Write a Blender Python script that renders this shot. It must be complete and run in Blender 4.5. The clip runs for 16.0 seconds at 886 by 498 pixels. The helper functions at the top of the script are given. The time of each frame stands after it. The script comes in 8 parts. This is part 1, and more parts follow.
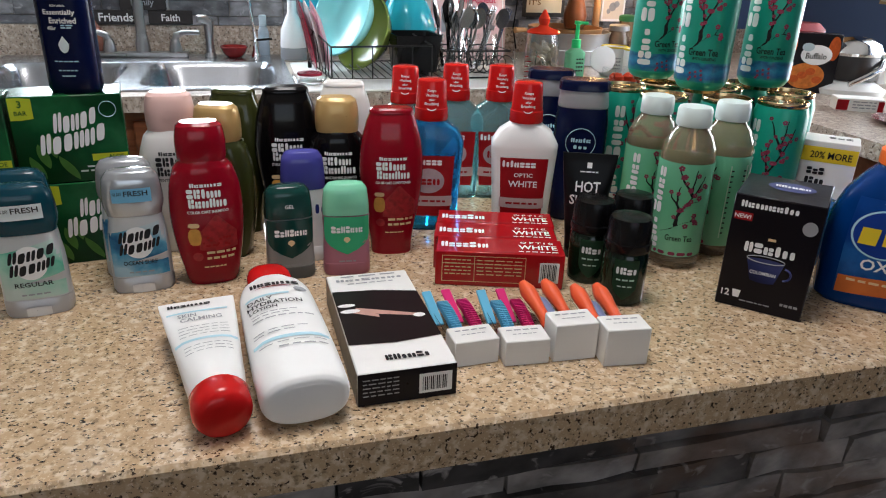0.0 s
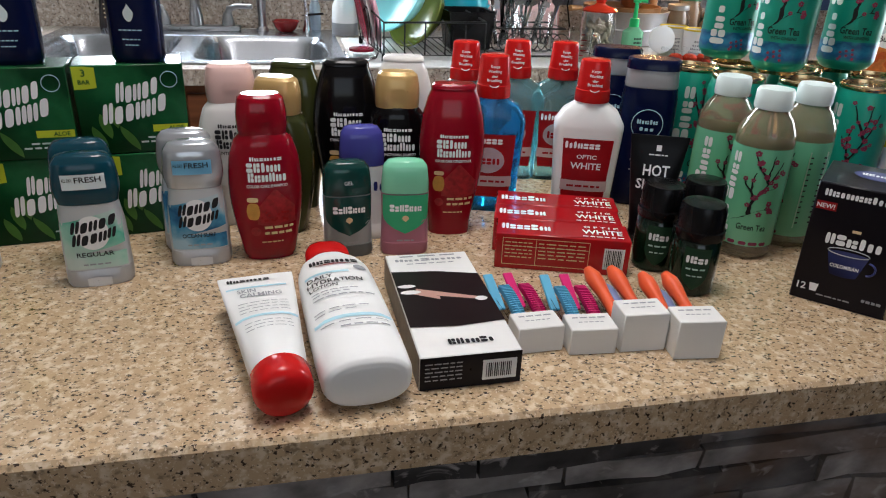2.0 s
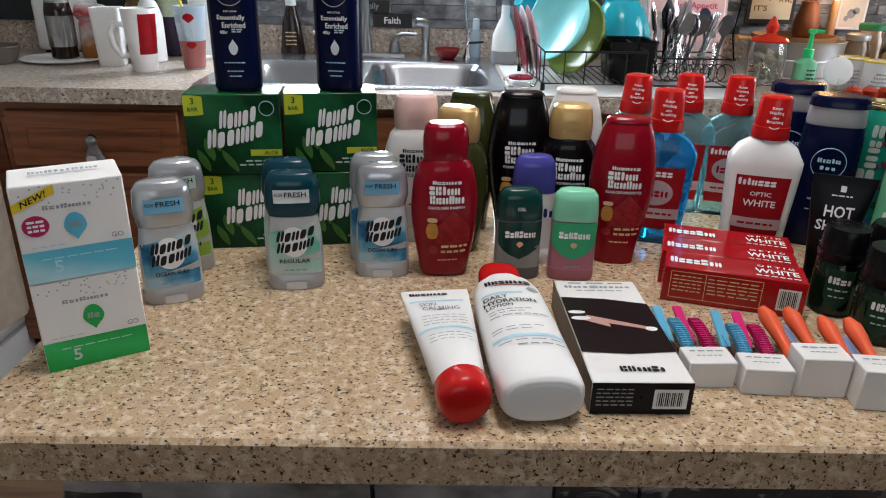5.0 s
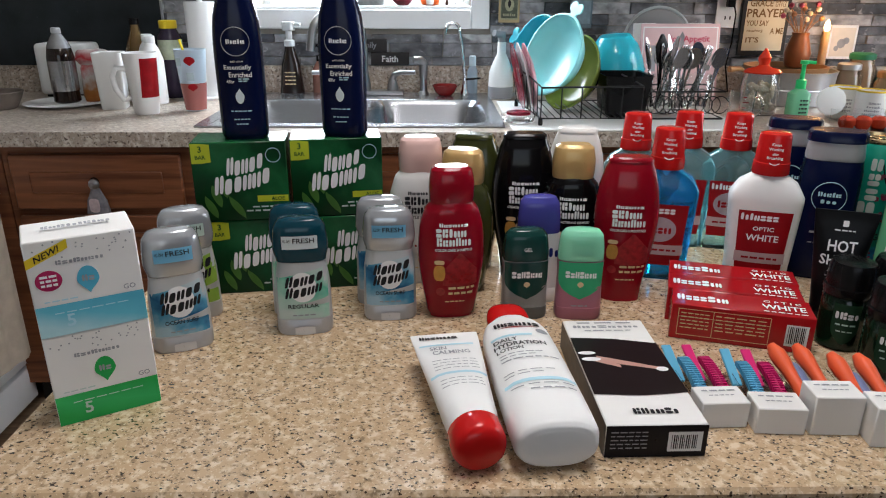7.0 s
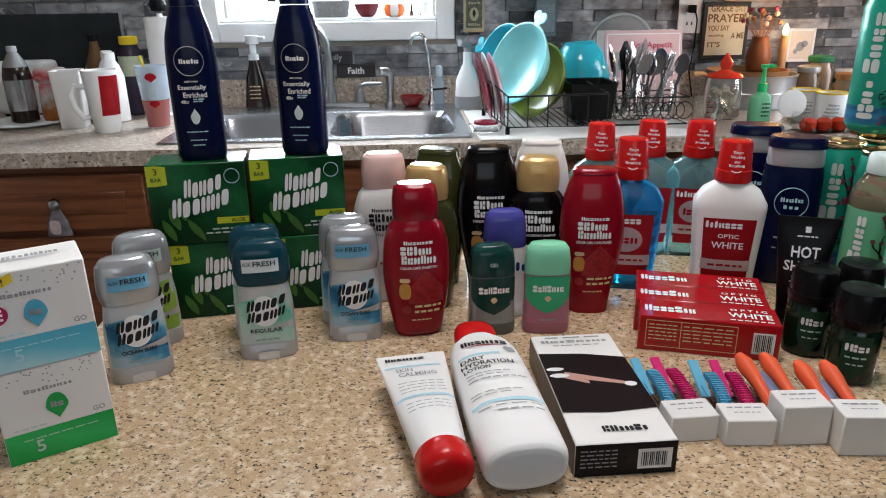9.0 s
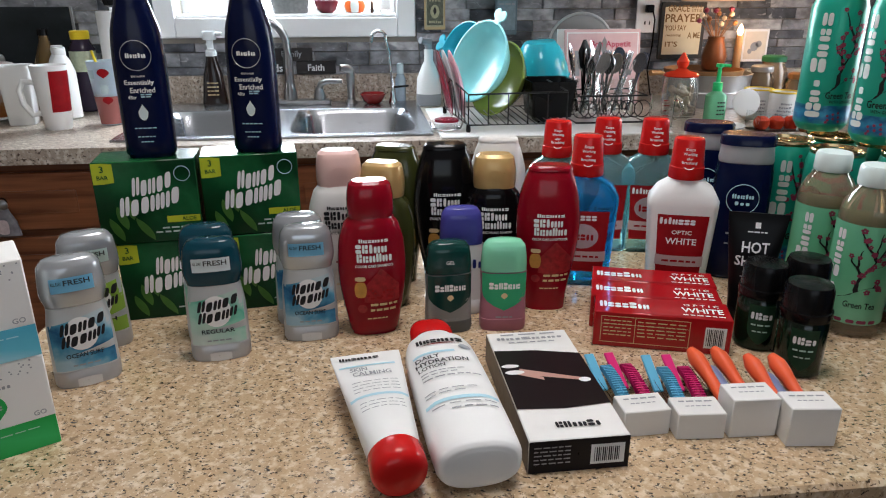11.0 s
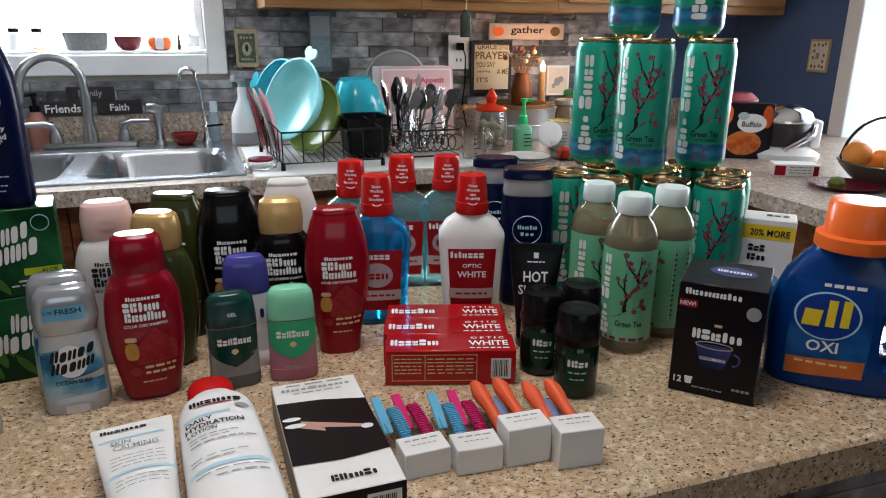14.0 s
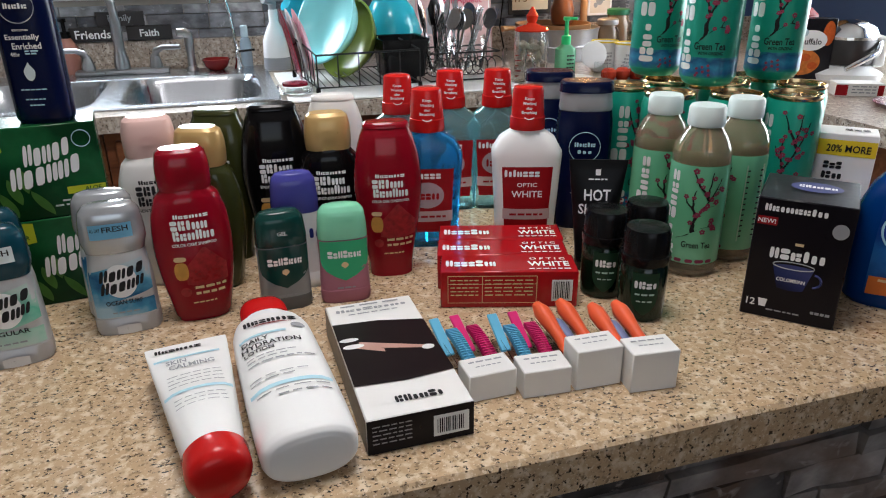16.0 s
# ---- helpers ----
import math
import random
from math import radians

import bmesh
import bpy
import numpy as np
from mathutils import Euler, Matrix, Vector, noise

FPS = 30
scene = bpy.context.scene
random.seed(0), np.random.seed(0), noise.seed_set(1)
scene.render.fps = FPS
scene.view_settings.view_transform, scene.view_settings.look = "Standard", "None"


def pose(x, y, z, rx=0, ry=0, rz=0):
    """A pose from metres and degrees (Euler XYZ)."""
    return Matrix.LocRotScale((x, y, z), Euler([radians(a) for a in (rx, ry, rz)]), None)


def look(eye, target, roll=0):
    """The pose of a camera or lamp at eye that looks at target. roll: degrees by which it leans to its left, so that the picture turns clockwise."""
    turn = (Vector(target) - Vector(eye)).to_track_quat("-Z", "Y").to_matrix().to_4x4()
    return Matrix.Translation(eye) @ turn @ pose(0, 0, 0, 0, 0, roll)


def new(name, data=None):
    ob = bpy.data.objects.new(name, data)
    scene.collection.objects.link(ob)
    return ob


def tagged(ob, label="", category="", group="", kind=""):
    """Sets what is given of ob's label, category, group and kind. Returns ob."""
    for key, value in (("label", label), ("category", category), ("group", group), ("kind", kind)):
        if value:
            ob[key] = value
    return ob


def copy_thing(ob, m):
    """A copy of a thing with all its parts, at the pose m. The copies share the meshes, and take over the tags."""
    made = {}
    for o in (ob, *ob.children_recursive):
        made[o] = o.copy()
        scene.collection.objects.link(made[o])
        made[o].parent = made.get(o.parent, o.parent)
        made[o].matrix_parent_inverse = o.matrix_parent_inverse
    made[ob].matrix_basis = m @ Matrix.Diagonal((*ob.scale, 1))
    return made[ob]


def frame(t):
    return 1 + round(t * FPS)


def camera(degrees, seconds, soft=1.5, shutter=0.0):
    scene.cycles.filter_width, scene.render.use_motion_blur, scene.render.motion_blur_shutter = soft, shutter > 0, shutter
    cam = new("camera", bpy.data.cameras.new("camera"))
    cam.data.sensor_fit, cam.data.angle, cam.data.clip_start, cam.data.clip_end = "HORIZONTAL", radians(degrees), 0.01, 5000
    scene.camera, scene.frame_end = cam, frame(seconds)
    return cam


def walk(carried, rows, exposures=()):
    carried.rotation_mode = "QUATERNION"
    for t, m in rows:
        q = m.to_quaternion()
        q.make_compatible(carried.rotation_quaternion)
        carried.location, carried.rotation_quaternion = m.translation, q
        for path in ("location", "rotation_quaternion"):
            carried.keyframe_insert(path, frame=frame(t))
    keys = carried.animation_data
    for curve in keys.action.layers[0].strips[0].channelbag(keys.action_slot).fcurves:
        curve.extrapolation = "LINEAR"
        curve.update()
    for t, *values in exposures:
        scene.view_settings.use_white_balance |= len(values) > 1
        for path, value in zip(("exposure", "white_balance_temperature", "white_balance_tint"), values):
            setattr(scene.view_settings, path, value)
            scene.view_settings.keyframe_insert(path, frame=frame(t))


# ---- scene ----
cam = camera(64.9, 16.0, soft=1.1)
PATH = [
    (0, (0.0185, 0.0013, 1.293), (0.6983, 2.3364, 0.266), 2.0),
    (0.5, (0.0211, 0.004, 1.2877), (0.6877, 2.3324, 0.2344), 1.6),
    (1, (0.0106, 0.0172, 1.2824), (0.6468, 2.3404, 0.204), 3.5),
    (1.5, (0.0066, 0.0224, 1.2824), (0.5914, 2.3575, 0.1987), 3.0),
    (2, (0.0, 0.0277, 1.2838), (0.5333, 2.3681, 0.1842), 2.4),
    (2.5, (-0.0119, 0.0211, 1.2838), (0.3973, 2.3852, 0.1829), 2.1),
    (3, (-0.0238, 0.0145, 1.289), (0.2706, 2.4156, 0.2317), 1.8),
    (3.5, (-0.0356, 0.0053, 1.297), (0.1571, 2.4394, 0.2924), 1.8),
    (4, (-0.0422, 0.0026, 1.2983), (0.033, 2.438, 0.2806), 0.5),
    (4.2, (-0.0409, 0.0026, 1.2983), (0.0264, 2.4301, 0.2594), 0.9),
    (6.3, (-0.0568, -0.0079, 1.3036), (-0.0554, 2.438, 0.3096), 0.8),
    (6.5, (-0.0568, -0.0066, 1.3075), (-0.0462, 2.4512, 0.3426), 0.4),
    (7, (-0.0568, 0.0, 1.3128), (-0.0132, 2.471, 0.3848), 0.2),
    (7.5, (-0.062, 0.0053, 1.3194), (0.0079, 2.4922, 0.4363), -0.1),
    (8, (-0.0554, 0.0079, 1.3207), (0.0528, 2.4922, 0.4324), -0.7),
    (10.5, (-0.0383, 0.0224, 1.3168), (0.1624, 2.4922, 0.406), -0.1),
    (11, (-0.033, 0.0185, 1.3168), (0.2363, 2.4816, 0.4086), -0.1),
    (11.5, (-0.0198, 0.0158, 1.3154), (0.3775, 2.4658, 0.4178), 0.3),
    (12, (-0.0026, 0.0158, 1.3181), (0.561, 2.4354, 0.4258), 0.3),
    (12.5, (0.0119, 0.0119, 1.3181), (0.6468, 2.4196, 0.4416), -0.4),
    (13, (0.0304, 0.0145, 1.3181), (0.759, 2.3998, 0.4535), -0.1),
    (13.5, (0.0396, 0.0185, 1.3207), (0.8316, 2.3892, 0.4693), 0.2),
    (14, (0.0422, 0.0172, 1.326), (0.8752, 2.3932, 0.5327), 0.4),
    (14.5, (0.0475, 0.0132, 1.3286), (0.9148, 2.3852, 0.563), 0.8),
    (15, (0.0515, 0.0079, 1.3234), (0.9544, 2.3602, 0.538), 0.7),
    (15.5, (0.0264, 0.0198, 1.3022), (0.7498, 2.3668, 0.332), -0.5),
    (16, (0.0224, 0.0594, 1.2943), (0.726, 2.3866, 0.2674), -0.6),
]
# the clip's camera closes its exposure as it turns towards the bright doorway
EXPOSURES = [(0, 0.08), (2, 0.05), (4.2, 0.0), (8, -0.02), (11, -0.04), (12, -0.08), (13, -0.12), (14, -0.22), (15, -0.22), (15.5, -0.09), (16, 0.03)]
walk(cam, [(t, look(eye, target, roll)) for t, eye, target, roll in PATH], EXPOSURES)

# ---- world, sun, large lights, exposure ----
world = bpy.data.worlds.new("sky")
scene.world = world
world.use_nodes = True
wn = world.node_tree.nodes
sky = wn.new("ShaderNodeTexSky")
sky.sky_type, sky.sun_disc = "NISHITA", False
sky.sun_elevation, sky.sun_rotation = radians(48), radians(25)
world.node_tree.links.new(sky.outputs[0], wn["Background"].inputs[0])
wn["Background"].inputs[1].default_value = 0.13


def lamp(name, kind, m, power, colour, size=None, size_y=None, angle=None):
    data = bpy.data.lights.new(name, kind)
    data.energy, data.color = power, colour
    if size:
        data.shape, data.size, data.size_y = "RECTANGLE", size, size_y or size
    if angle:
        data.angle = radians(angle)
    ob = new(name, data)
    ob.matrix_world = m
    return ob


lamp("sun", "SUN", look((1.5, 6, 6), (0.2, 2.4, 0.9)), 1.2, (1.0, 0.95, 0.88), angle=4)
# daylight in the sink window and in the patio door
lamp("window_daylight", "AREA", look((-0.31, 2.86, 1.62), (-0.2, 0.6, 0.95)), 36, (0.78, 0.89, 1.0), 0.8, 0.75)
lamp("door_daylight", "AREA", look((2.54, 1.45, 1.25), (0.4, 1.0, 1.0)), 14, (0.90, 0.95, 1.0), 1.1, 1.7)
# added fill for the product fronts, from a supposed window behind the camera
lamp("rear_fill_light", "AREA", look((-0.2, -2.38, 1.75), (0.1, 1.0, 0.9)), 6.2, (0.98, 0.98, 1.0), 2.0, 1.1)
# unseen overhead lamp, added to brighten the peninsula counter
lamp("overhead_fill_light", "AREA", look((0.12, 0.66, 2.36), (0.12, 0.67, 0.0)), 14.6, (1.0, 0.955, 0.955), 0.55, 0.55).data.shape = "DISK"

# ---- materials ----
MATS = {}


def mat(name, colour, rough=0.45, metal=0.0, vary=0.12, scale=30.0, bump=0.05, coat=0.0, trans=0.0, ior=1.45, fine=None, alpha=1.0, emit=0.0):
    """A principled material: two scales of noise move its colour, roughness and relief."""
    if name in MATS:
        return MATS[name]
    m = bpy.data.materials.new(name)
    m.use_nodes = True
    nt = m.node_tree
    n, l = nt.nodes, nt.links
    b = n["Principled BSDF"]
    tc = n.new("ShaderNodeTexCoord")
    big, small = n.new("ShaderNodeTexNoise"), n.new("ShaderNodeTexNoise")
    swing = 0.2 if bump else 0.05
    scale = scale if bump or scale != 30.0 and scale != 20 else 7.0
    big.inputs["Scale"].default_value, small.inputs["Scale"].default_value = scale, fine or scale * 9
    big.inputs["Detail"].default_value, small.inputs["Detail"].default_value = 4, 3
    l.new(tc.outputs["Object"], big.inputs["Vector"])
    l.new(tc.outputs["Object"], small.inputs["Vector"])
    mix = n.new("ShaderNodeMix")
    mix.data_type = "RGBA"
    mix.inputs[6].default_value = (*[c * (1 - vary) for c in colour], 1)
    mix.inputs[7].default_value = (*[min(1, c * (1 + vary)) for c in colour], 1)
    l.new(big.outputs["Fac"], mix.inputs[0])
    l.new(mix.outputs[2], b.inputs["Base Color"])
    ramp = n.new("ShaderNodeMapRange")
    ramp.inputs[3].default_value, ramp.inputs[4].default_value = max(0.02, rough * (1 - swing)), min(1, rough * (1 + swing))
    l.new(small.outputs["Fac"], ramp.inputs[0])
    l.new(ramp.outputs[0], b.inputs["Roughness"])
    if bump:
        bp = n.new("ShaderNodeBump")
        bp.inputs["Strength"].default_value, bp.inputs["Distance"].default_value = bump, 0.002
        l.new(small.outputs["Fac"], bp.inputs["Height"])
        l.new(bp.outputs[0], b.inputs["Normal"])
    b.inputs["Metallic"].default_value = metal
    b.inputs["Specular IOR Level"].default_value = 0.5 if metal or trans else 0.21
    b.inputs["Coat Weight"].default_value = coat
    b.inputs["Coat Roughness"].default_value = 0.08
    b.inputs["Transmission Weight"].default_value = trans
    b.inputs["IOR"].default_value = ior
    b.inputs["Alpha"].default_value = alpha
    if emit:
        b.inputs["Emission Color"].default_value = (*colour, 1)
        b.inputs["Emission Strength"].default_value = emit
    MATS[name] = m
    return m


def speckled(name, base, light, dark, scale, rough, fleck=0.5):
    """Granite-look laminate: mottled ground with light chips and dark flecks."""
    m = mat(name, base, rough, vary=0.1, scale=9, bump=0.0)
    nt = m.node_tree
    n, l = nt.nodes, nt.links
    b, tc = n["Principled BSDF"], n["Texture Coordinate"]
    ground = b.inputs["Base Color"].links[0].from_socket
    sock = ground
    for k, (colour, sc, lo, hi) in enumerate(((light, scale * 0.55, 0.50, 0.66), (tuple(c * 0.55 for c in base), scale * 0.8, 0.56, 0.68),
                                              (dark, scale * 1.25, 0.62 - 0.04 * fleck, 0.66), (light, scale * 2.2, 0.60, 0.68))):
        noise_node = n.new("ShaderNodeTexNoise")
        noise_node.inputs["Scale"].default_value, noise_node.inputs["Detail"].default_value = sc, 2.5
        shift = n.new("ShaderNodeMapping")
        shift.inputs["Location"].default_value = (k * 3.7, k * 1.9, k * 5.1)
        shift.inputs["Scale"].default_value = (1, 1.7 if k == 2 else 1.0, 1)
        shift.inputs["Rotation"].default_value = (0, 0, 0.6 * k)
        l.new(tc.outputs["Object"], shift.inputs["Vector"])
        l.new(shift.outputs[0], noise_node.inputs["Vector"])
        r = n.new("ShaderNodeMapRange")
        r.inputs[1].default_value, r.inputs[2].default_value = lo, hi
        l.new(noise_node.outputs["Fac"], r.inputs[0])
        mx = n.new("ShaderNodeMix")
        mx.data_type = "RGBA"
        l.new(r.outputs[0], mx.inputs[0])
        l.new(sock, mx.inputs[6])
        mx.inputs[7].default_value = (*colour, 1)
        sock = mx.outputs[2]
    l.new(sock, b.inputs["Base Color"])
    return m


def by_object(name, dark, light, rough, bump=0.5, scale=14, rust=(0.16, 0.10, 0.06)):
    """Stone or wood pieces: Object Info's Random picks each piece's tone."""
    m = mat(name, light, rough, vary=0.3, scale=scale, bump=bump)
    nt = m.node_tree
    n, l = nt.nodes, nt.links
    b = n["Principled BSDF"]
    ground = b.inputs["Base Color"].links[0].from_socket
    info = n.new("ShaderNodeObjectInfo")
    ramp = n.new("ShaderNodeValToRGB")
    ramp.color_ramp.elements[0].color, ramp.color_ramp.elements[1].color = (*dark, 1), (*light, 1)
    ramp.color_ramp.elements.new(0.5).color = (*[(a * 0.55 + c * 0.45) for a, c in zip(dark, light)], 1)
    l.new(info.outputs["Random"], ramp.inputs[0])
    mx = n.new("ShaderNodeMix")
    mx.data_type, mx.blend_type = "RGBA", "MULTIPLY"
    mx.inputs[0].default_value = 1.0
    streak = n.new("ShaderNodeTexNoise")
    streak.inputs["Scale"].default_value, streak.inputs["Detail"].default_value = scale * 1.6, 9
    r2 = n.new("ShaderNodeMapRange")
    r2.inputs[1].default_value, r2.inputs[2].default_value, r2.inputs[3].default_value, r2.inputs[4].default_value = 0.30, 0.70, 0.45, 1.5
    flat_map = n.new("ShaderNodeMapping")
    flat_map.inputs["Scale"].default_value = (0.85, 1, 1.25)
    l.new(n.new("ShaderNodeNewGeometry").outputs["Position"], flat_map.inputs["Vector"])
    l.new(flat_map.outputs[0], streak.inputs["Vector"])
    l.new(streak.outputs["Fac"], r2.inputs[0])
    l.new(ramp.outputs[0], mx.inputs[6])
    l.new(r2.outputs[0], mx.inputs[7])
    sock = mx.outputs[2]
    for k, (tint, sc, lo, hi) in enumerate(((rust, scale * 0.5, 0.56, 0.72), (tuple(min(1, c * 1.25) for c in light), scale * 2.6, 0.60, 0.70))):
        vein, rr, m2, mp = n.new("ShaderNodeTexNoise"), n.new("ShaderNodeMapRange"), n.new("ShaderNodeMix"), n.new("ShaderNodeMapping")
        mp.inputs["Location"].default_value = (4.1 + k, 2.3, 7.7 * k)
        vein.inputs["Scale"].default_value, vein.inputs["Detail"].default_value, vein.inputs["Distortion"].default_value = sc, 7, 0.8
        rr.inputs[1].default_value, rr.inputs[2].default_value, rr.inputs[4].default_value = lo, hi, 0.65
        m2.data_type = "RGBA"
        l.new(flat_map.outputs[0], mp.inputs["Vector"])
        l.new(mp.outputs[0], vein.inputs["Vector"])
        l.new(vein.outputs["Fac"], rr.inputs[0])
        l.new(rr.outputs[0], m2.inputs[0])
        l.new(sock, m2.inputs[6])
        m2.inputs[7].default_value = (*tint, 1)
        sock = m2.outputs[2]
    l.new(sock, b.inputs["Base Color"])
    rough_bump = n.new("ShaderNodeBump")
    rough_bump.inputs["Strength"].default_value, rough_bump.inputs["Distance"].default_value = 0.6, 0.006
    l.new(streak.outputs["Fac"], rough_bump.inputs["Height"])
    l.new(rough_bump.outputs[0], b.inputs["Normal"])
    return m


def wood(name, dark, light, rough=0.4, axis=(1.2, 22, 22)):
    m = mat(name, light, rough, vary=0.1, scale=8, bump=0.0, coat=0.15)
    nt = m.node_tree
    n, l = nt.nodes, nt.links
    mp, g, r = n.new("ShaderNodeMapping"), n.new("ShaderNodeTexNoise"), n.new("ShaderNodeValToRGB")
    mp.inputs["Scale"].default_value = axis
    g.inputs["Scale"].default_value, g.inputs["Detail"].default_value, g.inputs["Distortion"].default_value = 2.2, 6, 0.6
    r.color_ramp.elements[0].position, r.color_ramp.elements[1].position = 0.3, 0.72
    r.color_ramp.elements[0].color, r.color_ramp.elements[1].color = (*dark, 1), (*light, 1)
    l.new(n["Texture Coordinate"].outputs["Object"], mp.inputs["Vector"])
    l.new(mp.outputs[0], g.inputs["Vector"])
    l.new(g.outputs["Fac"], r.inputs[0])
    l.new(r.outputs[0], n["Principled BSDF"].inputs["Base Color"])
    return m


def printed(name, stops, z0, z1, rough=0.38, grain=0.0, scale=60.0, lean=0.0, metal=0.0):
    """Printed colours running from the height z0 to z1 of a thing, broken up by grain."""
    m = mat(name, stops[0], rough, metal, 0.0, 30.0, 0.0)
    nt = m.node_tree
    n, l = nt.nodes, nt.links
    sep, ns, mx, mr, ramp = n.new("ShaderNodeSeparateXYZ"), n.new("ShaderNodeTexNoise"), n.new("ShaderNodeMath"), n.new("ShaderNodeMapRange"), n.new("ShaderNodeValToRGB")
    l.new(n["Texture Coordinate"].outputs["Object"], sep.inputs[0])
    l.new(n["Texture Coordinate"].outputs["Object"], ns.inputs["Vector"])
    ns.inputs["Scale"].default_value, ns.inputs["Detail"].default_value = scale, 5
    tilt = n.new("ShaderNodeMath")
    tilt.operation = "MULTIPLY_ADD"
    l.new(sep.outputs[0], tilt.inputs[0])
    tilt.inputs[1].default_value = lean
    l.new(sep.outputs[2], tilt.inputs[2])
    mx.operation = "MULTIPLY_ADD"
    l.new(ns.outputs["Fac"], mx.inputs[0])
    mx.inputs[1].default_value = grain * (z1 - z0)
    l.new(tilt.outputs[0], mx.inputs[2])
    mr.inputs[1].default_value, mr.inputs[2].default_value = z0 + grain * (z1 - z0) / 2, z1 + grain * (z1 - z0) / 2
    l.new(mx.outputs[0], mr.inputs[0])
    while len(ramp.color_ramp.elements) < len(stops):
        ramp.color_ramp.elements.new(0.5)
    for k, c in enumerate(stops):
        ramp.color_ramp.elements[k].position, ramp.color_ramp.elements[k].color = k / (len(stops) - 1), (*c, 1)
    l.new(mr.outputs[0], ramp.inputs[0])
    l.new(ramp.outputs[0], n["Principled BSDF"].inputs["Base Color"])
    return m


GRANITE = speckled("granite_laminate", (0.53, 0.375, 0.228), (0.72, 0.58, 0.41), (0.048, 0.030, 0.019), 188, 0.13, 0.60)
for key, value in (("Coat Weight", 0.8), ("Coat Roughness", 0.1), ("Specular IOR Level", 0.5)):
    GRANITE.node_tree.nodes["Principled BSDF"].inputs[key].default_value = value
BACKTOP = speckled("pale_granite_laminate", (0.40, 0.325, 0.265), (0.62, 0.56, 0.49), (0.09, 0.06, 0.045), 110, 0.28, 0.6)
STONE = by_object("ledger_stone", (0.045, 0.052, 0.065), (0.38, 0.38, 0.40), 0.6, 0.9, 14, (0.10, 0.08, 0.075))
GROUT = mat("stone_backing", (0.09, 0.09, 0.09), 0.9, vary=0.3)
FRONTSTONE = by_object("peninsula_stone", (0.05, 0.047, 0.046), (0.40, 0.37, 0.35), 0.6, 0.9, 14, (0.17, 0.095, 0.055))
OAK = wood("honey_oak", (0.20, 0.095, 0.032), (0.40, 0.205, 0.078))
CHERRY = wood("reddish_cabinet_wood", (0.10, 0.032, 0.014), (0.26, 0.095, 0.04))
BLUEWALL = mat("blue_wall_paint", (0.075, 0.13, 0.27), 0.7, vary=0.06, scale=3, fine=140, bump=0.15)
PAINT = mat("taupe_wall_paint", (0.30, 0.27, 0.24), 0.8, vary=0.05, scale=3, fine=140, bump=0.15)
CEIL = mat("ceiling_paint", (0.8, 0.79, 0.76), 0.9, vary=0.04, scale=4, fine=60, bump=0.4)
FLOOR = wood("floor_planks", (0.12, 0.075, 0.045), (0.26, 0.17, 0.10), 0.5)
TRIM = mat("white_trim_paint", (0.78, 0.79, 0.80), 0.4, vary=0.03, scale=5)
STEEL = mat("brushed_steel", (0.40, 0.415, 0.44), 0.26, 1.0, 0.08, 20, 0.03, fine=300)
NICKEL = mat("brushed_nickel", (0.33, 0.325, 0.325), 0.28, 1.0, 0.02, 6, 0.0)
CHROME = mat("chrome", (0.70, 0.71, 0.73), 0.10, 1.0, 0.03, 20, 0.0)
CUTLERY = mat("worn_stainless", (0.46, 0.46, 0.47), 0.20, 1.0, 0.15, 60, 0.0)
BLACKWIRE = mat("black_coated_wire", (0.02, 0.02, 0.02), 0.35)
GLASS = mat("clear_glass", (0.96, 0.98, 0.97), 0.03, vary=0.0, bump=0.0, trans=1.0, ior=1.45)
WHITE = mat("white_plastic", (0.80, 0.80, 0.79), 0.30, vary=0.03, bump=0.0)
BLACK = mat("black_plastic", (0.005, 0.005, 0.0055), 0.25, vary=0.2, bump=0.0)
RED = mat("red_plastic", (0.55, 0.010, 0.010), 0.25, vary=0.08, bump=0.0, coat=0.3)
DEEPRED = mat("cranberry_red_plastic", (0.25, 0.003, 0.012), 0.18, vary=0.1, bump=0.0, coat=0.2)
INKW = mat("white_ink", (0.82, 0.82, 0.82), 0.45, vary=0.02, bump=0.0)
INKK = mat("black_ink", (0.015, 0.015, 0.017), 0.5, vary=0.1, bump=0.0)
INKG = mat("grey_ink", (0.30, 0.31, 0.33), 0.5, vary=0.05, bump=0.0)
INKTAN = mat("tan_ink", (0.70, 0.52, 0.30), 0.5, vary=0.05, bump=0.0)
INKRED = mat("red_ink", (0.29, 0.006, 0.010), 0.32, vary=0.30, scale=50, bump=0.0)
INKLB = mat("light_blue_ink", (0.42, 0.66, 0.76), 0.45, vary=0.05, bump=0.0)
NAVY = mat("navy_plastic", (0.002, 0.005, 0.032), 0.24, vary=0.15, bump=0.0, coat=0.08)
CARDW = mat("white_carton", (0.76, 0.75, 0.73), 0.5, vary=0.04, scale=12, bump=0.03)
CARDK = mat("black_carton", (0.005, 0.004, 0.007), 0.3, vary=0.3, scale=14, bump=0.03, coat=0.08)
ORANGE = mat("orange_plastic", (0.86, 0.16, 0.03), 0.3, vary=0.08, bump=0.0, coat=0.2)
SILVERP = mat("silver_grey_plastic", (0.42, 0.43, 0.45), 0.32, 0.25, 0.06, 20, 0.0)

# ---- building helpers ----


def part(name, bm, material, parent, label="", smooth=True):
    me = bpy.data.meshes.new(name)
    bm.normal_update()
    bm.to_mesh(me)
    bm.free()
    me.materials.append(material)
    if smooth:
        me.polygons.foreach_set("use_smooth", [True] * len(me.polygons))
        me.set_sharp_from_angle(angle=radians(38))
    ob = new(name, me)
    if parent is not None:
        ob.parent = parent
    if label:
        ob["label"] = label
    return ob


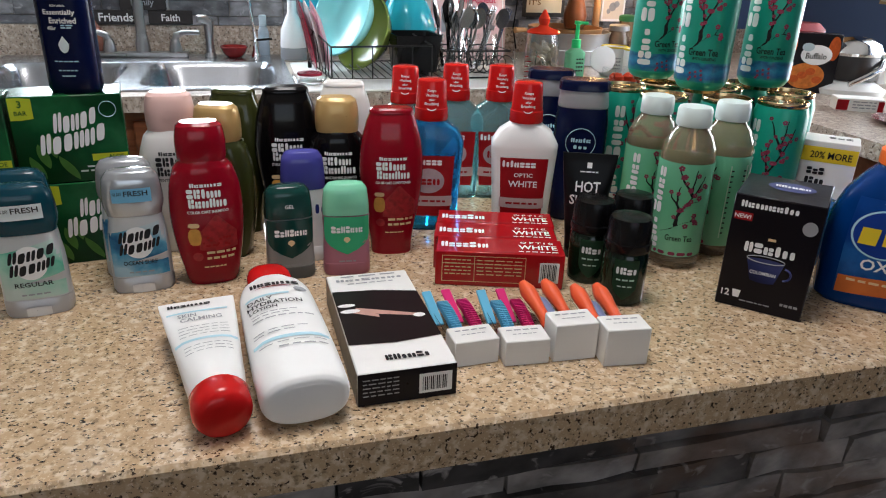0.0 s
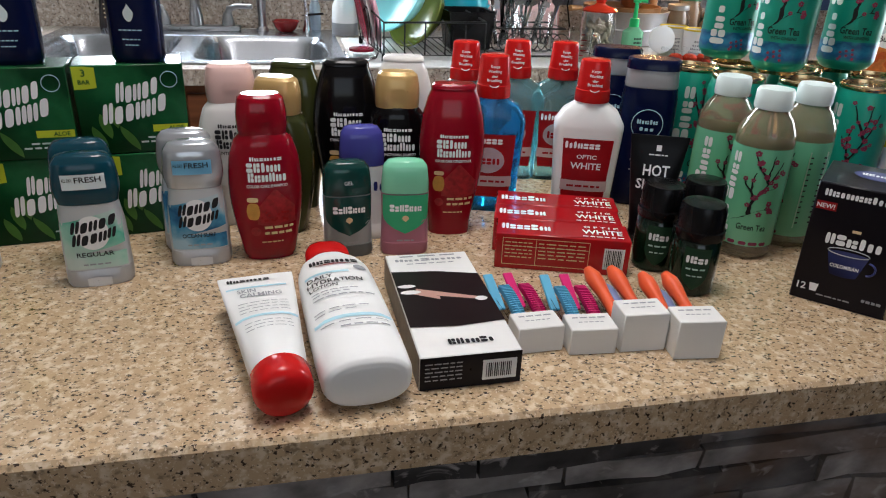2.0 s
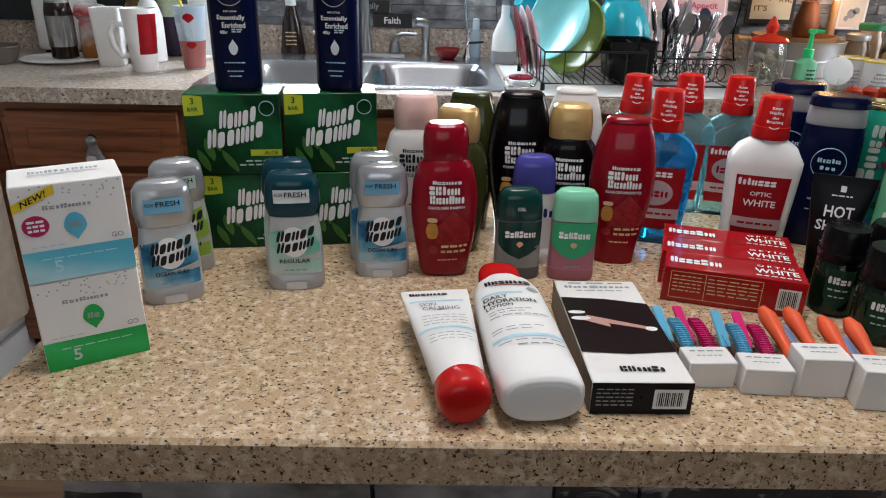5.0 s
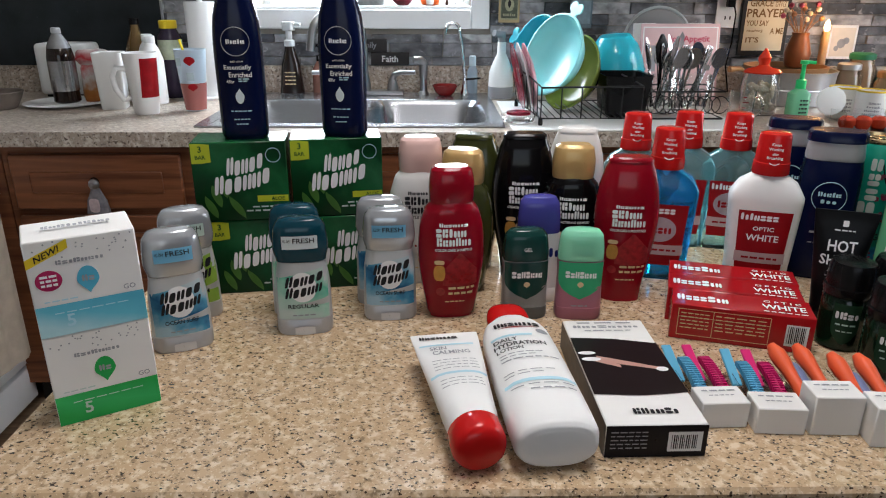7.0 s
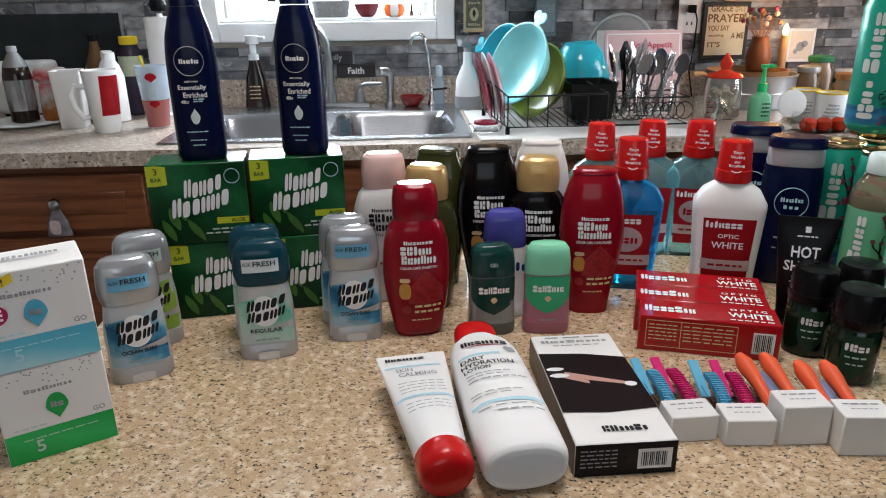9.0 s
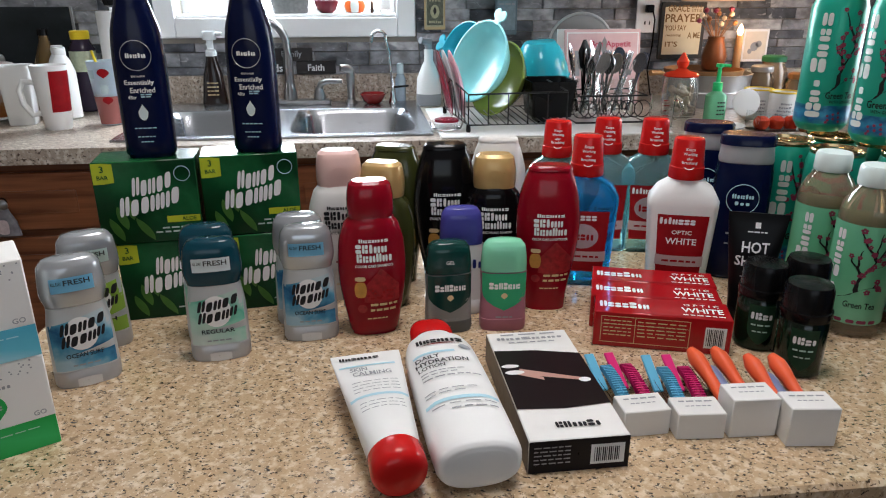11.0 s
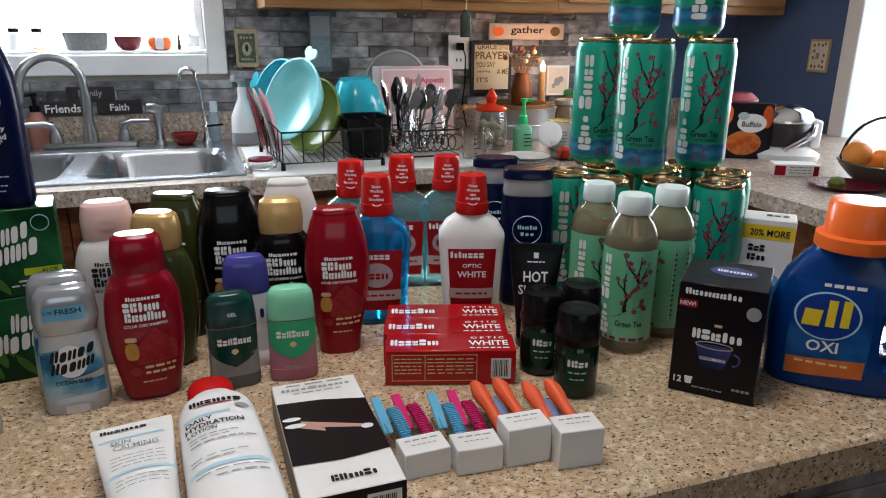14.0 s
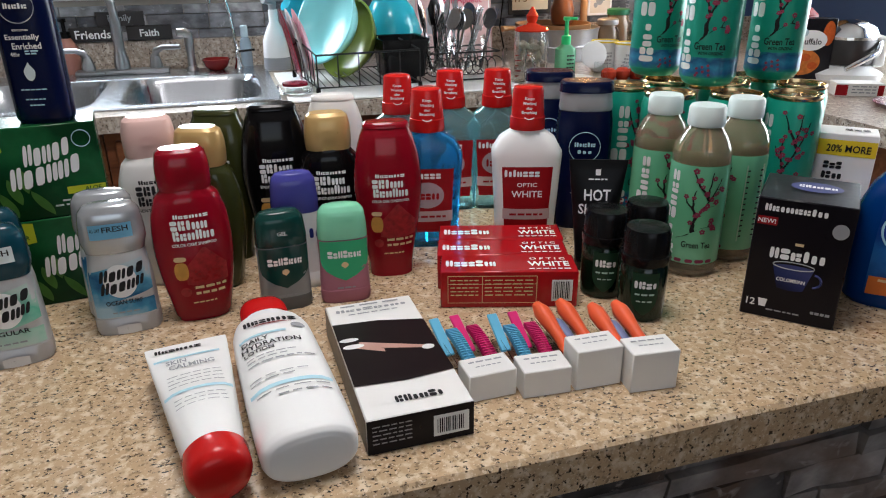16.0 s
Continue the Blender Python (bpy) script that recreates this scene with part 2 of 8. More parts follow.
def thing(name, m, label, category, group="", kind=""):
    ob = new(name)
    ob.matrix_basis = m
    ob.empty_display_size = 0.02
    return tagged(ob, label, category, group, kind)


def solid(name, bm, material, label, category, m=None, kind="", group="", smooth=True):
    ob = part(name, bm, material, None, smooth=smooth)
    if m is not None:
        ob.matrix_basis = m
    return tagged(ob, label, category, group, kind)


def box(x0, x1, y0, y1, z0, z1, bevel=0.0, segments=1):
    bm = bmesh.new()
    bmesh.ops.create_cube(bm, size=1)
    bmesh.ops.transform(bm, matrix=Matrix.Translation(((x0 + x1) / 2, (y0 + y1) / 2, (z0 + z1) / 2)) @ Matrix.Diagonal((x1 - x0, y1 - y0, z1 - z0, 1)), verts=bm.verts)
    if bevel:
        bmesh.ops.bevel(bm, geom=bm.edges[:], offset=bevel, segments=segments, affect="EDGES", profile=0.6)
    return bm


def join(*bms):
    out = bmesh.new()
    for b in bms:
        me = bpy.data.meshes.new("tmp")
        b.to_mesh(me)
        b.free()
        out.from_mesh(me)
        bpy.data.meshes.remove(me)
    return out


def moved(bm, m):
    bmesh.ops.transform(bm, matrix=m, verts=bm.verts)
    return bm


def section(secs, z):
    """Half width, half depth, exponent and offsets of a loft at the height z."""
    for a, b in zip(secs, secs[1:]):
        if z <= b[0] or b is secs[-1]:
            t = 0 if b[0] == a[0] else min(1, max(0, (z - a[0]) / (b[0] - a[0])))
            return [a[k] + (b[k] - a[k]) * t for k in range(1, len(a))]


def loft(secs, n=32, cap=True):
    """A closed body through level sections (z, half width, half depth, exponent): 2 is an ellipse, more is squarer."""
    bm = bmesh.new()
    rings = []
    for z, w, d, e in secs:
        ring = []
        for k in range(n):
            a = 2 * math.pi * k / n
            c, s = math.cos(a), math.sin(a)
            ring.append(bm.verts.new((w * math.copysign(abs(c) ** (2 / e), c), d * math.copysign(abs(s) ** (2 / e), s), z)))
        rings.append(ring)
    for a, b in zip(rings, rings[1:]):
        for k in range(n):
            bm.faces.new((a[k], a[(k + 1) % n], b[(k + 1) % n], b[k]))
    if cap:
        bm.faces.new(rings[0][::-1])
        bm.faces.new(rings[-1])
    return bm


def lathe(profile, n=32, cap=True):
    """A turned body through (radius, z)."""
    return loft([(z, r, r, 2) for r, z in profile], n, cap)


def smooth_secs(secs, steps=5):
    """Catmull-Rom between sections, so that a bottle's outline bows softly."""
    out = []
    for i in range(len(secs) - 1):
        p0, p1, p2, p3 = secs[max(i - 1, 0)], secs[i], secs[i + 1], secs[min(i + 2, len(secs) - 1)]
        for k in range(steps):
            t = k / steps
            row = [p1[0] + (p2[0] - p1[0]) * t]
            for j in range(1, 4):
                m1, m2 = (p2[j] - p0[j]) / 2, (p3[j] - p1[j]) / 2
                row.append((2 * t ** 3 - 3 * t ** 2 + 1) * p1[j] + (t ** 3 - 2 * t ** 2 + t) * m1 + (-2 * t ** 3 + 3 * t ** 2) * p2[j] + (t ** 3 - t ** 2) * m2)
            out.append(tuple(row))
    return out + [secs[-1]]


def front_y(secs, off=0.0004):
    """The front surface of a loft: y for a place (x, z)."""
    def f(x, z):
        w, d, e = section(secs, z)
        u = min(0.999, abs(x) / max(w, 1e-5))
        return -d * (1 - u ** e) ** (1 / e) - off
    return f


def flat_y(y):
    return lambda x, z: y


def decal(f, x0, x1, z0, z1, nx=8, nz=6, thick=0.0003, shape=None):
    """A thin raised label lying on the surface f; shape(u, v) may pull in its outline, u and v from -1 to 1."""
    bm = bmesh.new()
    rows = []
    for j in range(nz + 1):
        v = -1 + 2 * j / nz
        row = []
        for i in range(nx + 1):
            u = -1 + 2 * i / nx
            s, t = shape(u, v) if shape else (u, v)
            x, z = (x0 + x1) / 2 + s * (x1 - x0) / 2, (z0 + z1) / 2 + t * (z1 - z0) / 2
            row.append(bm.verts.new((x, f(x, z) - thick, z)))
        rows.append(row)
    for a, b in zip(rows, rows[1:]):
        for i in range(nx):
            bm.faces.new((a[i], a[i + 1], b[i + 1], b[i]))
    return bm


def disc(u, v):
    """Square to disc."""
    return u * math.sqrt(1 - v * v / 2), v * math.sqrt(1 - u * u / 2)


def drop(u, v):
    s, t = disc(u, v)
    return s * (1 - max(0, t) ** 1.2), t


def pin(u, v):
    s, t = disc(u, v)
    return s * (1 - max(0, -t) ** 1.4), t


def slanted(k):
    return lambda u, v: (u * (1 - 0.0) + k * v, v)


def soft(u, v):
    """Square with rounded corners."""
    return u * math.sqrt(1 - 0.30 * v ** 4), v * math.sqrt(1 - 0.30 * u ** 4)


def block(f, x, w, z, h, kind_, lift):
    """One plain piece of a logo: a block, two stems, or a stem with two spots."""
    def q(a, b, c, d):
        return decal(f, x + w * a, x + w * b, z + h * c, z + h * d, 4, 4, lift, soft)
    if kind_ == 0:
        return [q(0, 0.42, 0, 1), q(0.49, 1, 0.54, 1), q(0.49, 1, 0, 0.46)]
    if kind_ == 1:
        return [q(0, 0.45, 0, 1), q(0.57, 1, 0, 1)]
    if kind_ == 2:
        return [q(0, 1, 0.55, 1), q(0, 1, 0, 0.46)]
    return [q(0.1, 0.9, 0, 1)]


def bars(f, x0, x1, z, h, words, seed=1, lift=0.0008, letters=False):
    """Writing too small to read, or a logo: a row of plain bars."""
    rnd = random.Random(seed)
    outs = []
    lens = [rnd.uniform(0.6, 1.4) if not letters else rnd.choice((0.7, 1.0, 1.0, 1.15)) for _ in range(words)]
    gap = 0.28 if not letters else 0.16
    tot = sum(lens) + gap * (words - 1)
    x = x0
    for k, L in enumerate(lens):
        w = (x1 - x0) * L / tot
        if letters:
            hh = h * (1.0 if k == 0 else rnd.choice((1, 0.76, 0.76, 0.76)))
            outs += block(f, x, w, z - h / 2, hh, 3 if L < 0.9 else rnd.choice((0, 1, 2)), lift)
        else:
            outs.append(decal(f, x, x + w, z - h / 2, z + h / 2, 2, 1, lift))
        x += w + (x1 - x0) * gap / tot
    return join(*outs)


def slanted_logo(f, rows, lean, slope, lift=0.0011):
    """Heavy slanted logo rows (x0, x1, z, height, pieces), rising by slope and leaning by lean."""
    outs = []
    for r, (x0, x1, z, h, count) in enumerate(rows):
        w = (x1 - x0) / count
        for k in range(count):
            outs += block(lambda x, zz: 0.0, x0 + k * w, w * 0.93, z + (h * 0.12 if k in (0, count - 1) else 0), h * (1.12 if k == 0 else 0.95), (1, 3, 1, 3, 3, 1)[(k + 2 * r) % 6], 0.0)
    bm = join(*outs)
    for v in bm.verts:
        zz = v.co.z + slope * v.co.x
        v.co.x += lean * (v.co.z - rows[-1][2])
        v.co.z = zz
        v.co.y = f(v.co.x, v.co.z) - lift
    return bm


FONTS = {}


def text(f, string, x, z, h, width=None, lift=0.0009, slope=0.0, align="CENTER"):
    """Writing laid on the surface f, h high, centred on (x, z)."""
    key = (string,)
    if key not in FONTS:
        cu = bpy.data.curves.new("writing", "FONT")
        cu.body, cu.resolution_u, cu.offset = string, 2, 0.018
        cu.align_x, cu.align_y = "CENTER", "CENTER"
        ob = new("writing", cu)
        bpy.context.view_layer.update()
        me = bpy.data.meshes.new_from_object(ob.evaluated_get(bpy.context.evaluated_depsgraph_get()))
        bpy.data.objects.remove(ob)
        bpy.data.curves.remove(cu)
        FONTS[key] = me
    bm = bmesh.new()
    bm.from_mesh(FONTS[key])
    xs, ys = [v.co.x for v in bm.verts], [v.co.y for v in bm.verts]
    cx, cy, hx, hy = (max(xs) + min(xs)) / 2, (max(ys) + min(ys)) / 2, max(xs) - min(xs), max(ys) - min(ys)
    k = h / hy
    kx = (width / hx) if width else k
    for v in bm.verts:
        px, pz = x + (v.co.x - cx) * kx, z + (v.co.y - cy) * k
        pz += slope * (px - x)
        v.co = (px, f(px, pz) - lift, pz)
    return bm


def tube(points, r, n=8, closed=False):
    """A round bar along points."""
    bm = bmesh.new()
    pts = [Vector(p) for p in points]
    rings, last = [], None
    for i, p in enumerate(pts):
        a, b = pts[(i - 1) if i or closed else 0], pts[(i + 1) % len(pts) if i < len(pts) - 1 or closed else i]
        d = (b - a).normalized()
        side = d.cross(Vector((0, 0, 1)))
        if side.length < 0.05:
            side = d.cross(Vector((0, 1, 0)))
        side.normalize()
        if last is not None and side.dot(last) < 0:
            side = -side
        last = side
        up = side.cross(d)
        rr = r[i] if isinstance(r, (list, tuple)) else r
        rings.append([bm.verts.new(p + rr * (math.cos(2 * math.pi * k / n) * side + math.sin(2 * math.pi * k / n) * up)) for k in range(n)])
    for a, b in list(zip(rings, rings[1:])) + ([(rings[-1], rings[0])] if closed else []):
        for k in range(n):
            bm.faces.new((a[k], a[(k + 1) % n], b[(k + 1) % n], b[k]))
    if not closed:
        bm.faces.new(rings[0][::-1])
        bm.faces.new(rings[-1])
    bmesh.ops.recalc_face_normals(bm, faces=bm.faces)
    return bm


def arc(cx, cy, cz, r, a0, a1, n=12, plane="xz"):
    out = []
    for k in range(n + 1):
        a = radians(a0 + (a1 - a0) * k / n)
        c, s = r * math.cos(a), r * math.sin(a)
        out.append((cx + c, cy, cz + s) if plane == "xz" else (cx, cy + c, cz + s) if plane == "yz" else (cx + c, cy + s, cz))
    return out


T = 0.93  # the counters' height

# ---- the large structure ----


def slab(name, material, label, category, *boxes, bevel=0.0):
    return solid(name, join(*[box(*b, bevel) for b in boxes]), material, label, category, kind="structure", smooth=False)


slab("floor", FLOOR, "dark wooden plank floor of the kitchen", "floor", (-2.35, 2.6, -2.65, 2.93, -0.1, 0.0))
slab("ceiling", CEIL, "plain white painted kitchen ceiling", "ceiling", (-2.35, 2.6, -2.65, 2.93, 2.44, 2.54))
slab("wall_north", PAINT, "kitchen wall around the sink window", "wall", (-2.2, -0.71, 2.78, 2.93, 0, 2.44), (0.095, 2.45, 2.78, 2.93, 0, 2.44),
     (-0.71, 0.095, 2.78, 2.93, 0, 1.235), (-0.71, 0.095, 2.78, 2.93, 2.1, 2.44))
slab("wall_return", BLUEWALL, "blue painted end of the sink wall", "wall", (2.001, 2.449, 2.770, 2.7785, 1.031, 2.44))
slab("wall_east", BLUEWALL, "blue painted wall beside the patio door", "wall", (2.45, 2.6, 2.16, 2.93, 0, 2.44), (2.45, 2.6, -2.5, 0.8, 0, 2.44), (2.45, 2.6, 0.8, 2.16, 2.06, 2.44))
slab("wall_west", PAINT, "plain cream wall closing the kitchen", "wall", (-2.35, -2.2, -2.5, 2.93, 0, 2.44))
# unseen wall; its opening is added to go with the rear fill
slab("wall_south", PAINT, "plain cream wall, unseen, with an added opening", "wall", (-2.2, -1.2, -2.65, -2.5, 0, 2.44), (0.8, 2.45, -2.65, -2.5, 0, 2.44), (-1.2, 0.8, -2.65, -2.5, 0, 1.2), (-1.2, 0.8, -2.65, -2.5, 2.3, 2.44))


def window(name, x0, x1, z0, z1, y, trim):
    win = thing(name, pose(0, 0, 0), "white framed window full of bright daylight", "window", kind="structure")
    for a, b, c, d in ((x0 - trim, x0, z0 - trim, z1 + trim), (x1, x1 + trim, z0 - trim, z1 + trim), (x0, x1, z0 - trim, z0), (x0, x1, z1, z1 + trim)):
        part("window_frame", box(a, b, y - 0.022, y + 0.004, c, d, 0.004), TRIM, win)
    part("window_sill", box(x0 + 0.001, x1 - 0.001, y + 0.004, y + 0.11, z0 + 0.001, z0 + 0.012, 0.002), TRIM, win)
    for a, b, c, d in ((x0, x0 + 0.03, z0 + 0.012, z1), (x1 - 0.03, x1, z0 + 0.012, z1), (x0 + 0.03, x1 - 0.03, z1 - 0.03, z1), (x0 + 0.03, x1 - 0.03, z0 + 0.012, z0 + 0.03)):
        part("sash", box(a, b, y + 0.115, y + 0.14, c, d, 0.003), TRIM, win)
    pane = part("pane", box(x0 + 0.03, x1 - 0.03, y + 0.125, y + 0.129, z0 + 0.03, z1 - 0.03), GLASS, win, smooth=False)
    pane.visible_shadow = False
    return win


window("window_1", -0.71, 0.095, 1.235, 2.1, 2.78, 0.07)
door = thing("door_1", pose(0, 0, 0), "bright open patio doorway with white casing", "door", kind="structure")
part("casing", box(2.43, 2.47, 2.10, 2.17, 0, 2.12, 0.004), TRIM, door)
part("jamb", box(2.472, 2.6, 2.146, 2.158, 0, 2.058), TRIM, door)
part("casing", box(2.43, 2.47, 0.73, 0.80, 0, 2.12, 0.004), TRIM, door)
part("casing", box(2.43, 2.47, 0.80, 2.10, 2.05, 2.12, 0.004), TRIM, door)
slab("ground", mat("pale_patio_concrete", (0.5, 0.49, 0.46), 0.8, vary=0.15, scale=2), "pale ground outside the house", "ground", (-60, 60, -60, 60, -0.3, -0.12))
# panels that glow by themselves to stand in for outdoor brightness
slab("backdrop", mat("glowing_distance", (0.85, 0.9, 0.95), 1.0, vary=0.03, scale=0.3, emit=9.0), "glowing backdrop standing in for daylight outside", "backdrop", (-14, 14, 13, 13.1, -1, 9), (13, 13.1, -14, 13, -1, 9))

# base cabinets under the sink counter
def cabinet(x0, x1, y, z0, z1, material, label, group, drawer=True, depth=0.58, knob=None):
    c = thing("base_cabinet", pose((x0 + x1) / 2, y, 0), label, "cabinet", group)
    w = (x1 - x0) / 2 - 0.002
    part("body", box(-w, w, 0.0, depth, z0, z1), material, c, smooth=False)
    zd = z1 - 0.19 if drawer else z1 - 0.015
    fronts = [("door", z0 + 0.05, zd - 0.02)] + ([("drawer_front", zd, z1 - 0.025)] if drawer else [])
    for nm, a, b in fronts:
        f = part(nm, box(-w + 0.025, w - 0.025, -0.02, -0.001, a, b, 0.004), material, c)
        for k in ((-w + 0.08, w - 0.08, -0.024, -0.0205, a + 0.05, b - 0.05),):
            part("panel", box(*k, 0.003), material, f)
        part("knob", moved(lathe([(0.006, 0), (0.006, 0.012), (0.014, 0.018), (0.016, 0.024), (0.008, 0.029)], 16), Matrix.Translation((0, -0.02, (a + b) / 2 if nm != "door" else b - 0.06)) @ Matrix.Rotation(radians(90), 4, "X")), NICKEL, f, "brushed metal knob")
    return c


for x0, x1, dp in ((-1.30, -0.755, 0.58), (-0.755, -0.30, 0.018), (-0.30, 0.20, 0.018), (0.20, 0.80, 0.58), (0.80, 1.43, 0.58)):
    cabinet(x0, x1, 2.0, 0.1, 0.886, CHERRY, "reddish brown wooden base cabinet with drawer", "base cabinets under the sink counter", depth=dp)
slab("trim_stile", CHERRY, "reddish wooden filler between cabinet and range", "trim", (-1.37, -1.303, 2.001, 2.58, 0.1, 0.886))
slab("toe_kick", mat("dark_toe_kick", (0.03, 0.025, 0.02), 0.7), "dark recessed toe kick under the cabinets", "trim", (-1.37, 1.43, 2.06, 2.7, 0.0, 0.1))


def l_top(xs, ys, cells, z0, z1):
    """One slab over the given cells of a grid, with the sink's hole left open."""
    bm = bmesh.new()
    vs = {}
    for i, j in cells:
        bm.faces.new([vs.setdefault(k, bm.verts.new((xs[k[0]], ys[k[1]], z1))) if k not in vs else vs[k] for k in ((i, j), (i + 1, j), (i + 1, j + 1), (i, j + 1))])
    bm.normal_update()
    made = bmesh.ops.extrude_face_region(bm, geom=bm.faces[:])
    for v in [g for g in made["geom"] if isinstance(g, bmesh.types.BMVert)]:
        v.co.z = z0
    bmesh.ops.recalc_face_normals(bm, faces=bm.faces)
    return bm


solid("sink_countertop", l_top((-2.18, -1.37, -0.722, 0.137, 1.40, 2.45), (0.30, 1.955, 2.042, 2.568, 2.758), [(4, 0)] + [(i, j) for j in (1, 2, 3) for i in (0, 1, 2, 3, 4) if (i, j) not in ((2, 2), (0, 1))], 0.888, T),
      BACKTOP, "pale speckled laminate counter along the wall", "countertop", kind="structure", smooth=False)
slab("side_cabinet_wall", CHERRY, "reddish wooden side of the bar counter", "cabinet", (1.46, 2.40, 0.35, 1.95, 0.0, 0.888))
slab("backsplash", BACKTOP, "low speckled laminate upstand behind the counter", "backsplash", (-2.18, 2.45, 2.758, 2.778, T - 0.04, 1.03))

for x0, x1 in ((0.28, 0.81), (0.81, 1.34), (1.34, 1.87), (1.87, 2.40)):
    c = thing("wall_cabinet", pose((x0 + x1) / 2, 2.45, 1.392), "honey oak wall cabinet with framed door", "cabinet", "wall cabinets over the counter")
    w = (x1 - x0) / 2 - 0.001
    part("body", box(-w, w, 0.0, 0.325, 0.0, 0.76), OAK, c, smooth=False)
    d = part("door", box(-w + 0.03, w - 0.03, -0.02, -0.001, 0.03, 0.73, 0.004), OAK, c)
    part("panel", box(-w + 0.09, w - 0.09, -0.026, -0.021, 0.09, 0.67, 0.004), OAK, d)

# peninsula
slab("peninsula_top", GRANITE, "tan speckled granite-look laminate peninsula counter", "countertop", (-0.443, 0.935, 0.458, 1.14, 0.884, T), bevel=0.004)
slab("peninsula_base", GROUT, "peninsula base behind its stone cladding", "cabinet", (-0.40, 0.88, 0.54, 1.06, 0.0, 0.884))

# ---- products on the peninsula ----


def flipcap(z0, z1, w, d, e=2.6):
    return smooth_secs([(z0, w * 0.97, d * 0.97, e), (z0 + 0.006, w, d, e), (z0 + (z1 - z0) * 0.55, w * 1.0, d, e), (z1 - 0.004, w * 0.9, d * 0.85, e), (z1, w * 0.72, d * 0.6, e)], 3)


def shampoo(x, y, rz, body, cap, cap_label, label, ink=INKW, line="SHAMPOO", art=None, inverted=False, scale=1.0):
    t = thing("shampoo_bottle", pose(x, y, T, 0, 0, rz), label, "bottle", "hair care bottles")
    t.scale = (scale,) * 3
    if inverted:
        secs = smooth_secs([(0.0, 0.026, 0.019, 2.6), (0.03, 0.029, 0.021, 2.4), (0.075, 0.037, 0.024, 2.3), (0.115, 0.0405, 0.025, 2.3), (0.15, 0.037, 0.023, 2.4), (0.172, 0.031, 0.019, 2.6), (0.184, 0.026, 0.014, 2.8), (0.187, 0.021, 0.010, 2.8)], 4)
        part("body", loft(secs), body, t)
        part("base_rim", loft(smooth_secs([(0.183, 0.0275, 0.0155, 2.8), (0.1865, 0.0265, 0.0145, 2.8), (0.189, 0.0235, 0.0115, 2.8)], 2)), cap, t, cap_label)
        f, zc = front_y(secs), 0.118
    else:
        secs = smooth_secs([(0.0, 0.027, 0.018, 2.8), (0.006, 0.030, 0.021, 2.6), (0.05, 0.0375, 0.0245, 2.4), (0.085, 0.0405, 0.025, 2.3), (0.118, 0.038, 0.024, 2.3), (0.138, 0.032, 0.022, 2.3), (0.147, 0.025, 0.019, 2.4)], 4)
        part("body", loft(secs), body, t)
        part("cap", loft(flipcap(0.146, 0.188, 0.0268, 0.0195)), cap, t, cap_label)
        part("thumb_tab", decal(front_y([(0.146, 0.0268, 0.0195, 2.6), (0.188, 0.0268, 0.0195, 2.6)]), -0.009, 0.009, 0.160, 0.170, 6, 4, 0.0008, disc), cap, t)
        f, zc = front_y(secs), 0.110
    part("logo", join(bars(f, -0.017, 0.017, zc + 0.012, 0.0045, 7, 3, letters=True), bars(f, -0.021, 0.015, zc + 0.0025, 0.0105, 5, 5, letters=True), bars(f, -0.020, 0.021, zc - 0.0085, 0.0105, 6, 8, letters=True)), ink, t, "plain logo bars")
    part("writing", text(f, line, 0, zc - 0.0185, 0.0034, 0.044), ink, t)
    if art:
        part("picture", decal(f, -0.013, 0.029, zc - 0.066, zc - 0.023, 8, 8, 0.0005, lambda u, v: (u * (1 - max(0, v) * 0.85), v * (1 - 0.1 * u * u))), art[0], t, "printed fruit picture")
        part("honey_pot", decal(f, -0.024, -0.010, zc - 0.058, zc - 0.038, 6, 6, 0.0008, lambda u, v: (soft(u, v)[0] * (1 - 0.12 * abs(v)), soft(u, v)[1])), art[1], t, "printed amber honey pot")
        part("pot_lid", decal(f, -0.023, -0.011, zc - 0.037, zc - 0.0315, 4, 3, 0.0008, soft), art[1] if art[1] is not CRAN[1] else INKTAN, t, "printed pale pot lid")
        part("seal", decal(f, -0.021, -0.010, zc - 0.078, zc - 0.067, 6, 6, 0.0006, disc), art[0], t)
        part("small_print", join(bars(f, -0.006, 0.026, zc - 0.068, 0.003, 4, 2), bars(f, -0.006, 0.024, zc - 0.075, 0.003, 4, 3), bars(f, -0.010, 0.014, zc - 0.086, 0.0016, 5, 6)), INKTAN if art[0] is not INKTAN else ink, t)
        if inverted is False:
            rnd = random.Random(4)
            part("berries", join(*[decal(f, a, a + 0.003, b, b + 0.003, 2, 2, 0.0009, disc) for a, b in [(rnd.uniform(-0.012, 0.022), zc - 0.062 + rnd.uniform(0, 0.012)) for _ in range(16)]]), INKRED, t)
    return t


CRAN = (mat("cranberry_fruit_print", (0.30, 0.018, 0.022), 0.4, vary=0.75, scale=170, bump=0.0), mat("amber_print", (0.55, 0.27, 0.06), 0.4, vary=0.45, scale=110, bump=0.0))
GING = (mat("tan_ginger_print", (0.42, 0.36, 0.27), 0.4, vary=0.3, scale=120), mat("amber_print", (0.7, 0.36, 0.06)))
OLIVE = mat("olive_green_plastic", (0.035, 0.04, 0.010), 0.22, vary=0.12, bump=0.0, coat=0.4)
BLACKB = mat("black_bottle_plastic", (0.004, 0.0035, 0.004), 0.16, vary=0.2, bump=0.0, coat=0.1)
GOLDCAP = mat("gold_tan_plastic", (0.55, 0.36, 0.14), 0.28, 0.2, 0.08, 20, 0.0)
PINKCAP = mat("pale_pink_plastic", (0.72, 0.48, 0.43), 0.32, vary=0.05, bump=0.0)
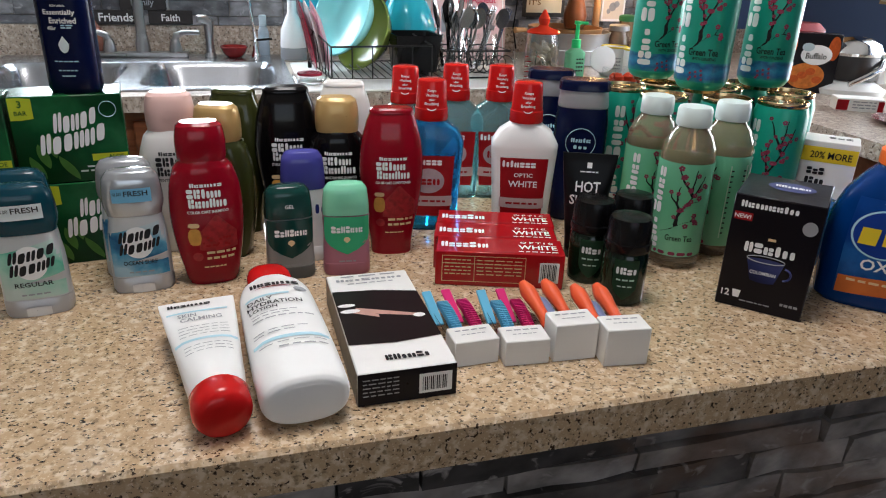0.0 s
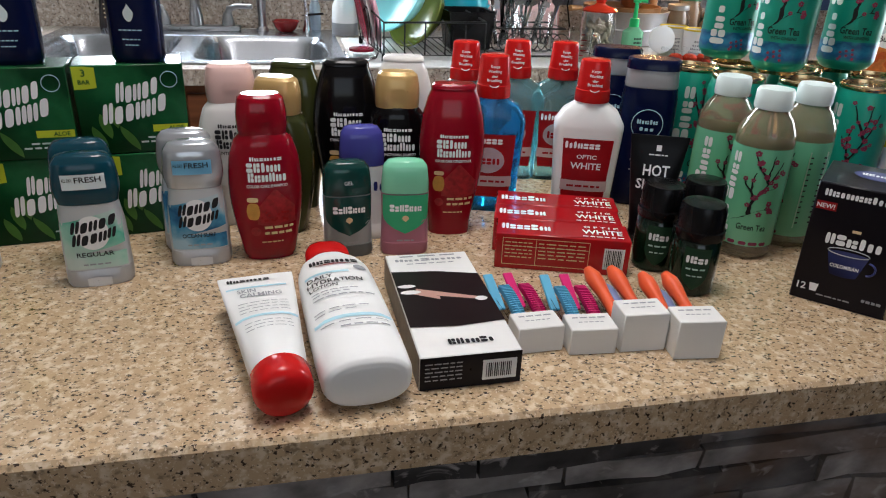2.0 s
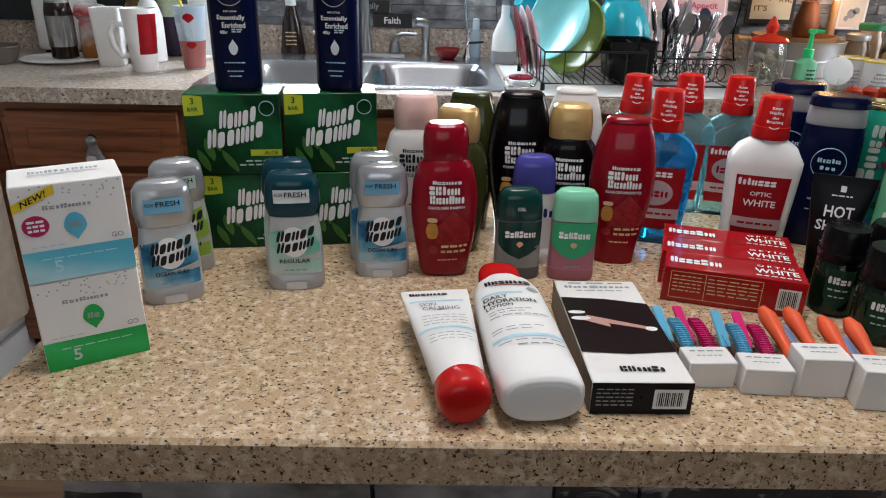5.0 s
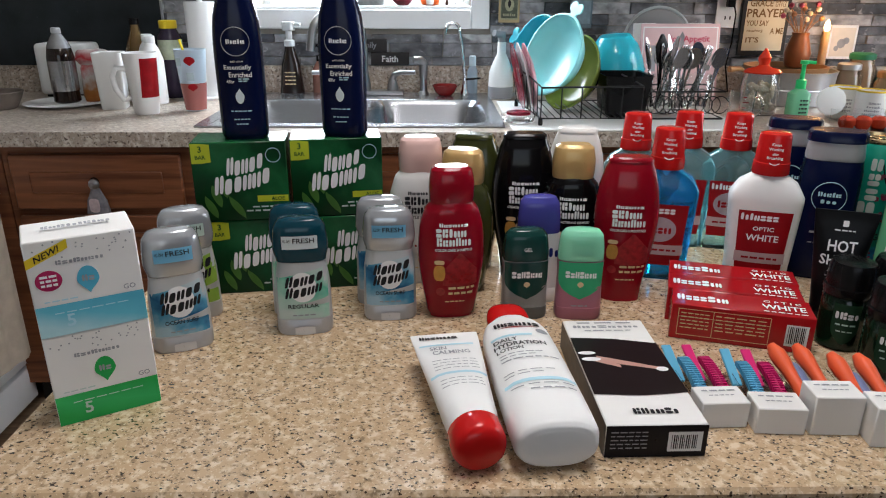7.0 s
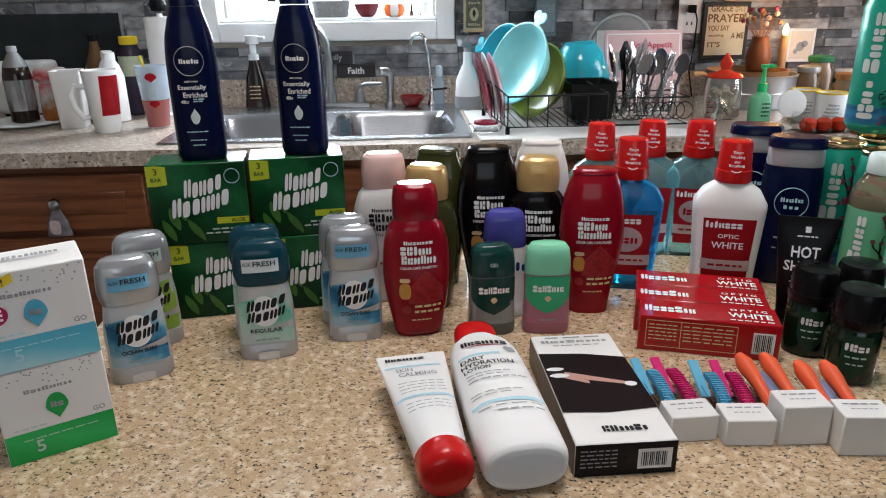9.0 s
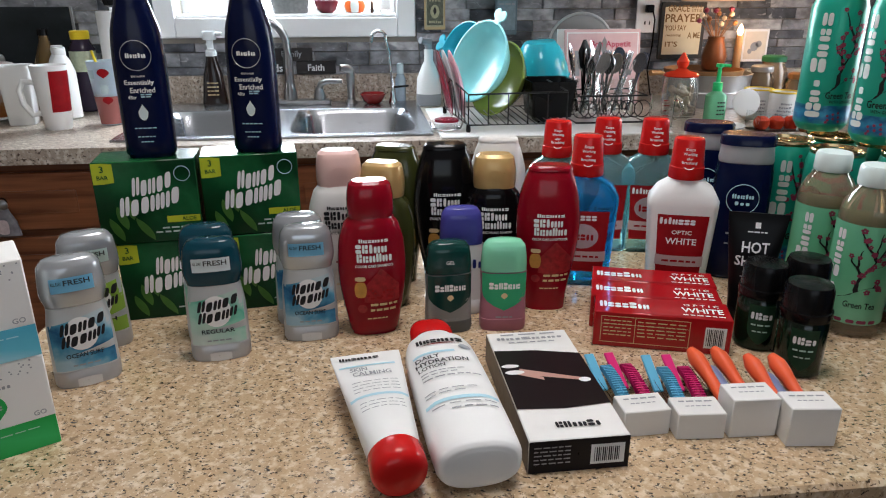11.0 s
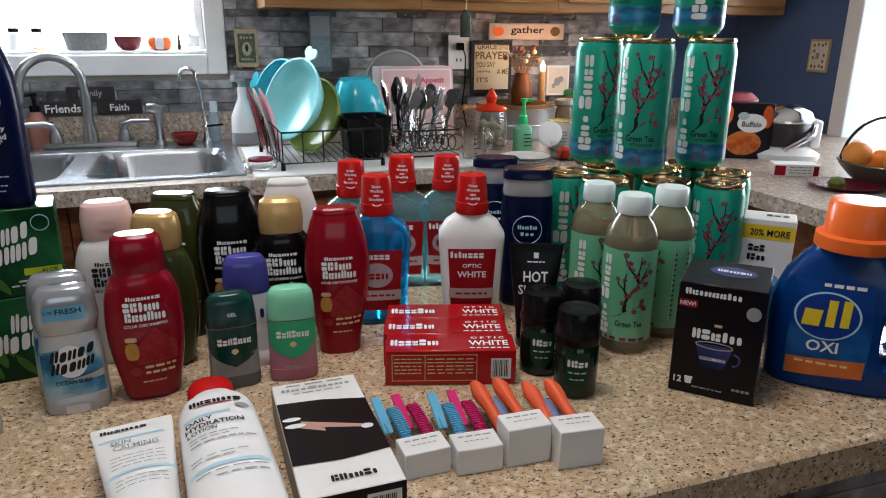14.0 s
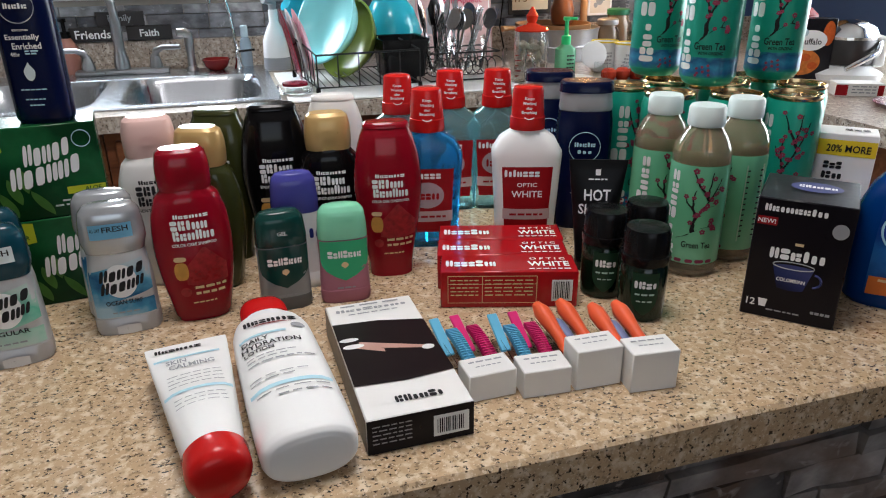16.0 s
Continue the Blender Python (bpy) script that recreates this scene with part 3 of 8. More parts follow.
CREAM = mat("milky_white_plastic", (0.74, 0.72, 0.69), 0.3, vary=0.04, bump=0.0)
shampoo(-0.033, 0.797, 6, DEEPRED, DEEPRED, "", "cranberry red shampoo bottle with flip cap", line="COLOR CARE SHAMPOO", art=CRAN)
shampoo(0.191, 0.842, -6, DEEPRED, DEEPRED, "", "cranberry red conditioner bottle standing on its cap", line="COLOR CARE CONDITIONER", art=CRAN, inverted=True)
shampoo(-0.071, 0.905, 4, CREAM, PINKCAP, "pale pink flip cap", "milky white shampoo bottle with pink cap", INKK, "GENTLE SHAMPOO", art=(CREAM, CREAM), scale=1.07)
shampoo(-0.016, 0.872, -18, OLIVE, GOLDCAP, "gold flip cap", "dark olive shampoo bottle with gold cap", INKW, "REPLENISHING SHAMPOO", art=(OLIVE, CRAN[1]), scale=1.02)
shampoo(0.004, 0.955, -18, OLIVE, OLIVE, "", "dark olive conditioner bottle standing on its cap", INKW, "REPLENISHING CONDITIONER", art=(OLIVE, CRAN[1]), inverted=True, scale=1.03)
shampoo(0.069, 0.922, 0, BLACKB, BLACKB, "", "black conditioner bottle standing on its cap", INKW, "STRENGTHENING CONDITIONER", art=GING, inverted=True, scale=1.07)
shampoo(0.130, 0.892, -5, BLACKB, GOLDCAP, "gold flip cap", "black shampoo bottle with gold flip cap", INKW, "STRENGTHENING SHAMPOO", art=GING, scale=1.03)
shampoo(0.153, 0.990, -8, CREAM, CREAM, "", "milky white conditioner bottle standing on its cap", INKK, "GENTLE CONDITIONER", art=(CREAM, CREAM), inverted=True, scale=1.04)


def deodorant(x, y, rz, h, w, capmat, labmat, basemat, label, word="", chrome=True, brand=INKK, tag=INKLB, splash=None, capz=0.64, clear=False):
    t = thing("deodorant_stick", pose(x, y, T, 0, 0, rz), label, "deodorant", "deodorant sticks")
    hw, hd = w / 2, w * 0.27
    zc = h * capz
    secs = smooth_secs([(0.0, hw * 0.92, hd * 0.9, 3.2), (0.004, hw * 0.98, hd, 3.2), (h * 0.16, hw, hd, 3.2), (h * 0.45, hw * 0.97, hd, 3.2), (zc, hw * 0.86 if not clear else hw, hd * 0.94, 3.0)], 4)
    part("body", loft(secs), labmat, t)
    part("cap", loft(smooth_secs([(zc + 0.0005, hw * 0.88 if not clear else hw * 0.98, hd * 0.96, 3.0), (zc + h * 0.1, hw * 0.98, hd, 3.0), (h * 0.93, hw * 0.9, hd * 0.9, 2.7), (h * 0.985, hw * 0.72, hd * 0.62, 2.5), (h, hw * 0.5, hd * 0.35, 2.4)], 4)), capmat, t)
    part("base", loft([(-0.0, hw * 0.95, hd * 0.95, 3.2), (0.004, hw * 1.01, hd * 1.02, 3.2), (h * 0.135, hw * 1.012, hd * 1.03, 3.2), (h * 0.14, hw * 0.99, hd, 3.2)]), basemat, t)
    f = front_y(secs)
    fb = front_y([(0, hw * 1.012, hd * 1.03, 3.2), (h * 0.14, hw * 1.012, hd * 1.03, 3.2)])
    fc = front_y([(zc, hw * 0.9, hd * 0.97, 3.0), (h * 0.93, hw * 0.93, hd * 0.97, 3.0)])
    if chrome:
        part("dial", decal(fb, -hw * 0.36, hw * 0.36, 0.0015, h * 0.085, 8, 4, 0.002, lambda u, v: (u, v * (1 - 0.2 * u * u))), mat("pale_silver_dial", (0.60, 0.61, 0.62), 0.3, 0.3), t, "pale silver dial")
        part("label_band", decal(fc, -hw * 0.62, hw * 0.62, h * 0.76, h * 0.87, 8, 3, 0.0004), tag, t)
        part("writing", join(text(fc, "FRESH", hw * 0.14, h * 0.832, h * 0.042, hw * 0.75, 0.001), text(fc, "ALL DAY", -hw * 0.44, h * 0.832, h * 0.026, hw * 0.3, 0.001)), INKK, t)
        part("brand_disc", decal(f, -hw * 0.5, hw * 0.5, h * 0.30, h * 0.56, 8, 8, 0.0006, disc), INKW, t)
        part("logo", slanted_logo(f, ((-hw * 0.74, hw * 0.62, h * 0.452, h * 0.082, 5), (-hw * 0.66, hw * 0.66, h * 0.352, h * 0.082, 5)), 0.22, 0.20), INKK, t, "plain heavy slanted logo blocks")
        if splash:
            part("colour_sweep", decal(f, -hw * 0.9, hw * 0.9, h * 0.24, h * 0.6, 10, 6, 0.0003, lambda u, v: (u, v * 0.75 + 0.25 * u)), splash, t)
            part("lower_sweep", decal(f, -hw * 0.9, hw * 0.9, h * 0.15, h * 0.27, 10, 4, 0.0004), splash, t)
        part("writing", text(f, word, 0, h * 0.265, h * 0.036, hw * 1.1), INKK, t)
        part("small_print", bars(f, -hw * 0.4, hw * 0.4, h * 0.185, h * 0.012, 4, 3), INKG, t)
    return t


CLEARGREY = mat("frosted_clear_cap", (0.42, 0.44, 0.46), 0.22, 0.55, 0.10, 20, 0.0, coat=0.5)
TEALCAP = mat("dark_teal_cap", (0.003, 0.04, 0.06), 0.25, vary=0.1, bump=0.0, coat=0.3)
LABW = mat("silver_white_label", (0.50, 0.53, 0.55), 0.28, 0.35, 0.10, 20, 0.0)
OCEAN = printed("ocean_blue_print", ((0.34, 0.50, 0.58), (0.06, 0.26, 0.42), (0.012, 0.09, 0.20), (0.10, 0.34, 0.50), (0.45, 0.56, 0.60)), 0.02, 0.085, 0.35, 0.55, 70, 0.5)
MINT = printed("mint_green_print", ((0.50, 0.60, 0.56), (0.36, 0.60, 0.50), (0.10, 0.42, 0.30), (0.46, 0.60, 0.55)), 0.02, 0.09, 0.35, 0.5, 70, 0.5)
LIME = mat("lime_green_print", (0.25, 0.42, 0.06), 0.4, vary=0.2, scale=60, bump=0.0)
BAND = mat("ice_blue_band", (0.16, 0.42, 0.62), 0.4, vary=0.1, bump=0.0)
BANDW = mat("pale_band", (0.66, 0.74, 0.76), 0.4, vary=0.1, bump=0.0)
deodorant(-0.339, 0.712, 24, 0.141, 0.064, CLEARGREY, LABW, SILVERP, "ocean blue deodorant stick with frosted clear cap", "OCEAN SURF", splash=OCEAN, tag=BAND)
deodorant(-0.350, 0.789, 24, 0.141, 0.064, CLEARGREY, LABW, SILVERP, "lime green deodorant stick with frosted clear cap", "FRESH", splash=LIME, tag=MINT)
deodorant(-0.207, 0.751, 8, 0.141, 0.064, TEALCAP, LABW, SILVERP, "mint green deodorant stick with dark teal cap", "REGULAR", splash=MINT, tag=BANDW)
deodorant(-0.222, 0.801, 8, 0.141, 0.064, TEALCAP, LABW, SILVERP, "second mint deodorant stick with dark teal cap", "REGULAR", splash=MINT, tag=BANDW)
deodorant(-0.108, 0.788, 4, 0.141, 0.064, CLEARGREY, LABW, SILVERP, "ocean blue deodorant stick beside the red shampoo", "OCEAN SURF", splash=OCEAN, tag=BAND)
deodorant(-0.121, 0.834, 4, 0.141, 0.064, CLEARGREY, LABW, SILVERP, "ocean blue deodorant stick behind another one", "OCEAN SURF", splash=OCEAN, tag=BAND)


def gel_stick(x, y, rz, top, body, low, label, h=0.115, w=0.056, shield=None):
    t = deodorant(x, y, rz, h, w, top, body, low, label, chrome=False, capz=0.66, clear=True)
    f = front_y([(0, w / 2 * 0.98, w * 0.27, 3.2), (h * 0.66, w / 2, w * 0.262, 3.1)])
    if shield:
        part("shield", decal(f, -w * 0.47, w * 0.47, h * 0.24, h * 0.655, 10, 8, 0.0003, lambda u, v: (u * (1 - max(0, -v) ** 2.2), v)), shield, t, "shield shaped label")
        part("logo", bars(f, -w * 0.33, w * 0.33, h * 0.52, h * 0.075, 7, 9, 0.0007, True), INKW, t, "plain logo bars")
        part("emblem", decal(f, -0.004, 0.004, h * 0.37, h * 0.44, 6, 6, 0.0007, pin), INKTAN, t)
        part("small_print", bars(f, -0.01, 0.01, h * 0.17, 0.002, 3, 2, 0.0012), INKG, t)
    return t


DKGREEN = mat("dark_green_cap", (0.003, 0.04, 0.034), 0.22, vary=0.1, bump=0.0, coat=0.4)
LTGREEN = mat("clear_mint_cap", (0.22, 0.62, 0.40), 0.2, vary=0.08, bump=0.0, coat=0.5)
GREENSH = mat("bright_green_label", (0.04, 0.38, 0.18), 0.35, vary=0.1, bump=0.0)
MAUVE = mat("mauve_plastic", (0.40, 0.16, 0.22), 0.3, vary=0.1, bump=0.0)
PURPLE = mat("violet_blue_cap", (0.06, 0.06, 0.30), 0.22, vary=0.1, bump=0.0, coat=0.4)
g1 = gel_stick(0.057, 0.786, 4, DKGREEN, mat("grey_stick_body", (0.26, 0.28, 0.29), 0.3, 0.2), mat("dark_grey_base", (0.12, 0.13, 0.13), 0.3), "dark green gel deodorant with shield label", shield=DKGREEN)
fg = front_y([(0.06, 0.0275, 0.0148, 3.0), (0.115, 0.0265, 0.0146, 3.0)])
part("writing", text(fg, "GEL", 0, 0.092, 0.0045, None, 0.0012), INKW, g1)
g2 = gel_stick(0.124, 0.785, -4, LTGREEN, MAUVE, MAUVE, "clear mint green and mauve gel deodorant", shield=GREENSH)
part("latch", decal(front_y([(0.06, 0.0275, 0.0148, 3.0), (0.115, 0.0265, 0.0146, 3.0)]), -0.012, 0.012, 0.090, 0.097, 6, 3, 0.001), LTGREEN, g2)
g3 = gel_stick(0.079, 0.835, 0, PURPLE, WHITE, WHITE, "white deodorant stick with violet blue cap", h=0.142, w=0.055)
fp = front_y([(0, 0.027, 0.0145, 3.2), (0.09, 0.027, 0.0145, 3.2)])
part("logo", moved(bars(fp, 0.0, 0.03, 0.07, 0.012, 4, 2, 0.001, True), pose(0.012, 0, 0)), mat("navy_ink", (0.01, 0.02, 0.15), 0.4), g3, "plain logo bars")


def carton(name, m, w, d, h, material, label, category, group="", lid=None):
    t = thing(name, m, label, category, group)
    part("carton", box(-w / 2, w / 2, -d / 2, d / 2, 0, h, 0.0012), material, t)
    return t


# soap cartons with lotion bottles on them
SOAPG = printed("deep_green_carton", ((0.004, 0.030, 0.008), (0.004, 0.055, 0.016), (0.012, 0.11, 0.035), (0.003, 0.040, 0.012)), 0.0, 0.11, 0.26, 0.9, 26, 0.6)
SOAPY = mat("yellow_green_print", (0.48, 0.55, 0.03), 0.4, vary=0.08, bump=0.0)
ALOEL = mat("aloe_leaf_print", (0.05, 0.15, 0.025), 0.4, vary=0.4, scale=60, bump=0.0)


def soap(x, y, z, rz):
    w, d, h = 0.116, 0.064, 0.1015
    t = carton("soap_carton", pose(x, y, z, 0, 0, rz), w, d, h, SOAPG, "glossy deep green three bar soap carton", "carton", "stacked soap cartons")
    f = flat_y(-d / 2)
    part("corner_label", decal(f, -w / 2 + 0.001, -w / 2 + 0.024, h - 0.026, h - 0.001, 4, 4, 0.0004, lambda u, v: (u, v * (1 - 0.12 * max(0, u)))), SOAPY, t)
    part("writing", join(text(f, "3", -w / 2 + 0.012, h - 0.008, 0.008), text(f, "BAR", -w / 2 + 0.012, h - 0.018, 0.005)), SOAPG, t)
    part("logo", slanted_logo(f, ((-0.020, 0.026, h * 0.60, 0.020, 5), (-0.034, 0.036, h * 0.385, 0.021, 6)), 0.12, 0.22, 0.0009), INKW, t, "plain slanted white logo blocks")
    part("label_band", decal(f, w * 0.16, w * 0.49, h * 0.24, h * 0.32, 3, 2, 0.0004), SOAPY, t)
    part("writing", text(f, "ALOE", w * 0.38, h * 0.28, 0.005, None, 0.0009), SOAPG, t)
    part("emblem", tube(arc(w * 0.36, -d / 2 - 0.0006, h * 0.83, 0.009, 0, 360, 20)[:-1], 0.0004, 4, True), INKLB, t)
    for k, (a, b, s) in enumerate(((-0.052, 0.004, 0.5), (-0.044, 0.018, 0.35), (-0.020, 0.003, 0.7), (-0.034, 0.030, 0.2))):
        part("leaf", decal(f, a, a + 0.026, b, b + 0.030, 3, 8, 0.0004 + 0.0001 * k, lambda u, v, s=s: (u * 0.42 * (1 - abs(v) ** 2.2) - s * v, v)), ALOEL, t, "printed aloe leaf")
    part("small_print", join(bars(f, 0.012, 0.055, 0.018, 0.002, 4, 5), bars(f, 0.004, 0.055, 0.013, 0.002, 5, 7)), MINT, t)
    return t


soap(-0.288, 0.890, T, 8)
soap(-0.170, 0.906, T, 8)
soap(-0.300, 0.886, T + 0.102, 7)
soap(-0.182, 0.906, T + 0.102, 8)


def lotion(x, y, z, rz, label):
    t = thing("lotion_bottle", pose(x, y, z, 0, 0, rz), label, "bottle", "navy lotion bottles")
    t.scale = (0.87, 0.9, 1.0)
    secs = smooth_secs([(0.0, 0.030, 0.019, 2.6), (0.005, 0.033, 0.022, 2.5), (0.07, 0.0335, 0.023, 2.4), (0.115, 0.0335, 0.023, 2.3), (0.145, 0.0305, 0.022, 2.3), (0.165, 0.0245, 0.020, 2.2), (0.178, 0.0205, 0.018, 2.1)], 4)
    part("body", loft(secs), NAVY, t)
    part("cap", loft([(0.1785, 0.0205, 0.018, 2.1), (0.205, 0.0195, 0.017, 2.1), (0.209, 0.017, 0.015, 2.1)]), NAVY, t)
    f = front_y(secs)
    part("emblem", tube([(px, f(px, pz) - 0.0006, pz) for px, pz in [(0.0190 * math.cos(k * math.pi / 16), 0.118 + 0.0165 * math.sin(k * math.pi / 16)) for k in range(32)]], 0.0005, 4, True), INKLB, t, "thin silver ring").data.materials[0] = INKG
    part("logo", bars(f, -0.0125, 0.0125, 0.118, 0.0055, 5, 1, 0.0007, True), INKW, t, "plain logo bars")
    part("writing", join(text(f, "BODY LOTION", 0, 0.095, 0.002, 0.017), text(f, "Essentially", 0, 0.0875, 0.0068, 0.037), text(f, "Enriched", 0.003, 0.0795, 0.0062, 0.031), text(f, "48hr", -0.011, 0.0715, 0.0042)), INKW, t)
    part("drop", decal(f, -0.0062, 0.0062, 0.045, 0.064, 8, 8, 0.0006, drop), BANDW, t, "pale printed water drop")
    part("small_print", join(bars(f, 0.0, 0.014, 0.0745, 0.0015, 2, 1), bars(f, 0.0, 0.012, 0.072, 0.0015, 2, 2), bars(f, -0.014, 0.014, 0.036, 0.0013, 5, 3), bars(f, -0.011, 0.011, 0.026, 0.0013, 5, 4), bars(f, -0.008, 0.008, 0.020, 0.0013, 4, 5)), INKLB, t)
    return t


lotion(-0.292, 0.886, T + 0.2037, 6, "navy blue body lotion bottle on the soap cartons")
lotion(-0.168, 0.902, T + 0.2037, -6, "second navy lotion bottle on the soap cartons")

# two stacked white wipes cartons
SKYB = printed("sky_blue_print", ((0.42, 0.66, 0.72), (0.13, 0.50, 0.64), (0.09, 0.42, 0.58)), 0.0, 0.034, 0.4, 0.25, 60, 0.25)
KGREEN = printed("kelly_green_print", ((0.02, 0.34, 0.07), (0.04, 0.46, 0.13), (0.02, 0.36, 0.08)), 0.0, 0.034, 0.4, 0.25, 60, 0.2)
YEL = mat("yellow_print", (0.75, 0.55, 0.03), 0.45, vary=0.06, bump=0.0)
for k, (colour, nm) in enumerate(((KGREEN, "green"), (SKYB, "blue"))):
    t = carton("wipes_carton", pose(-0.3765, 0.5995, T + 0.0905 * k, 0, 0, 29.5), 0.089, 0.058, 0.09, CARDW, f"white wipes carton with {nm} band, stacked", "carton", "stacked wipes cartons")
    f, w = flat_y(-0.029), 0.0445
    part("colour_band", decal(f, -w + 0.0005, w - 0.0005, 0.0005, 0.03, 3, 2, 0.0004), colour, t)
    part("pin_mark", decal(f, -0.008, 0.010, 0.036, 0.062, 8, 8, 0.0005, pin), colour, t, "drop shaped colour mark")
    part("logo", join(bars(f, -0.022, 0.016, 0.069, 0.004, 8, 4, 0.0007, True), bars(f, -0.004, 0.006, 0.051, 0.006, 2, 3, 0.001, True)), INKG, t, "plain logo bars")
    part("writing", text(f, "GO", 0.033, 0.036, 0.005), INKG, t)
    part("small_print", join(bars(f, -0.036, -0.01, 0.034, 0.0012, 4, 3), bars(f, -0.03, 0.03, 0.022, 0.001, 6, 5, 0.0008), text(f, "5", -0.018, 0.014, 0.012, None, 0.0009)), INKLB if k else MINT, t)
    rnd = random.Random(k)
    part("dots", join(*[decal(f, a, a + 0.0016, b, b + 0.0016, 2, 2, 0.0005, disc) for a, b in [(rnd.uniform(-0.04, 0.04), rnd.uniform(0.072, 0.088)) for _ in range(30)]]), INKG, t)
    if k:
        part("corner_flash", decal(f, -w, -w + 0.034, 0.066, 0.0895, 4, 3, 0.0008, lambda u, v: (u, v * 0.36 + u * 0.62)), YEL, t, "yellow corner flash")
        part("writing", text(f, "NEW!", -w + 0.017, 0.078, 0.006, None, 0.0013, 0.42), INKK, t)
        part("round_seal", decal(f, -0.040, -0.019, 0.044, 0.063, 8, 8, 0.0006, disc), mat("magenta_print", (0.42, 0.02, 0.10), 0.4), t)
        for zz, n_ in ((0.0575, 2), (0.0535, 3), (0.0495, 3)):
            part("seal_print", bars(f, -0.036, -0.023, zz, 0.0022, n_, n_, 0.0011), INKW, t)
        part("top_print", moved(bars(flat_y(-0.001), -0.028, 0.028, 0.0, 0.008, 10, 7, 0.0, True), pose(0, 0, 0.0916) @ pose(0, 0, 0, -90)), INKG, t)

# mouthwash bottles
def mouthwash(x, y, rz, liquid, label, lab=INKRED, h=0.2, opaque=False, words=()):
    t = thing("mouthwash_bottle", pose(x, y, T, 0, 0, rz), label, "bottle", "mouthwash bottles")
    t.scale = (1.0, 1.0, 1.05)
    secs = [(0.0, 0.036, 0.020, 5), (0.004, 0.039, 0.023, 5), (0.03, 0.040, 0.0235, 5), (0.115, 0.0455, 0.025, 5), (0.122, 0.0455, 0.025, 4.5), (0.138, 0.036, 0.022, 3.2), (0.146, 0.024, 0.0195, 2.4), (0.151, 0.019, 0.0185, 2.0)]
    part("body", loft(secs, 40), liquid, t)
    cap = part("cap", lathe([(0.0225, 0.149), (0.0232, 0.151), (0.0225, 0.164), (0.0215, 0.1645), (0.0195, 0.196), (0.0185, 0.199), (0.015, 0.2)], 32), RED, t, "red measuring cap")
    fc = front_y([(0.149, 0.0232, 0.0232, 2), (0.196, 0.0196, 0.0196, 2)])
    part("writing", join(text(fc, "Keeps", 0, 0.1875, 0.0045), text(fc, "Working", 0, 0.1818, 0.0045), text(fc, "after", 0, 0.1766, 0.003), text(fc, "Brushing", 0, 0.1712, 0.0045, 0.019)), INKW, cap)
    part("smile_line", tube([(a * 0.006, fc(a * 0.006, 0.166) - 0.0005, 0.1655 - 0.0022 * (1 - a * a)) for a in (-1, -0.6, -0.2, 0.2, 0.6, 1)], 0.0005, 4), INKW, cap)
    f = front_y(secs)
    part("label", decal(f, -0.033, 0.033, 0.022, 0.105, 10, 8, 0.0005, lambda u, v: (u * (0.93 + 0.07 * v), v)), lab, t, "red wrapped label")
    part("logo", bars(f, -0.030, 0.016, 0.097, 0.009, 7, 2, 0.0009, True), INKW, t, "plain logo bars")
    for s, z, hh, ww in words:
        part("writing", text(f, s, 0, z, hh, ww, 0.001), INKW, t)
    if lab is INKRED and liquid is not WHITE:
        part("label_disc", decal(f, -0.024, 0.020, 0.054, 0.088, 8, 8, 0.0008, disc), mat("pale_silver_print", (0.42, 0.36, 0.40), 0.35, 0.3, 0.4, 60, 0.0), t, "pale round label spot")
        part("label_mark", bars(f, -0.018, 0.014, 0.071, 0.011, 5, 6, 0.0012, True), INKRED, t, "plain logo bars")
    part("silver_band", decal(f, -0.031, 0.031, 0.036, 0.050, 8, 3, 0.0008, lambda u, v: (u, v + 0.15 * u * u)), mat("silver_pink_print", (0.55, 0.42, 0.42), 0.4, 0.2), t)
    part("small_print", join(bars(f, -0.022, 0.022, 0.043, 0.0028, 5, 6, 0.0012), bars(f, -0.02, 0.02, 0.030, 0.0018, 5, 8, 0.0012)), INKRED if lab is INKRED else INKW, t)
    return t


AQUA = mat("aqua_mouthwash", (0.40, 0.88, 0.97), 0.03, vary=0.03, bump=0.0, trans=0.86, ior=1.33)
BLUEL = mat("bright_blue_mouthwash", (0.02, 0.42, 0.95), 0.03, vary=0.03, bump=0.0, trans=0.80, ior=1.33)
mouthwash(0.262, 0.918, -14, BLUEL, "bright blue mouthwash bottle with red cap")
mouthwash(0.252, 1.035, -14, AQUA, "pale aqua mouthwash bottle with red cap")
mouthwash(0.335, 1.050, -14, AQUA, "pale aqua mouthwash bottle behind the blue one")
mouthwash(0.404, 1.035, -14, AQUA, "pale aqua mouthwash bottle beside navy bottles")
mouthwash(0.388, 0.885, -18, WHITE, "opaque white mouthwash bottle with red label and cap", words=(("OPTIC", 0.082, 0.0055, 0.026), ("WHITE", 0.070, 0.0085, 0.040)))

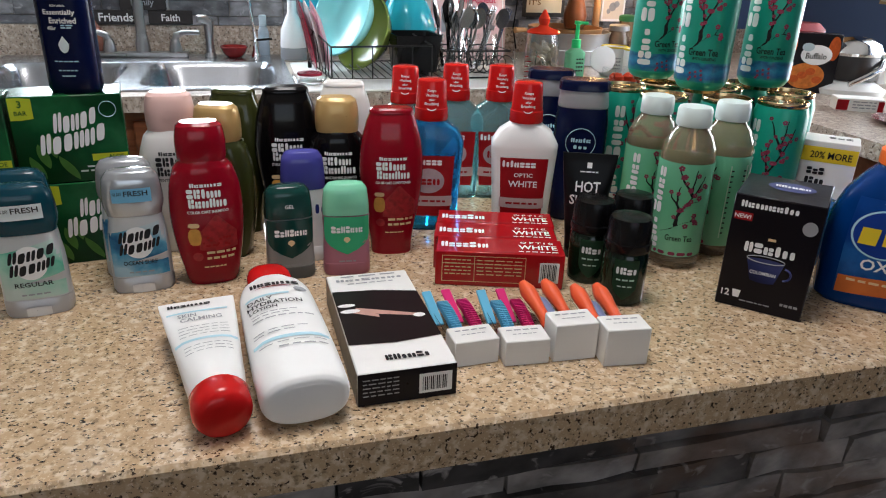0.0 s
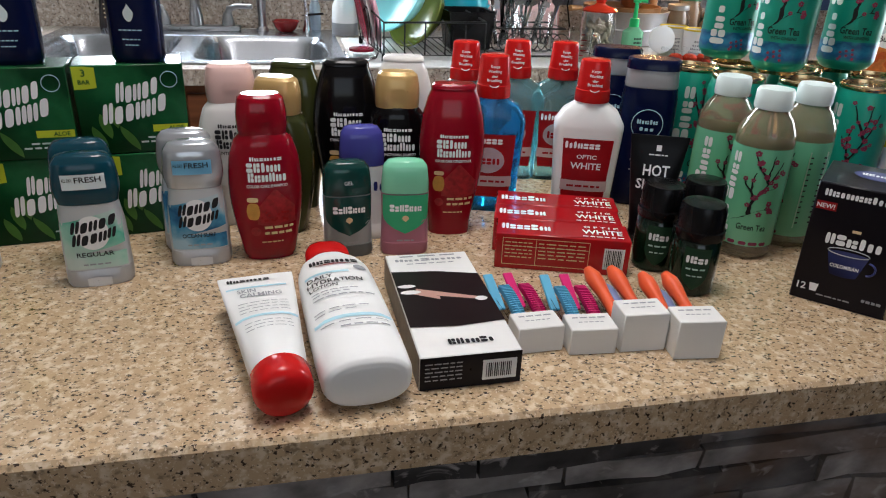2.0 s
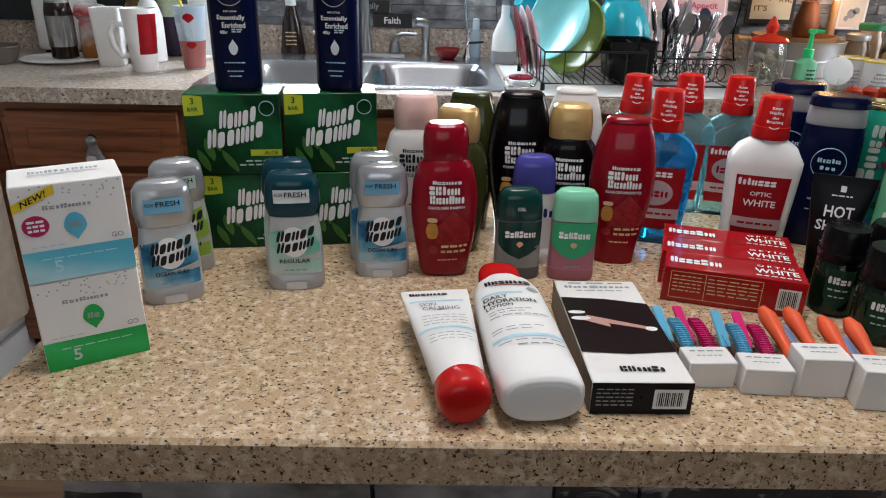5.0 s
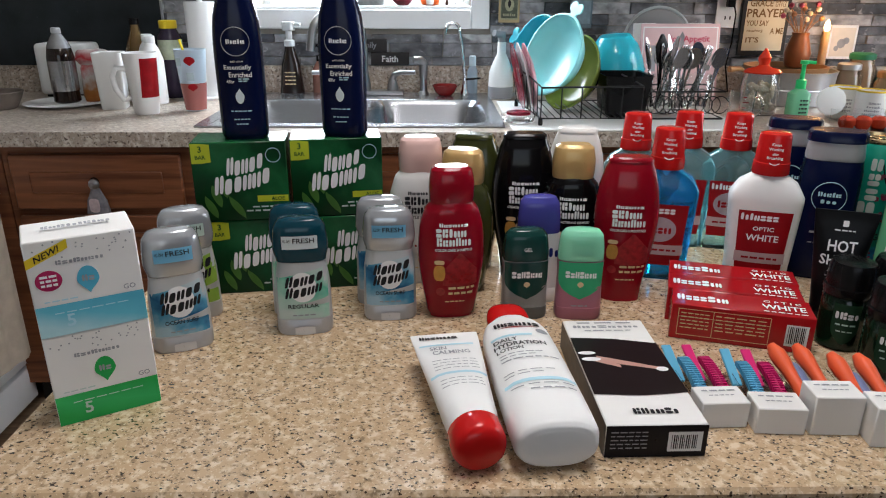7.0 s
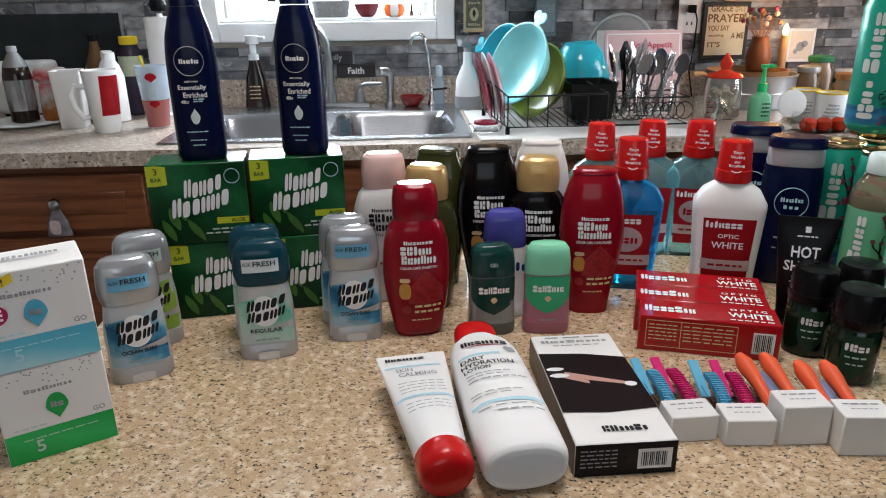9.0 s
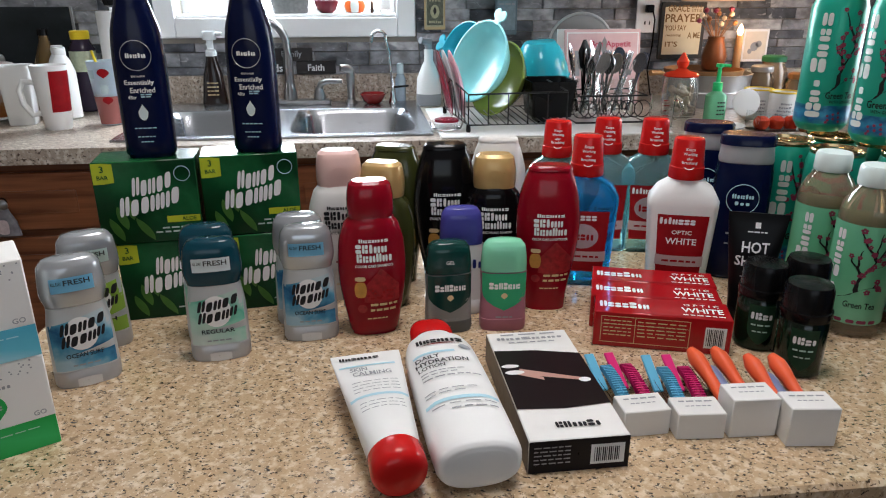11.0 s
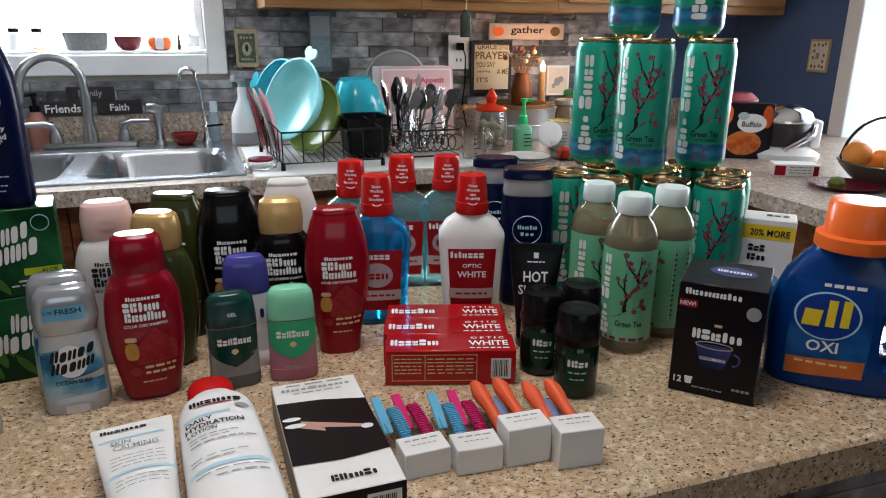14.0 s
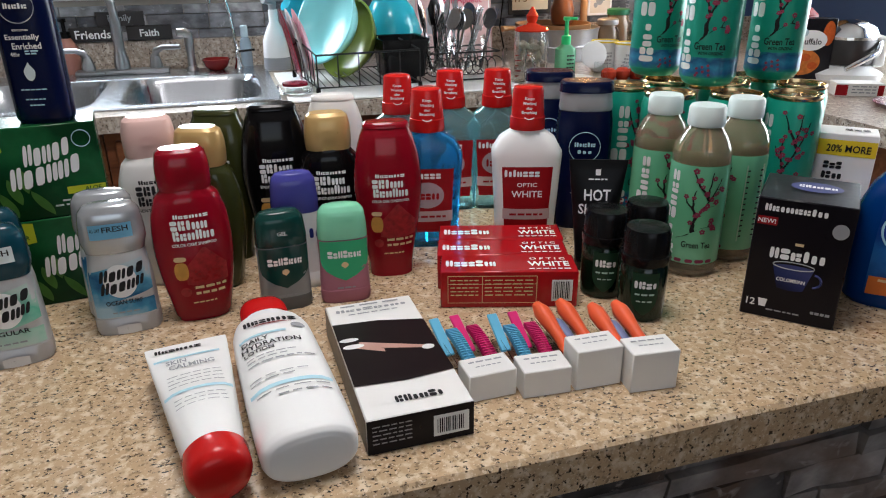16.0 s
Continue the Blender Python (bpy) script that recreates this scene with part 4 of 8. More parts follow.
# toothpaste cartons
TPRED = mat("glossy_red_carton", (0.40, 0.008, 0.012), 0.16, vary=0.12, scale=12, bump=0.0, coat=0.5)
TPFOIL = mat("red_foil_print", (0.70, 0.03, 0.04), 0.22, 0.5, 0.15, 20, 0.0)
ux, uy = math.cos(radians(-17.2)), math.sin(radians(-17.2))
for k in range(3):
    cx, cy = 0.2885 - uy * 0.048 * (k + 0.5) + (0.004, 0.0, 0.002)[k] * ux, 0.7005 + ux * 0.0485 * (k + 0.5)
    t = carton("toothpaste_carton", pose(cx, cy, T, 0, 0, -17.2), 0.152, 0.047, 0.044, TPRED, "glossy red toothpaste carton lying flat", "carton", "toothpaste cartons")
    f, top = flat_y(-0.0235), pose(0, 0, 0.0443) @ pose(0, 0, 0, -90)
    part("print_frame", join(decal(f, -0.068, 0.030, 0.0385, 0.0393, 1, 1, 0.0006), decal(f, -0.068, 0.030, 0.006, 0.0067, 1, 1, 0.0006), decal(f, -0.068, -0.0674, 0.006, 0.039, 1, 1, 0.0006), decal(f, -0.030, -0.0294, 0.006, 0.039, 1, 1, 0.0006), decal(f, 0.030, 0.0306, 0.006, 0.039, 1, 1, 0.0006), decal(f, -0.068, 0.03, 0.029, 0.0295, 1, 1, 0.0006)), INKTAN, t)
    part("small_print", join(*[bars(f, -0.065 + 0.038 * (j % 2), -0.034 + 0.06 * (j % 2), 0.034 - 0.0045 * (j // 2), 0.0013, 5, j) for j in range(10)]), INKTAN, t)
    part("barcode", decal(f, 0.047, 0.070, 0.008, 0.034, 2, 2, 0.0005), INKW, t)
    part("barcode_lines", join(*[decal(f, 0.049 + 0.0019 * j, 0.049 + 0.0019 * j + (0.0011 if j % 3 else 0.0006), 0.011, 0.032, 1, 1, 0.0009) for j in range(10)]), INKK, t)
    part("logo", moved(bars(flat_y(0), -0.070, -0.014, -0.002, 0.016, 7, 12, 0.0004, True), top), INKW, t, "plain logo bars")
    part("swoosh", moved(decal(flat_y(0), -0.02, 0.03, -0.024, -0.016, 8, 2, 0.0003, lambda u, v: (u, v * (0.2 + 0.4 * (1 - u)) + 0.5 * u * u)), top), TPFOIL, t)
    part("writing", moved(join(text(flat_y(0), "O P T I C", 0.045, 0.010, 0.0055, 0.040, 0.0005), text(flat_y(0), "WHITE", 0.045, -0.004, 0.0125, 0.046, 0.0005)), top), INKW, t)
    part("small_print", moved(bars(flat_y(0), 0.022, 0.068, -0.017, 0.002, 6, 4, 0.0005), top), INKW, t)

# navy body wash bottles
for x, y, nm in ((0.487, 0.915, "navy body wash bottle with silver collar"), (0.478, 1.012, "navy body wash bottle behind its twin")):
    t = thing("body_wash_bottle", pose(x, y, T, 0, 0, -22), nm, "bottle", "navy body wash bottles")
    secs = smooth_secs([(0.0, 0.034, 0.020, 3), (0.005, 0.037, 0.023, 3), (0.08, 0.0385, 0.024, 2.8), (0.15, 0.038, 0.024, 2.8), (0.168, 0.036, 0.023, 2.8)], 3)
    part("body", loft(secs), NAVY, t)
    part("collar", loft([(0.1685, 0.035, 0.022, 2.8), (0.172, 0.036, 0.023, 2.8), (0.192, 0.034, 0.022, 2.7)]), SILVERP, t, "silver collar")
    part("cap", loft([(0.1925, 0.0365, 0.0238, 2.6), (0.204, 0.036, 0.0232, 2.6), (0.207, 0.033, 0.021, 2.6)]), NAVY, t, "navy cap")
    f = front_y(secs)
    part("emblem", tube([(px, f(px, pz) - 0.0006, pz) for px, pz in [(0.021 * math.cos(k * math.pi / 16), 0.120 + 0.021 * math.sin(k * math.pi / 16)) for k in range(32)]], 0.0005, 4, True), INKLB, t, "thin silver ring")
    part("logo", join(bars(f, -0.014, 0.014, 0.124, 0.0065, 5, 1, 0.0007, True), bars(f, -0.010, 0.010, 0.114, 0.0055, 3, 2, 0.0007, True)), INKLB, t, "plain logo bars")
    part("small_print", join(bars(f, -0.016, 0.016, 0.07, 0.003, 3, 3), bars(f, -0.016, 0.016, 0.055, 0.002, 5, 4)), INKG, t)

# black shave tube standing on its cap
t = thing("shave_cream_tube", pose(0.432, 0.772, T, 0, 0, -22), "matt black shaving cream tube standing on its cap", "tube")
secs = smooth_secs([(0.018, 0.0215, 0.0185, 2.1), (0.04, 0.0235, 0.0185, 2.1), (0.085, 0.0285, 0.012, 2.3), (0.12, 0.0325, 0.004, 3), (0.139, 0.0345, 0.0012, 4)], 4)
part("cap", lathe([(0.020, 0), (0.0215, 0.002), (0.0215, 0.0175)], 28), BLACK, t, "black cap")
part("body", loft(secs), mat("matt_black_tube", (0.004, 0.004, 0.005), 0.38, vary=0.2, bump=0.0), t)
f = front_y(secs)
part("writing", join(text(f, "HOT", 0, 0.098, 0.0135, 0.031), text(f, "SHAVE", 0, 0.081, 0.0125, 0.043)), INKW, t)
part("logo", join(decal(f, -0.003, 0.003, 0.121, 0.128, 2, 2, 0.0006), bars(f, -0.011, 0.011, 0.1165, 0.0016, 4, 2)), INKW, t, "plain logo bars")
part("small_print", join(bars(f, -0.012, 0.012, 0.068, 0.0016, 4, 3), bars(f, -0.014, 0.014, 0.062, 0.0013, 4, 5)), INKG, t)

# dark green deodorant canisters with black caps
BOTTLEG = mat("dark_bottle_green", (0.002, 0.014, 0.006), 0.18, vary=0.2, bump=0.0, coat=0.5)
for x, y, rz in ((0.411, 0.708, -24), (0.424, 0.646, -26), (0.468, 0.716, -24)):
    t = thing("deodorant_canister", pose(x, y, T, 0, 0, rz), "dark green deodorant canister with black cap", "deodorant", "dark green canisters")
    part("body", lathe([(0.022, 0), (0.0245, 0.003), (0.025, 0.03), (0.025, 0.060), (0.0225, 0.064)], 32), BOTTLEG, t)
    part("cap", lathe([(0.0255, 0.0642), (0.0262, 0.067), (0.0262, 0.074), (0.0245, 0.0745), (0.024, 0.096), (0.022, 0.1015), (0.012, 0.103)], 32), BLACK, t, "glossy black cap")
    f = front_y([(0, 0.025, 0.025, 2), (0.06, 0.025, 0.025, 2)])
    part("shield", decal(f, -0.0135, 0.0135, 0.010, 0.058, 8, 8, 0.0003, lambda u, v: (u * (1 - max(0, -v) ** 3 * 0.9), v)), mat("dull_green_print", (0.012, 0.04, 0.02), 0.4), t)
    part("logo", bars(f, -0.0115, 0.0115, 0.045, 0.0085, 4, 6, 0.0008, True), INKW, t, "plain logo bars")
    part("small_print", join(bars(f, -0.010, 0.010, 0.034, 0.002, 3, 3), bars(f, -0.008, 0.008, 0.026, 0.0015, 3, 4)), MINT, t)

# tea: tall cans in a pyramid and plastic bottles
CANG = mat("jade_green_can_print", (0.008, 0.30, 0.205), 0.3, 0.12, 0.10, 25, 0.0)
CANB = printed("can_blue_print", ((0.006, 0.20, 0.16), (0.010, 0.09, 0.22), (0.02, 0.20, 0.34), (0.006, 0.07, 0.17), (0.012, 0.26, 0.26)), 0.016, 0.046, 0.28, 0.7, 75, 0.0, 0.15)
GOLD = mat("gold_can_rim", (0.62, 0.47, 0.26), 0.22, 1.0, 0.08, 30, 0.0)
BRANCH = mat("dark_branch_print", (0.012, 0.012, 0.012), 0.45, vary=0.2, bump=0.0)
PINK = mat("cherry_blossom_print", (0.22, 0.035, 0.07), 0.45, vary=0.35, scale=200, bump=0.0)
R = 0.0365


def wrapped(r, x0, a, pz):
    """A place on a round body: arc length x0 from the angle a at its front."""
    ang = x0 / r
    return (r * math.sin(ang), -r * math.cos(ang), pz)


def spray(r, parent, z0, height, x0, flip, seed, lift=0.0004):
    """A knotted blossoming branch printed round the body, forking towards its top."""
    rnd = random.Random(seed)
    rr = r + lift
    lines = [([(-0.016, 0.02), (-0.006, 0.07), (0.001, 0.13), (0.001, 0.26), (0.004, 0.36), (0.011, 0.47), (0.017, 0.60), (0.024, 0.74), (0.029, 0.90)], 0.0021),
             ([(0.001, 0.13), (0.010, 0.19), (0.019, 0.22), (0.027, 0.21), (0.030, 0.15)], 0.0011), ([(0.004, 0.36), (-0.001, 0.48), (-0.002, 0.62), (0.001, 0.74)], 0.0011),
             ([(0.017, 0.60), (0.010, 0.72), (0.003, 0.82), (-0.003, 0.97)], 0.0012), ([(0.014, 0.66), (0.016, 0.80), (0.018, 0.99)], 0.0010),
             ([(0.011, 0.47), (0.019, 0.51), (0.025, 0.52)], 0.0008), ([(-0.001, 0.48), (-0.008, 0.55), (-0.010, 0.62)], 0.0008), ([(0.019, 0.22), (0.023, 0.30)], 0.0007), ([(0.024, 0.74), (0.032, 0.80)], 0.0007)]
    bms, dots = [], []
    for pts, wd in lines:
        dense = []
        for (a, b), (c, d) in zip(pts, pts[1:]):
            dense += [(a + (c - a) * k / 3 + rnd.uniform(-0.0007, 0.0007), b + (d - b) * k / 3) for k in range(3)]
        dense.append(pts[-1])
        bm = bmesh.new()
        prev = None
        for k, (a, b) in enumerate(dense):
            wk = wd * 1.25 * (1.15 - 0.85 * k / len(dense)) * rnd.uniform(0.8, 1.2)
            xx = x0 + flip * (a - 0.006)
            v = (bm.verts.new(wrapped(rr, xx - wk, 0, z0 + b * height - wk * 0.5)), bm.verts.new(wrapped(rr, xx + wk, 0, z0 + b * height + wk * 0.5)))
            if prev:
                bm.faces.new((prev[0], prev[1], v[1], v[0]))
            prev = v
            if b > 0.16 and rnd.random() < (0.30 if wd > 0.002 else 0.5):
                dots.append((xx + rnd.uniform(-0.004, 0.004), z0 + b * height + rnd.uniform(-0.004, 0.005), rnd.uniform(0.0015, 0.0027)))
        bms.append(bm)
    part("branch_print", join(*bms), BRANCH, parent, "printed dark branch", smooth=False)
    bm = bmesh.new()
    for a, b, s in dots:
        turn = rnd.uniform(0, 72)
        for ang in range(0, 360, 72):
            da, db = s * 0.85 * math.cos(radians(ang + turn)), s * 0.85 * math.sin(radians(ang + turn))
            ring = [bm.verts.new(wrapped(rr + 0.0002, a + da + s * 0.72 * math.cos(radians(q)), 0, b + db + s * 0.6 * math.sin(radians(q)))) for q in range(0, 360, 60)]
            bm.faces.new(ring)
    part("blossom_print", bm, PINK, parent, "printed pink blossoms", smooth=False)


def tall_logo(r, x0, z0, z1, size):
    """Seven pale logo pieces of uneven size, read upwards along the body."""
    outs = []
    step = (z1 - z0) / 7
    for j, (a, b, kind_) in enumerate(((1.25, 1.1, 0), (0.8, 0.9, 1), (0.5, 0.6, 3), (1.3, 1.0, 2), (0.85, 0.9, 1), (0.85, 0.9, 0), (0.85, 0.9, 2))):
        outs += [moved(q, Matrix.Translation((x0 + (0.1 if j != 3 else -0.1) * size, 0, z0 + step * j)) @ Matrix.Rotation(radians(90), 4, "Y").inverted()) for q in block(lambda x, z: 0.0, 0, step * 0.9 * min(b, 1.05), -size * a * 0.5, size * a, kind_, 0.0)]
    return around(join(*outs), r, 0.0)


def round_y(r):
    return lambda x, z: -math.sqrt(max(1e-8, r * r - min(abs(x), r * 0.98) ** 2)) - 0.0003


def around(bm, r, x0):
    """Bend flat front writing round a body, shifted x0 along its girth."""
    for v in bm.verts:
        ang = (v.co.x + x0) / r
        rad = r + 0.0006
        v.co.x, v.co.y = rad * math.sin(ang), -rad * math.cos(ang)
    return bm


def make_can():
    t = thing("tea_can", pose(0, 0, 0), "tall jade green tea can with blossom print", "can", "tea cans in a pyramid")
    part("body", lathe([(0.026, 0.004), (0.031, 0.007), (R, 0.016), (R, 0.174), (0.033, 0.186)], 40, cap=False), CANG, t)
    part("rim", lathe([(0.0325, 0.1862), (0.0335, 0.188), (0.0335, 0.1915), (0.0325, 0.193), (0.0312, 0.1925), (0.0305, 0.188)], 40, cap=False), GOLD, t, "gold rim")
    part("lid", lathe([(0.0308, 0.1885), (0.028, 0.1875), (0.026, 0.189), (0.001, 0.189)], 32, cap=False), GOLD, t, "gold can lid")
    part("tab", box(-0.006, 0.006, -0.016, 0.006, 0.1895, 0.191, 0.0006), GOLD, t)
    part("base", lathe([(0.001, 0.004), (0.022, 0.004), (0.024, 0.0), (0.026, 0.0), (0.0275, 0.006)], 40, cap=False), GOLD, t, "gold can base")
    band = lathe([(R + 0.0003, 0.017), (R + 0.0003, 0.043)], 40, cap=False)
    part("blue_band", band, CANB, t, "blue landscape band")
    for k, x0 in enumerate((0.0, 0.115)):
        spray(R, t, 0.056, 0.116, x0, 1 if k == 0 else -1, 3 + k)
        part("writing", join(around(text(flat_y(0), "Green Tea", 0, 0.0575, 0.0095, 0.040), R, x0 + 0.002), around(text(flat_y(0), "WITH GINSENG", 0, 0.0485, 0.0042, 0.032), R, x0 + 0.004)), BRANCH, t)
        part("logo", tall_logo(R + 0.0001, x0 - 0.033, 0.026, 0.172, 0.0165), mat("silver_logo_print", (0.62, 0.66, 0.64), 0.3, 0.2), t, "plain pale logo blocks", smooth=False)
    part("small_blossoms", around(join(*[moved(lathe([(0.0005, 0), (0.002, 0.0001)], 6), pose((j * 37 % 22) / 1000 - 0.012 + (j // 8) * 0.1, 0, 0.02 + (j * 13 % 15) / 1000) @ pose(0, 0, 0, 90)) for j in range(16)]), R + 0.0005, 0), PINK, t, smooth=False)
    return t


can = make_can()
spots = [(0.565, 0.945, 0, 200), (0.590, 0.873, 0, 160), (0.668, 0.838, 0, 120), (0.737, 0.808, 0, -40), (0.800, 0.868, 0, -35), (0.640, 0.960, 0, 0), (0.713, 0.918, 0, 0), (0.785, 0.950, 0, 0),
         (0.652, 0.884, 1, -42), (0.634, 0.985, 1, -5), (0.768, 0.896, 1, -36), (0.660, 0.940, 2, -75), (0.762, 0.925, 2, 10)]
can.matrix_basis = pose(spots[0][0], spots[0][1], T, 0, 0, spots[0][3])
for x, y, lev, rz in spots[1:]:
    copy_thing(can, pose(x, y, T + 0.1932 * lev, 0, 0, rz))

TEAL_ = mat("amber_green_tea", (0.74, 0.60, 0.40), 0.04, vary=0.08, bump=0.0, trans=0.80, ior=1.33, coat=0.4)
LABG = printed("pale_green_sleeve", ((0.22, 0.50, 0.30), (0.13, 0.44, 0.24), (0.16, 0.50, 0.30)), 0.02, 0.14, 0.25, 0.4, 30)


def make_tea_bottle():
    t = thing("tea_bottle", pose(0, 0, 0), "clear tea bottle with pale green sleeve, white cap", "bottle", "tea bottles")
    part("body", lathe([(0.026, 0), (0.032, 0.003), (0.0335, 0.012), (0.0325, 0.02), (0.0325, 0.137), (0.0335, 0.143), (0.0325, 0.155), (0.026, 0.170), (0.0205, 0.177), (0.0185, 0.182)], 36), TEAL_, t, "clear plastic filled with amber tea")
    part("sleeve", lathe([(0.0338, 0.018), (0.0338, 0.139)], 36, cap=False), LABG, t, "pale green printed sleeve")
    part("cap", lathe([(0.0205, 0.1805), (0.0212, 0.183), (0.0208, 0.200), (0.019, 0.2035), (0.01, 0.2045)], 32), mat("pale_aqua_white_plastic", (0.66, 0.76, 0.74), 0.3, vary=0.03, bump=0.0), t, "pale aqua white screw cap")
    spray(0.0341, t, 0.048, 0.085, 0.004, 1, 8)
    part("writing", join(around(text(flat_y(0), "Green Tea", 0, 0.043, 0.008, 0.034), 0.0341, 0.006)), BRANCH, t)
    part("logo", tall_logo(0.0341, -0.029, 0.026, 0.134, 0.012), INKW, t, "plain white logo blocks", smooth=False)
    part("blossom_print", around(join(*[moved(lathe([(0.0005, 0), (0.0026, 0.0001)], 6), pose((j * 37 % 50) / 1000 - 0.022, 0, 0.022 + (j * 13 % 13) / 1000) @ pose(0, 0, 0, 90)) for j in range(14)]), 0.0342, 0), PINK, t, smooth=False)
    part("nutrition_panel", around(join(box(0.044, 0.070, 0, 0.0001, 0.03, 0.128)), 0.0338, 0), mat("light_green_print", (0.42, 0.62, 0.46), 0.4), t, smooth=False)
    part("small_print", around(join(*[box(0.046, 0.068, 0, 0.0001, 0.036 + 0.007 * j, 0.038 + 0.007 * j) for j in range(13)]), 0.0341, 0), INKK, t, smooth=False)
    return t


tb = make_tea_bottle()
tb.matrix_basis = pose(0.546, 0.734, T, 0, 0, -36)
copy_thing(tb, pose(0.540, 0.808, T, 0, 0, -14))
copy_thing(tb, pose(0.618, 0.757, T, 0, 0, -95))

# coffee carton
t = carton("coffee_pod_carton", pose(0.594, 0.613, T, 0, 0, -46.3), 0.091, 0.094, 0.134, CARDK, "black coffee pod carton with a blue cup picture", "carton")
f = flat_y(-0.047)
part("logo", bars(f, -0.038, 0.020, 0.124, 0.0075, 9, 4, 0.0008, True), INKW, t, "plain logo bars")
part("logo", bars(f, -0.026, 0.026, 0.076, 0.012, 6, 7, 0.0008, True), INKW, t, "plain logo bars")
part("red_flash", decal(f, -0.043, -0.024, 0.105, 0.114, 1, 1, 0.0005), INKRED, t)
part("writing", join(text(f, "NEW!", -0.034, 0.1095, 0.005), text(f, "12", -0.036, 0.017, 0.008), text(f, "COLOMBIAN", -0.002, 0.048, 0.0042, 0.027, 0.0016)), INKW, t)
BLUEC = printed("blue_cup_print", ((0.006, 0.008, 0.04), (0.02, 0.03, 0.12), (0.05, 0.06, 0.18)), 0.034, 0.066, 0.35, 0.3, 50, 0.4)
part("cup_picture", decal(f, -0.021, 0.018, 0.036, 0.065, 8, 6, 0.0005, lambda u, v: (u * (0.82 + 0.18 * v), v * (1 - 0.12 * u * u))), BLUEC, t, "printed blue coffee cup")
part("cup_rim", tube([(-0.0015 + 0.0195 * math.cos(a), -0.0478, 0.064 + 0.004 * math.sin(a)) for a in [k * math.pi / 10 for k in range(20)]], 0.0006, 4, True), INKG, t)
part("cup_handle", tube(arc(0.019, -0.0478, 0.051, 0.007, -90, 90, 8), 0.0012, 4), BLUEC, t)
part("pod_mark", decal(f, -0.029, -0.020, 0.013, 0.022, 3, 3, 0.0005, lambda u, v: (u * (0.85 + 0.15 * v), v)), INKW, t)
part("round_seal", decal(f, 0.026, 0.041, 0.100, 0.116, 6, 6, 0.0005, disc), INKG, t)
part("small_print", bars(f, -0.02, 0.012, 0.0105, 0.0016, 5, 2), INKG, t)
part("small_print", bars(f, 0.022, 0.040, 0.016, 0.003, 4, 3), INKG, t)
part("small_print", bars(f, -0.004, 0.004, 0.088, 0.003, 1, 3), INKTAN, t)
part("top_print", moved(join(decal(flat_y(0), -0.02, 0.03, -0.012, 0.024, 8, 5, 0.0004, disc)), pose(0, 0, 0.1345) @ pose(0, 0, 0, -90)), BLUEC, t)
part("top_logo", moved(bars(flat_y(0), -0.012, 0.024, 0.006, 0.009, 6, 4, 0.0009, True), pose(0, 0, 0.1345) @ pose(0, 0, 0, -90)), INKW, t)

# lens solution carton
t = carton("lens_solution_carton", pose(0.812, 0.782, T, 0, 0, -44), 0.070, 0.052, 0.142, CARDW, "white contact lens solution carton with yellow band", "carton")
f = flat_y(-0.026)
part("yellow_band", decal(f, -0.0345, 0.0345, 0.113, 0.134, 1, 1, 0.0004), YEL, t)
part("writing", text(f, "20% MORE", 0.002, 0.123, 0.010, 0.052), INKK, t)
part("logo", bars(f, -0.024, -0.002, 0.100, 0.010, 3, 3, 0.0007, True), INKK, t, "plain logo bars")
part("logo", bars(f, -0.024, 0.0, 0.086, 0.010, 2, 4, 0.0007, True), INKK, t, "plain logo bars")
part("top_logo", moved(bars(flat_y(0), -0.005, 0.025, 0.0, 0.012, 3, 3, 0.0005, True), pose(0, 0, 0.1425) @ pose(0, 0, 0, -90)), INKK, t, "plain logo bars")

# laundry detergent jug
DETB = mat("deep_blue_jug_plastic", (0.001, 0.034, 0.17), 0.25, vary=0.08, bump=0.0, coat=0.12)
t = thing("detergent_jug", pose(0.728, 0.572, T, 0, 0, -42), "deep blue laundry detergent jug with orange cap", "jug")
t.scale = (0.90, 0.90, 0.97)
secs = smooth_secs([(0.0, 0.076, 0.036, 3.4), (0.006, 0.082, 0.041, 3.4), (0.06, 0.086, 0.043, 3.2), (0.10, 0.084, 0.042, 3.0), (0.135, 0.072, 0.038, 2.8), (0.158, 0.055, 0.034, 2.5), (0.17, 0.044, 0.033, 2.3)], 4)
jug = loft(secs, 48)
body = part("body", jug, DETB, t)
cut = part("grip_void", moved(loft([(-0.06, 0.014, 0.036, 2.6), (0.06, 0.014, 0.036, 2.6)], 24), pose(0.054, 0, 0.078) @ pose(0, 0, 0, 90)), DETB, t)
mod = body.modifiers.new("grip", "BOOLEAN")
mod.object, mod.operation, mod.solver = cut, "DIFFERENCE", "EXACT"
bpy.context.view_layer.update()
me = bpy.data.meshes.new_from_object(body.evaluated_get(bpy.context.evaluated_depsgraph_get()))
body.modifiers.clear()
body.data = me
bpy.data.objects.remove(cut)
part("cap", lathe([(0.046, 0.171), (0.0465, 0.174), (0.046, 0.186), (0.038, 0.188), (0.0365, 0.222), (0.033, 0.2265), (0.02, 0.227)], 40), ORANGE, t, "orange screw cap")
f = front_y(secs)
part("label", decal(f, -0.062, 0.030, 0.018, 0.135, 12, 10, 0.0004, lambda u, v: (u * (1 - 0.10 * max(0, v) ** 2), v)), printed("mid_blue_label", ((0.002, 0.03, 0.16), (0.01, 0.10, 0.32), (0.002, 0.03, 0.18), (0.004, 0.05, 0.24)), 0.02, 0.135, 0.28, 0.6, 60), t, "blue printed label")
part("disc_edge", decal(f, -0.0585, 0.0165, 0.066, 0.124, 10, 10, 0.0006, disc), INKLB, t)
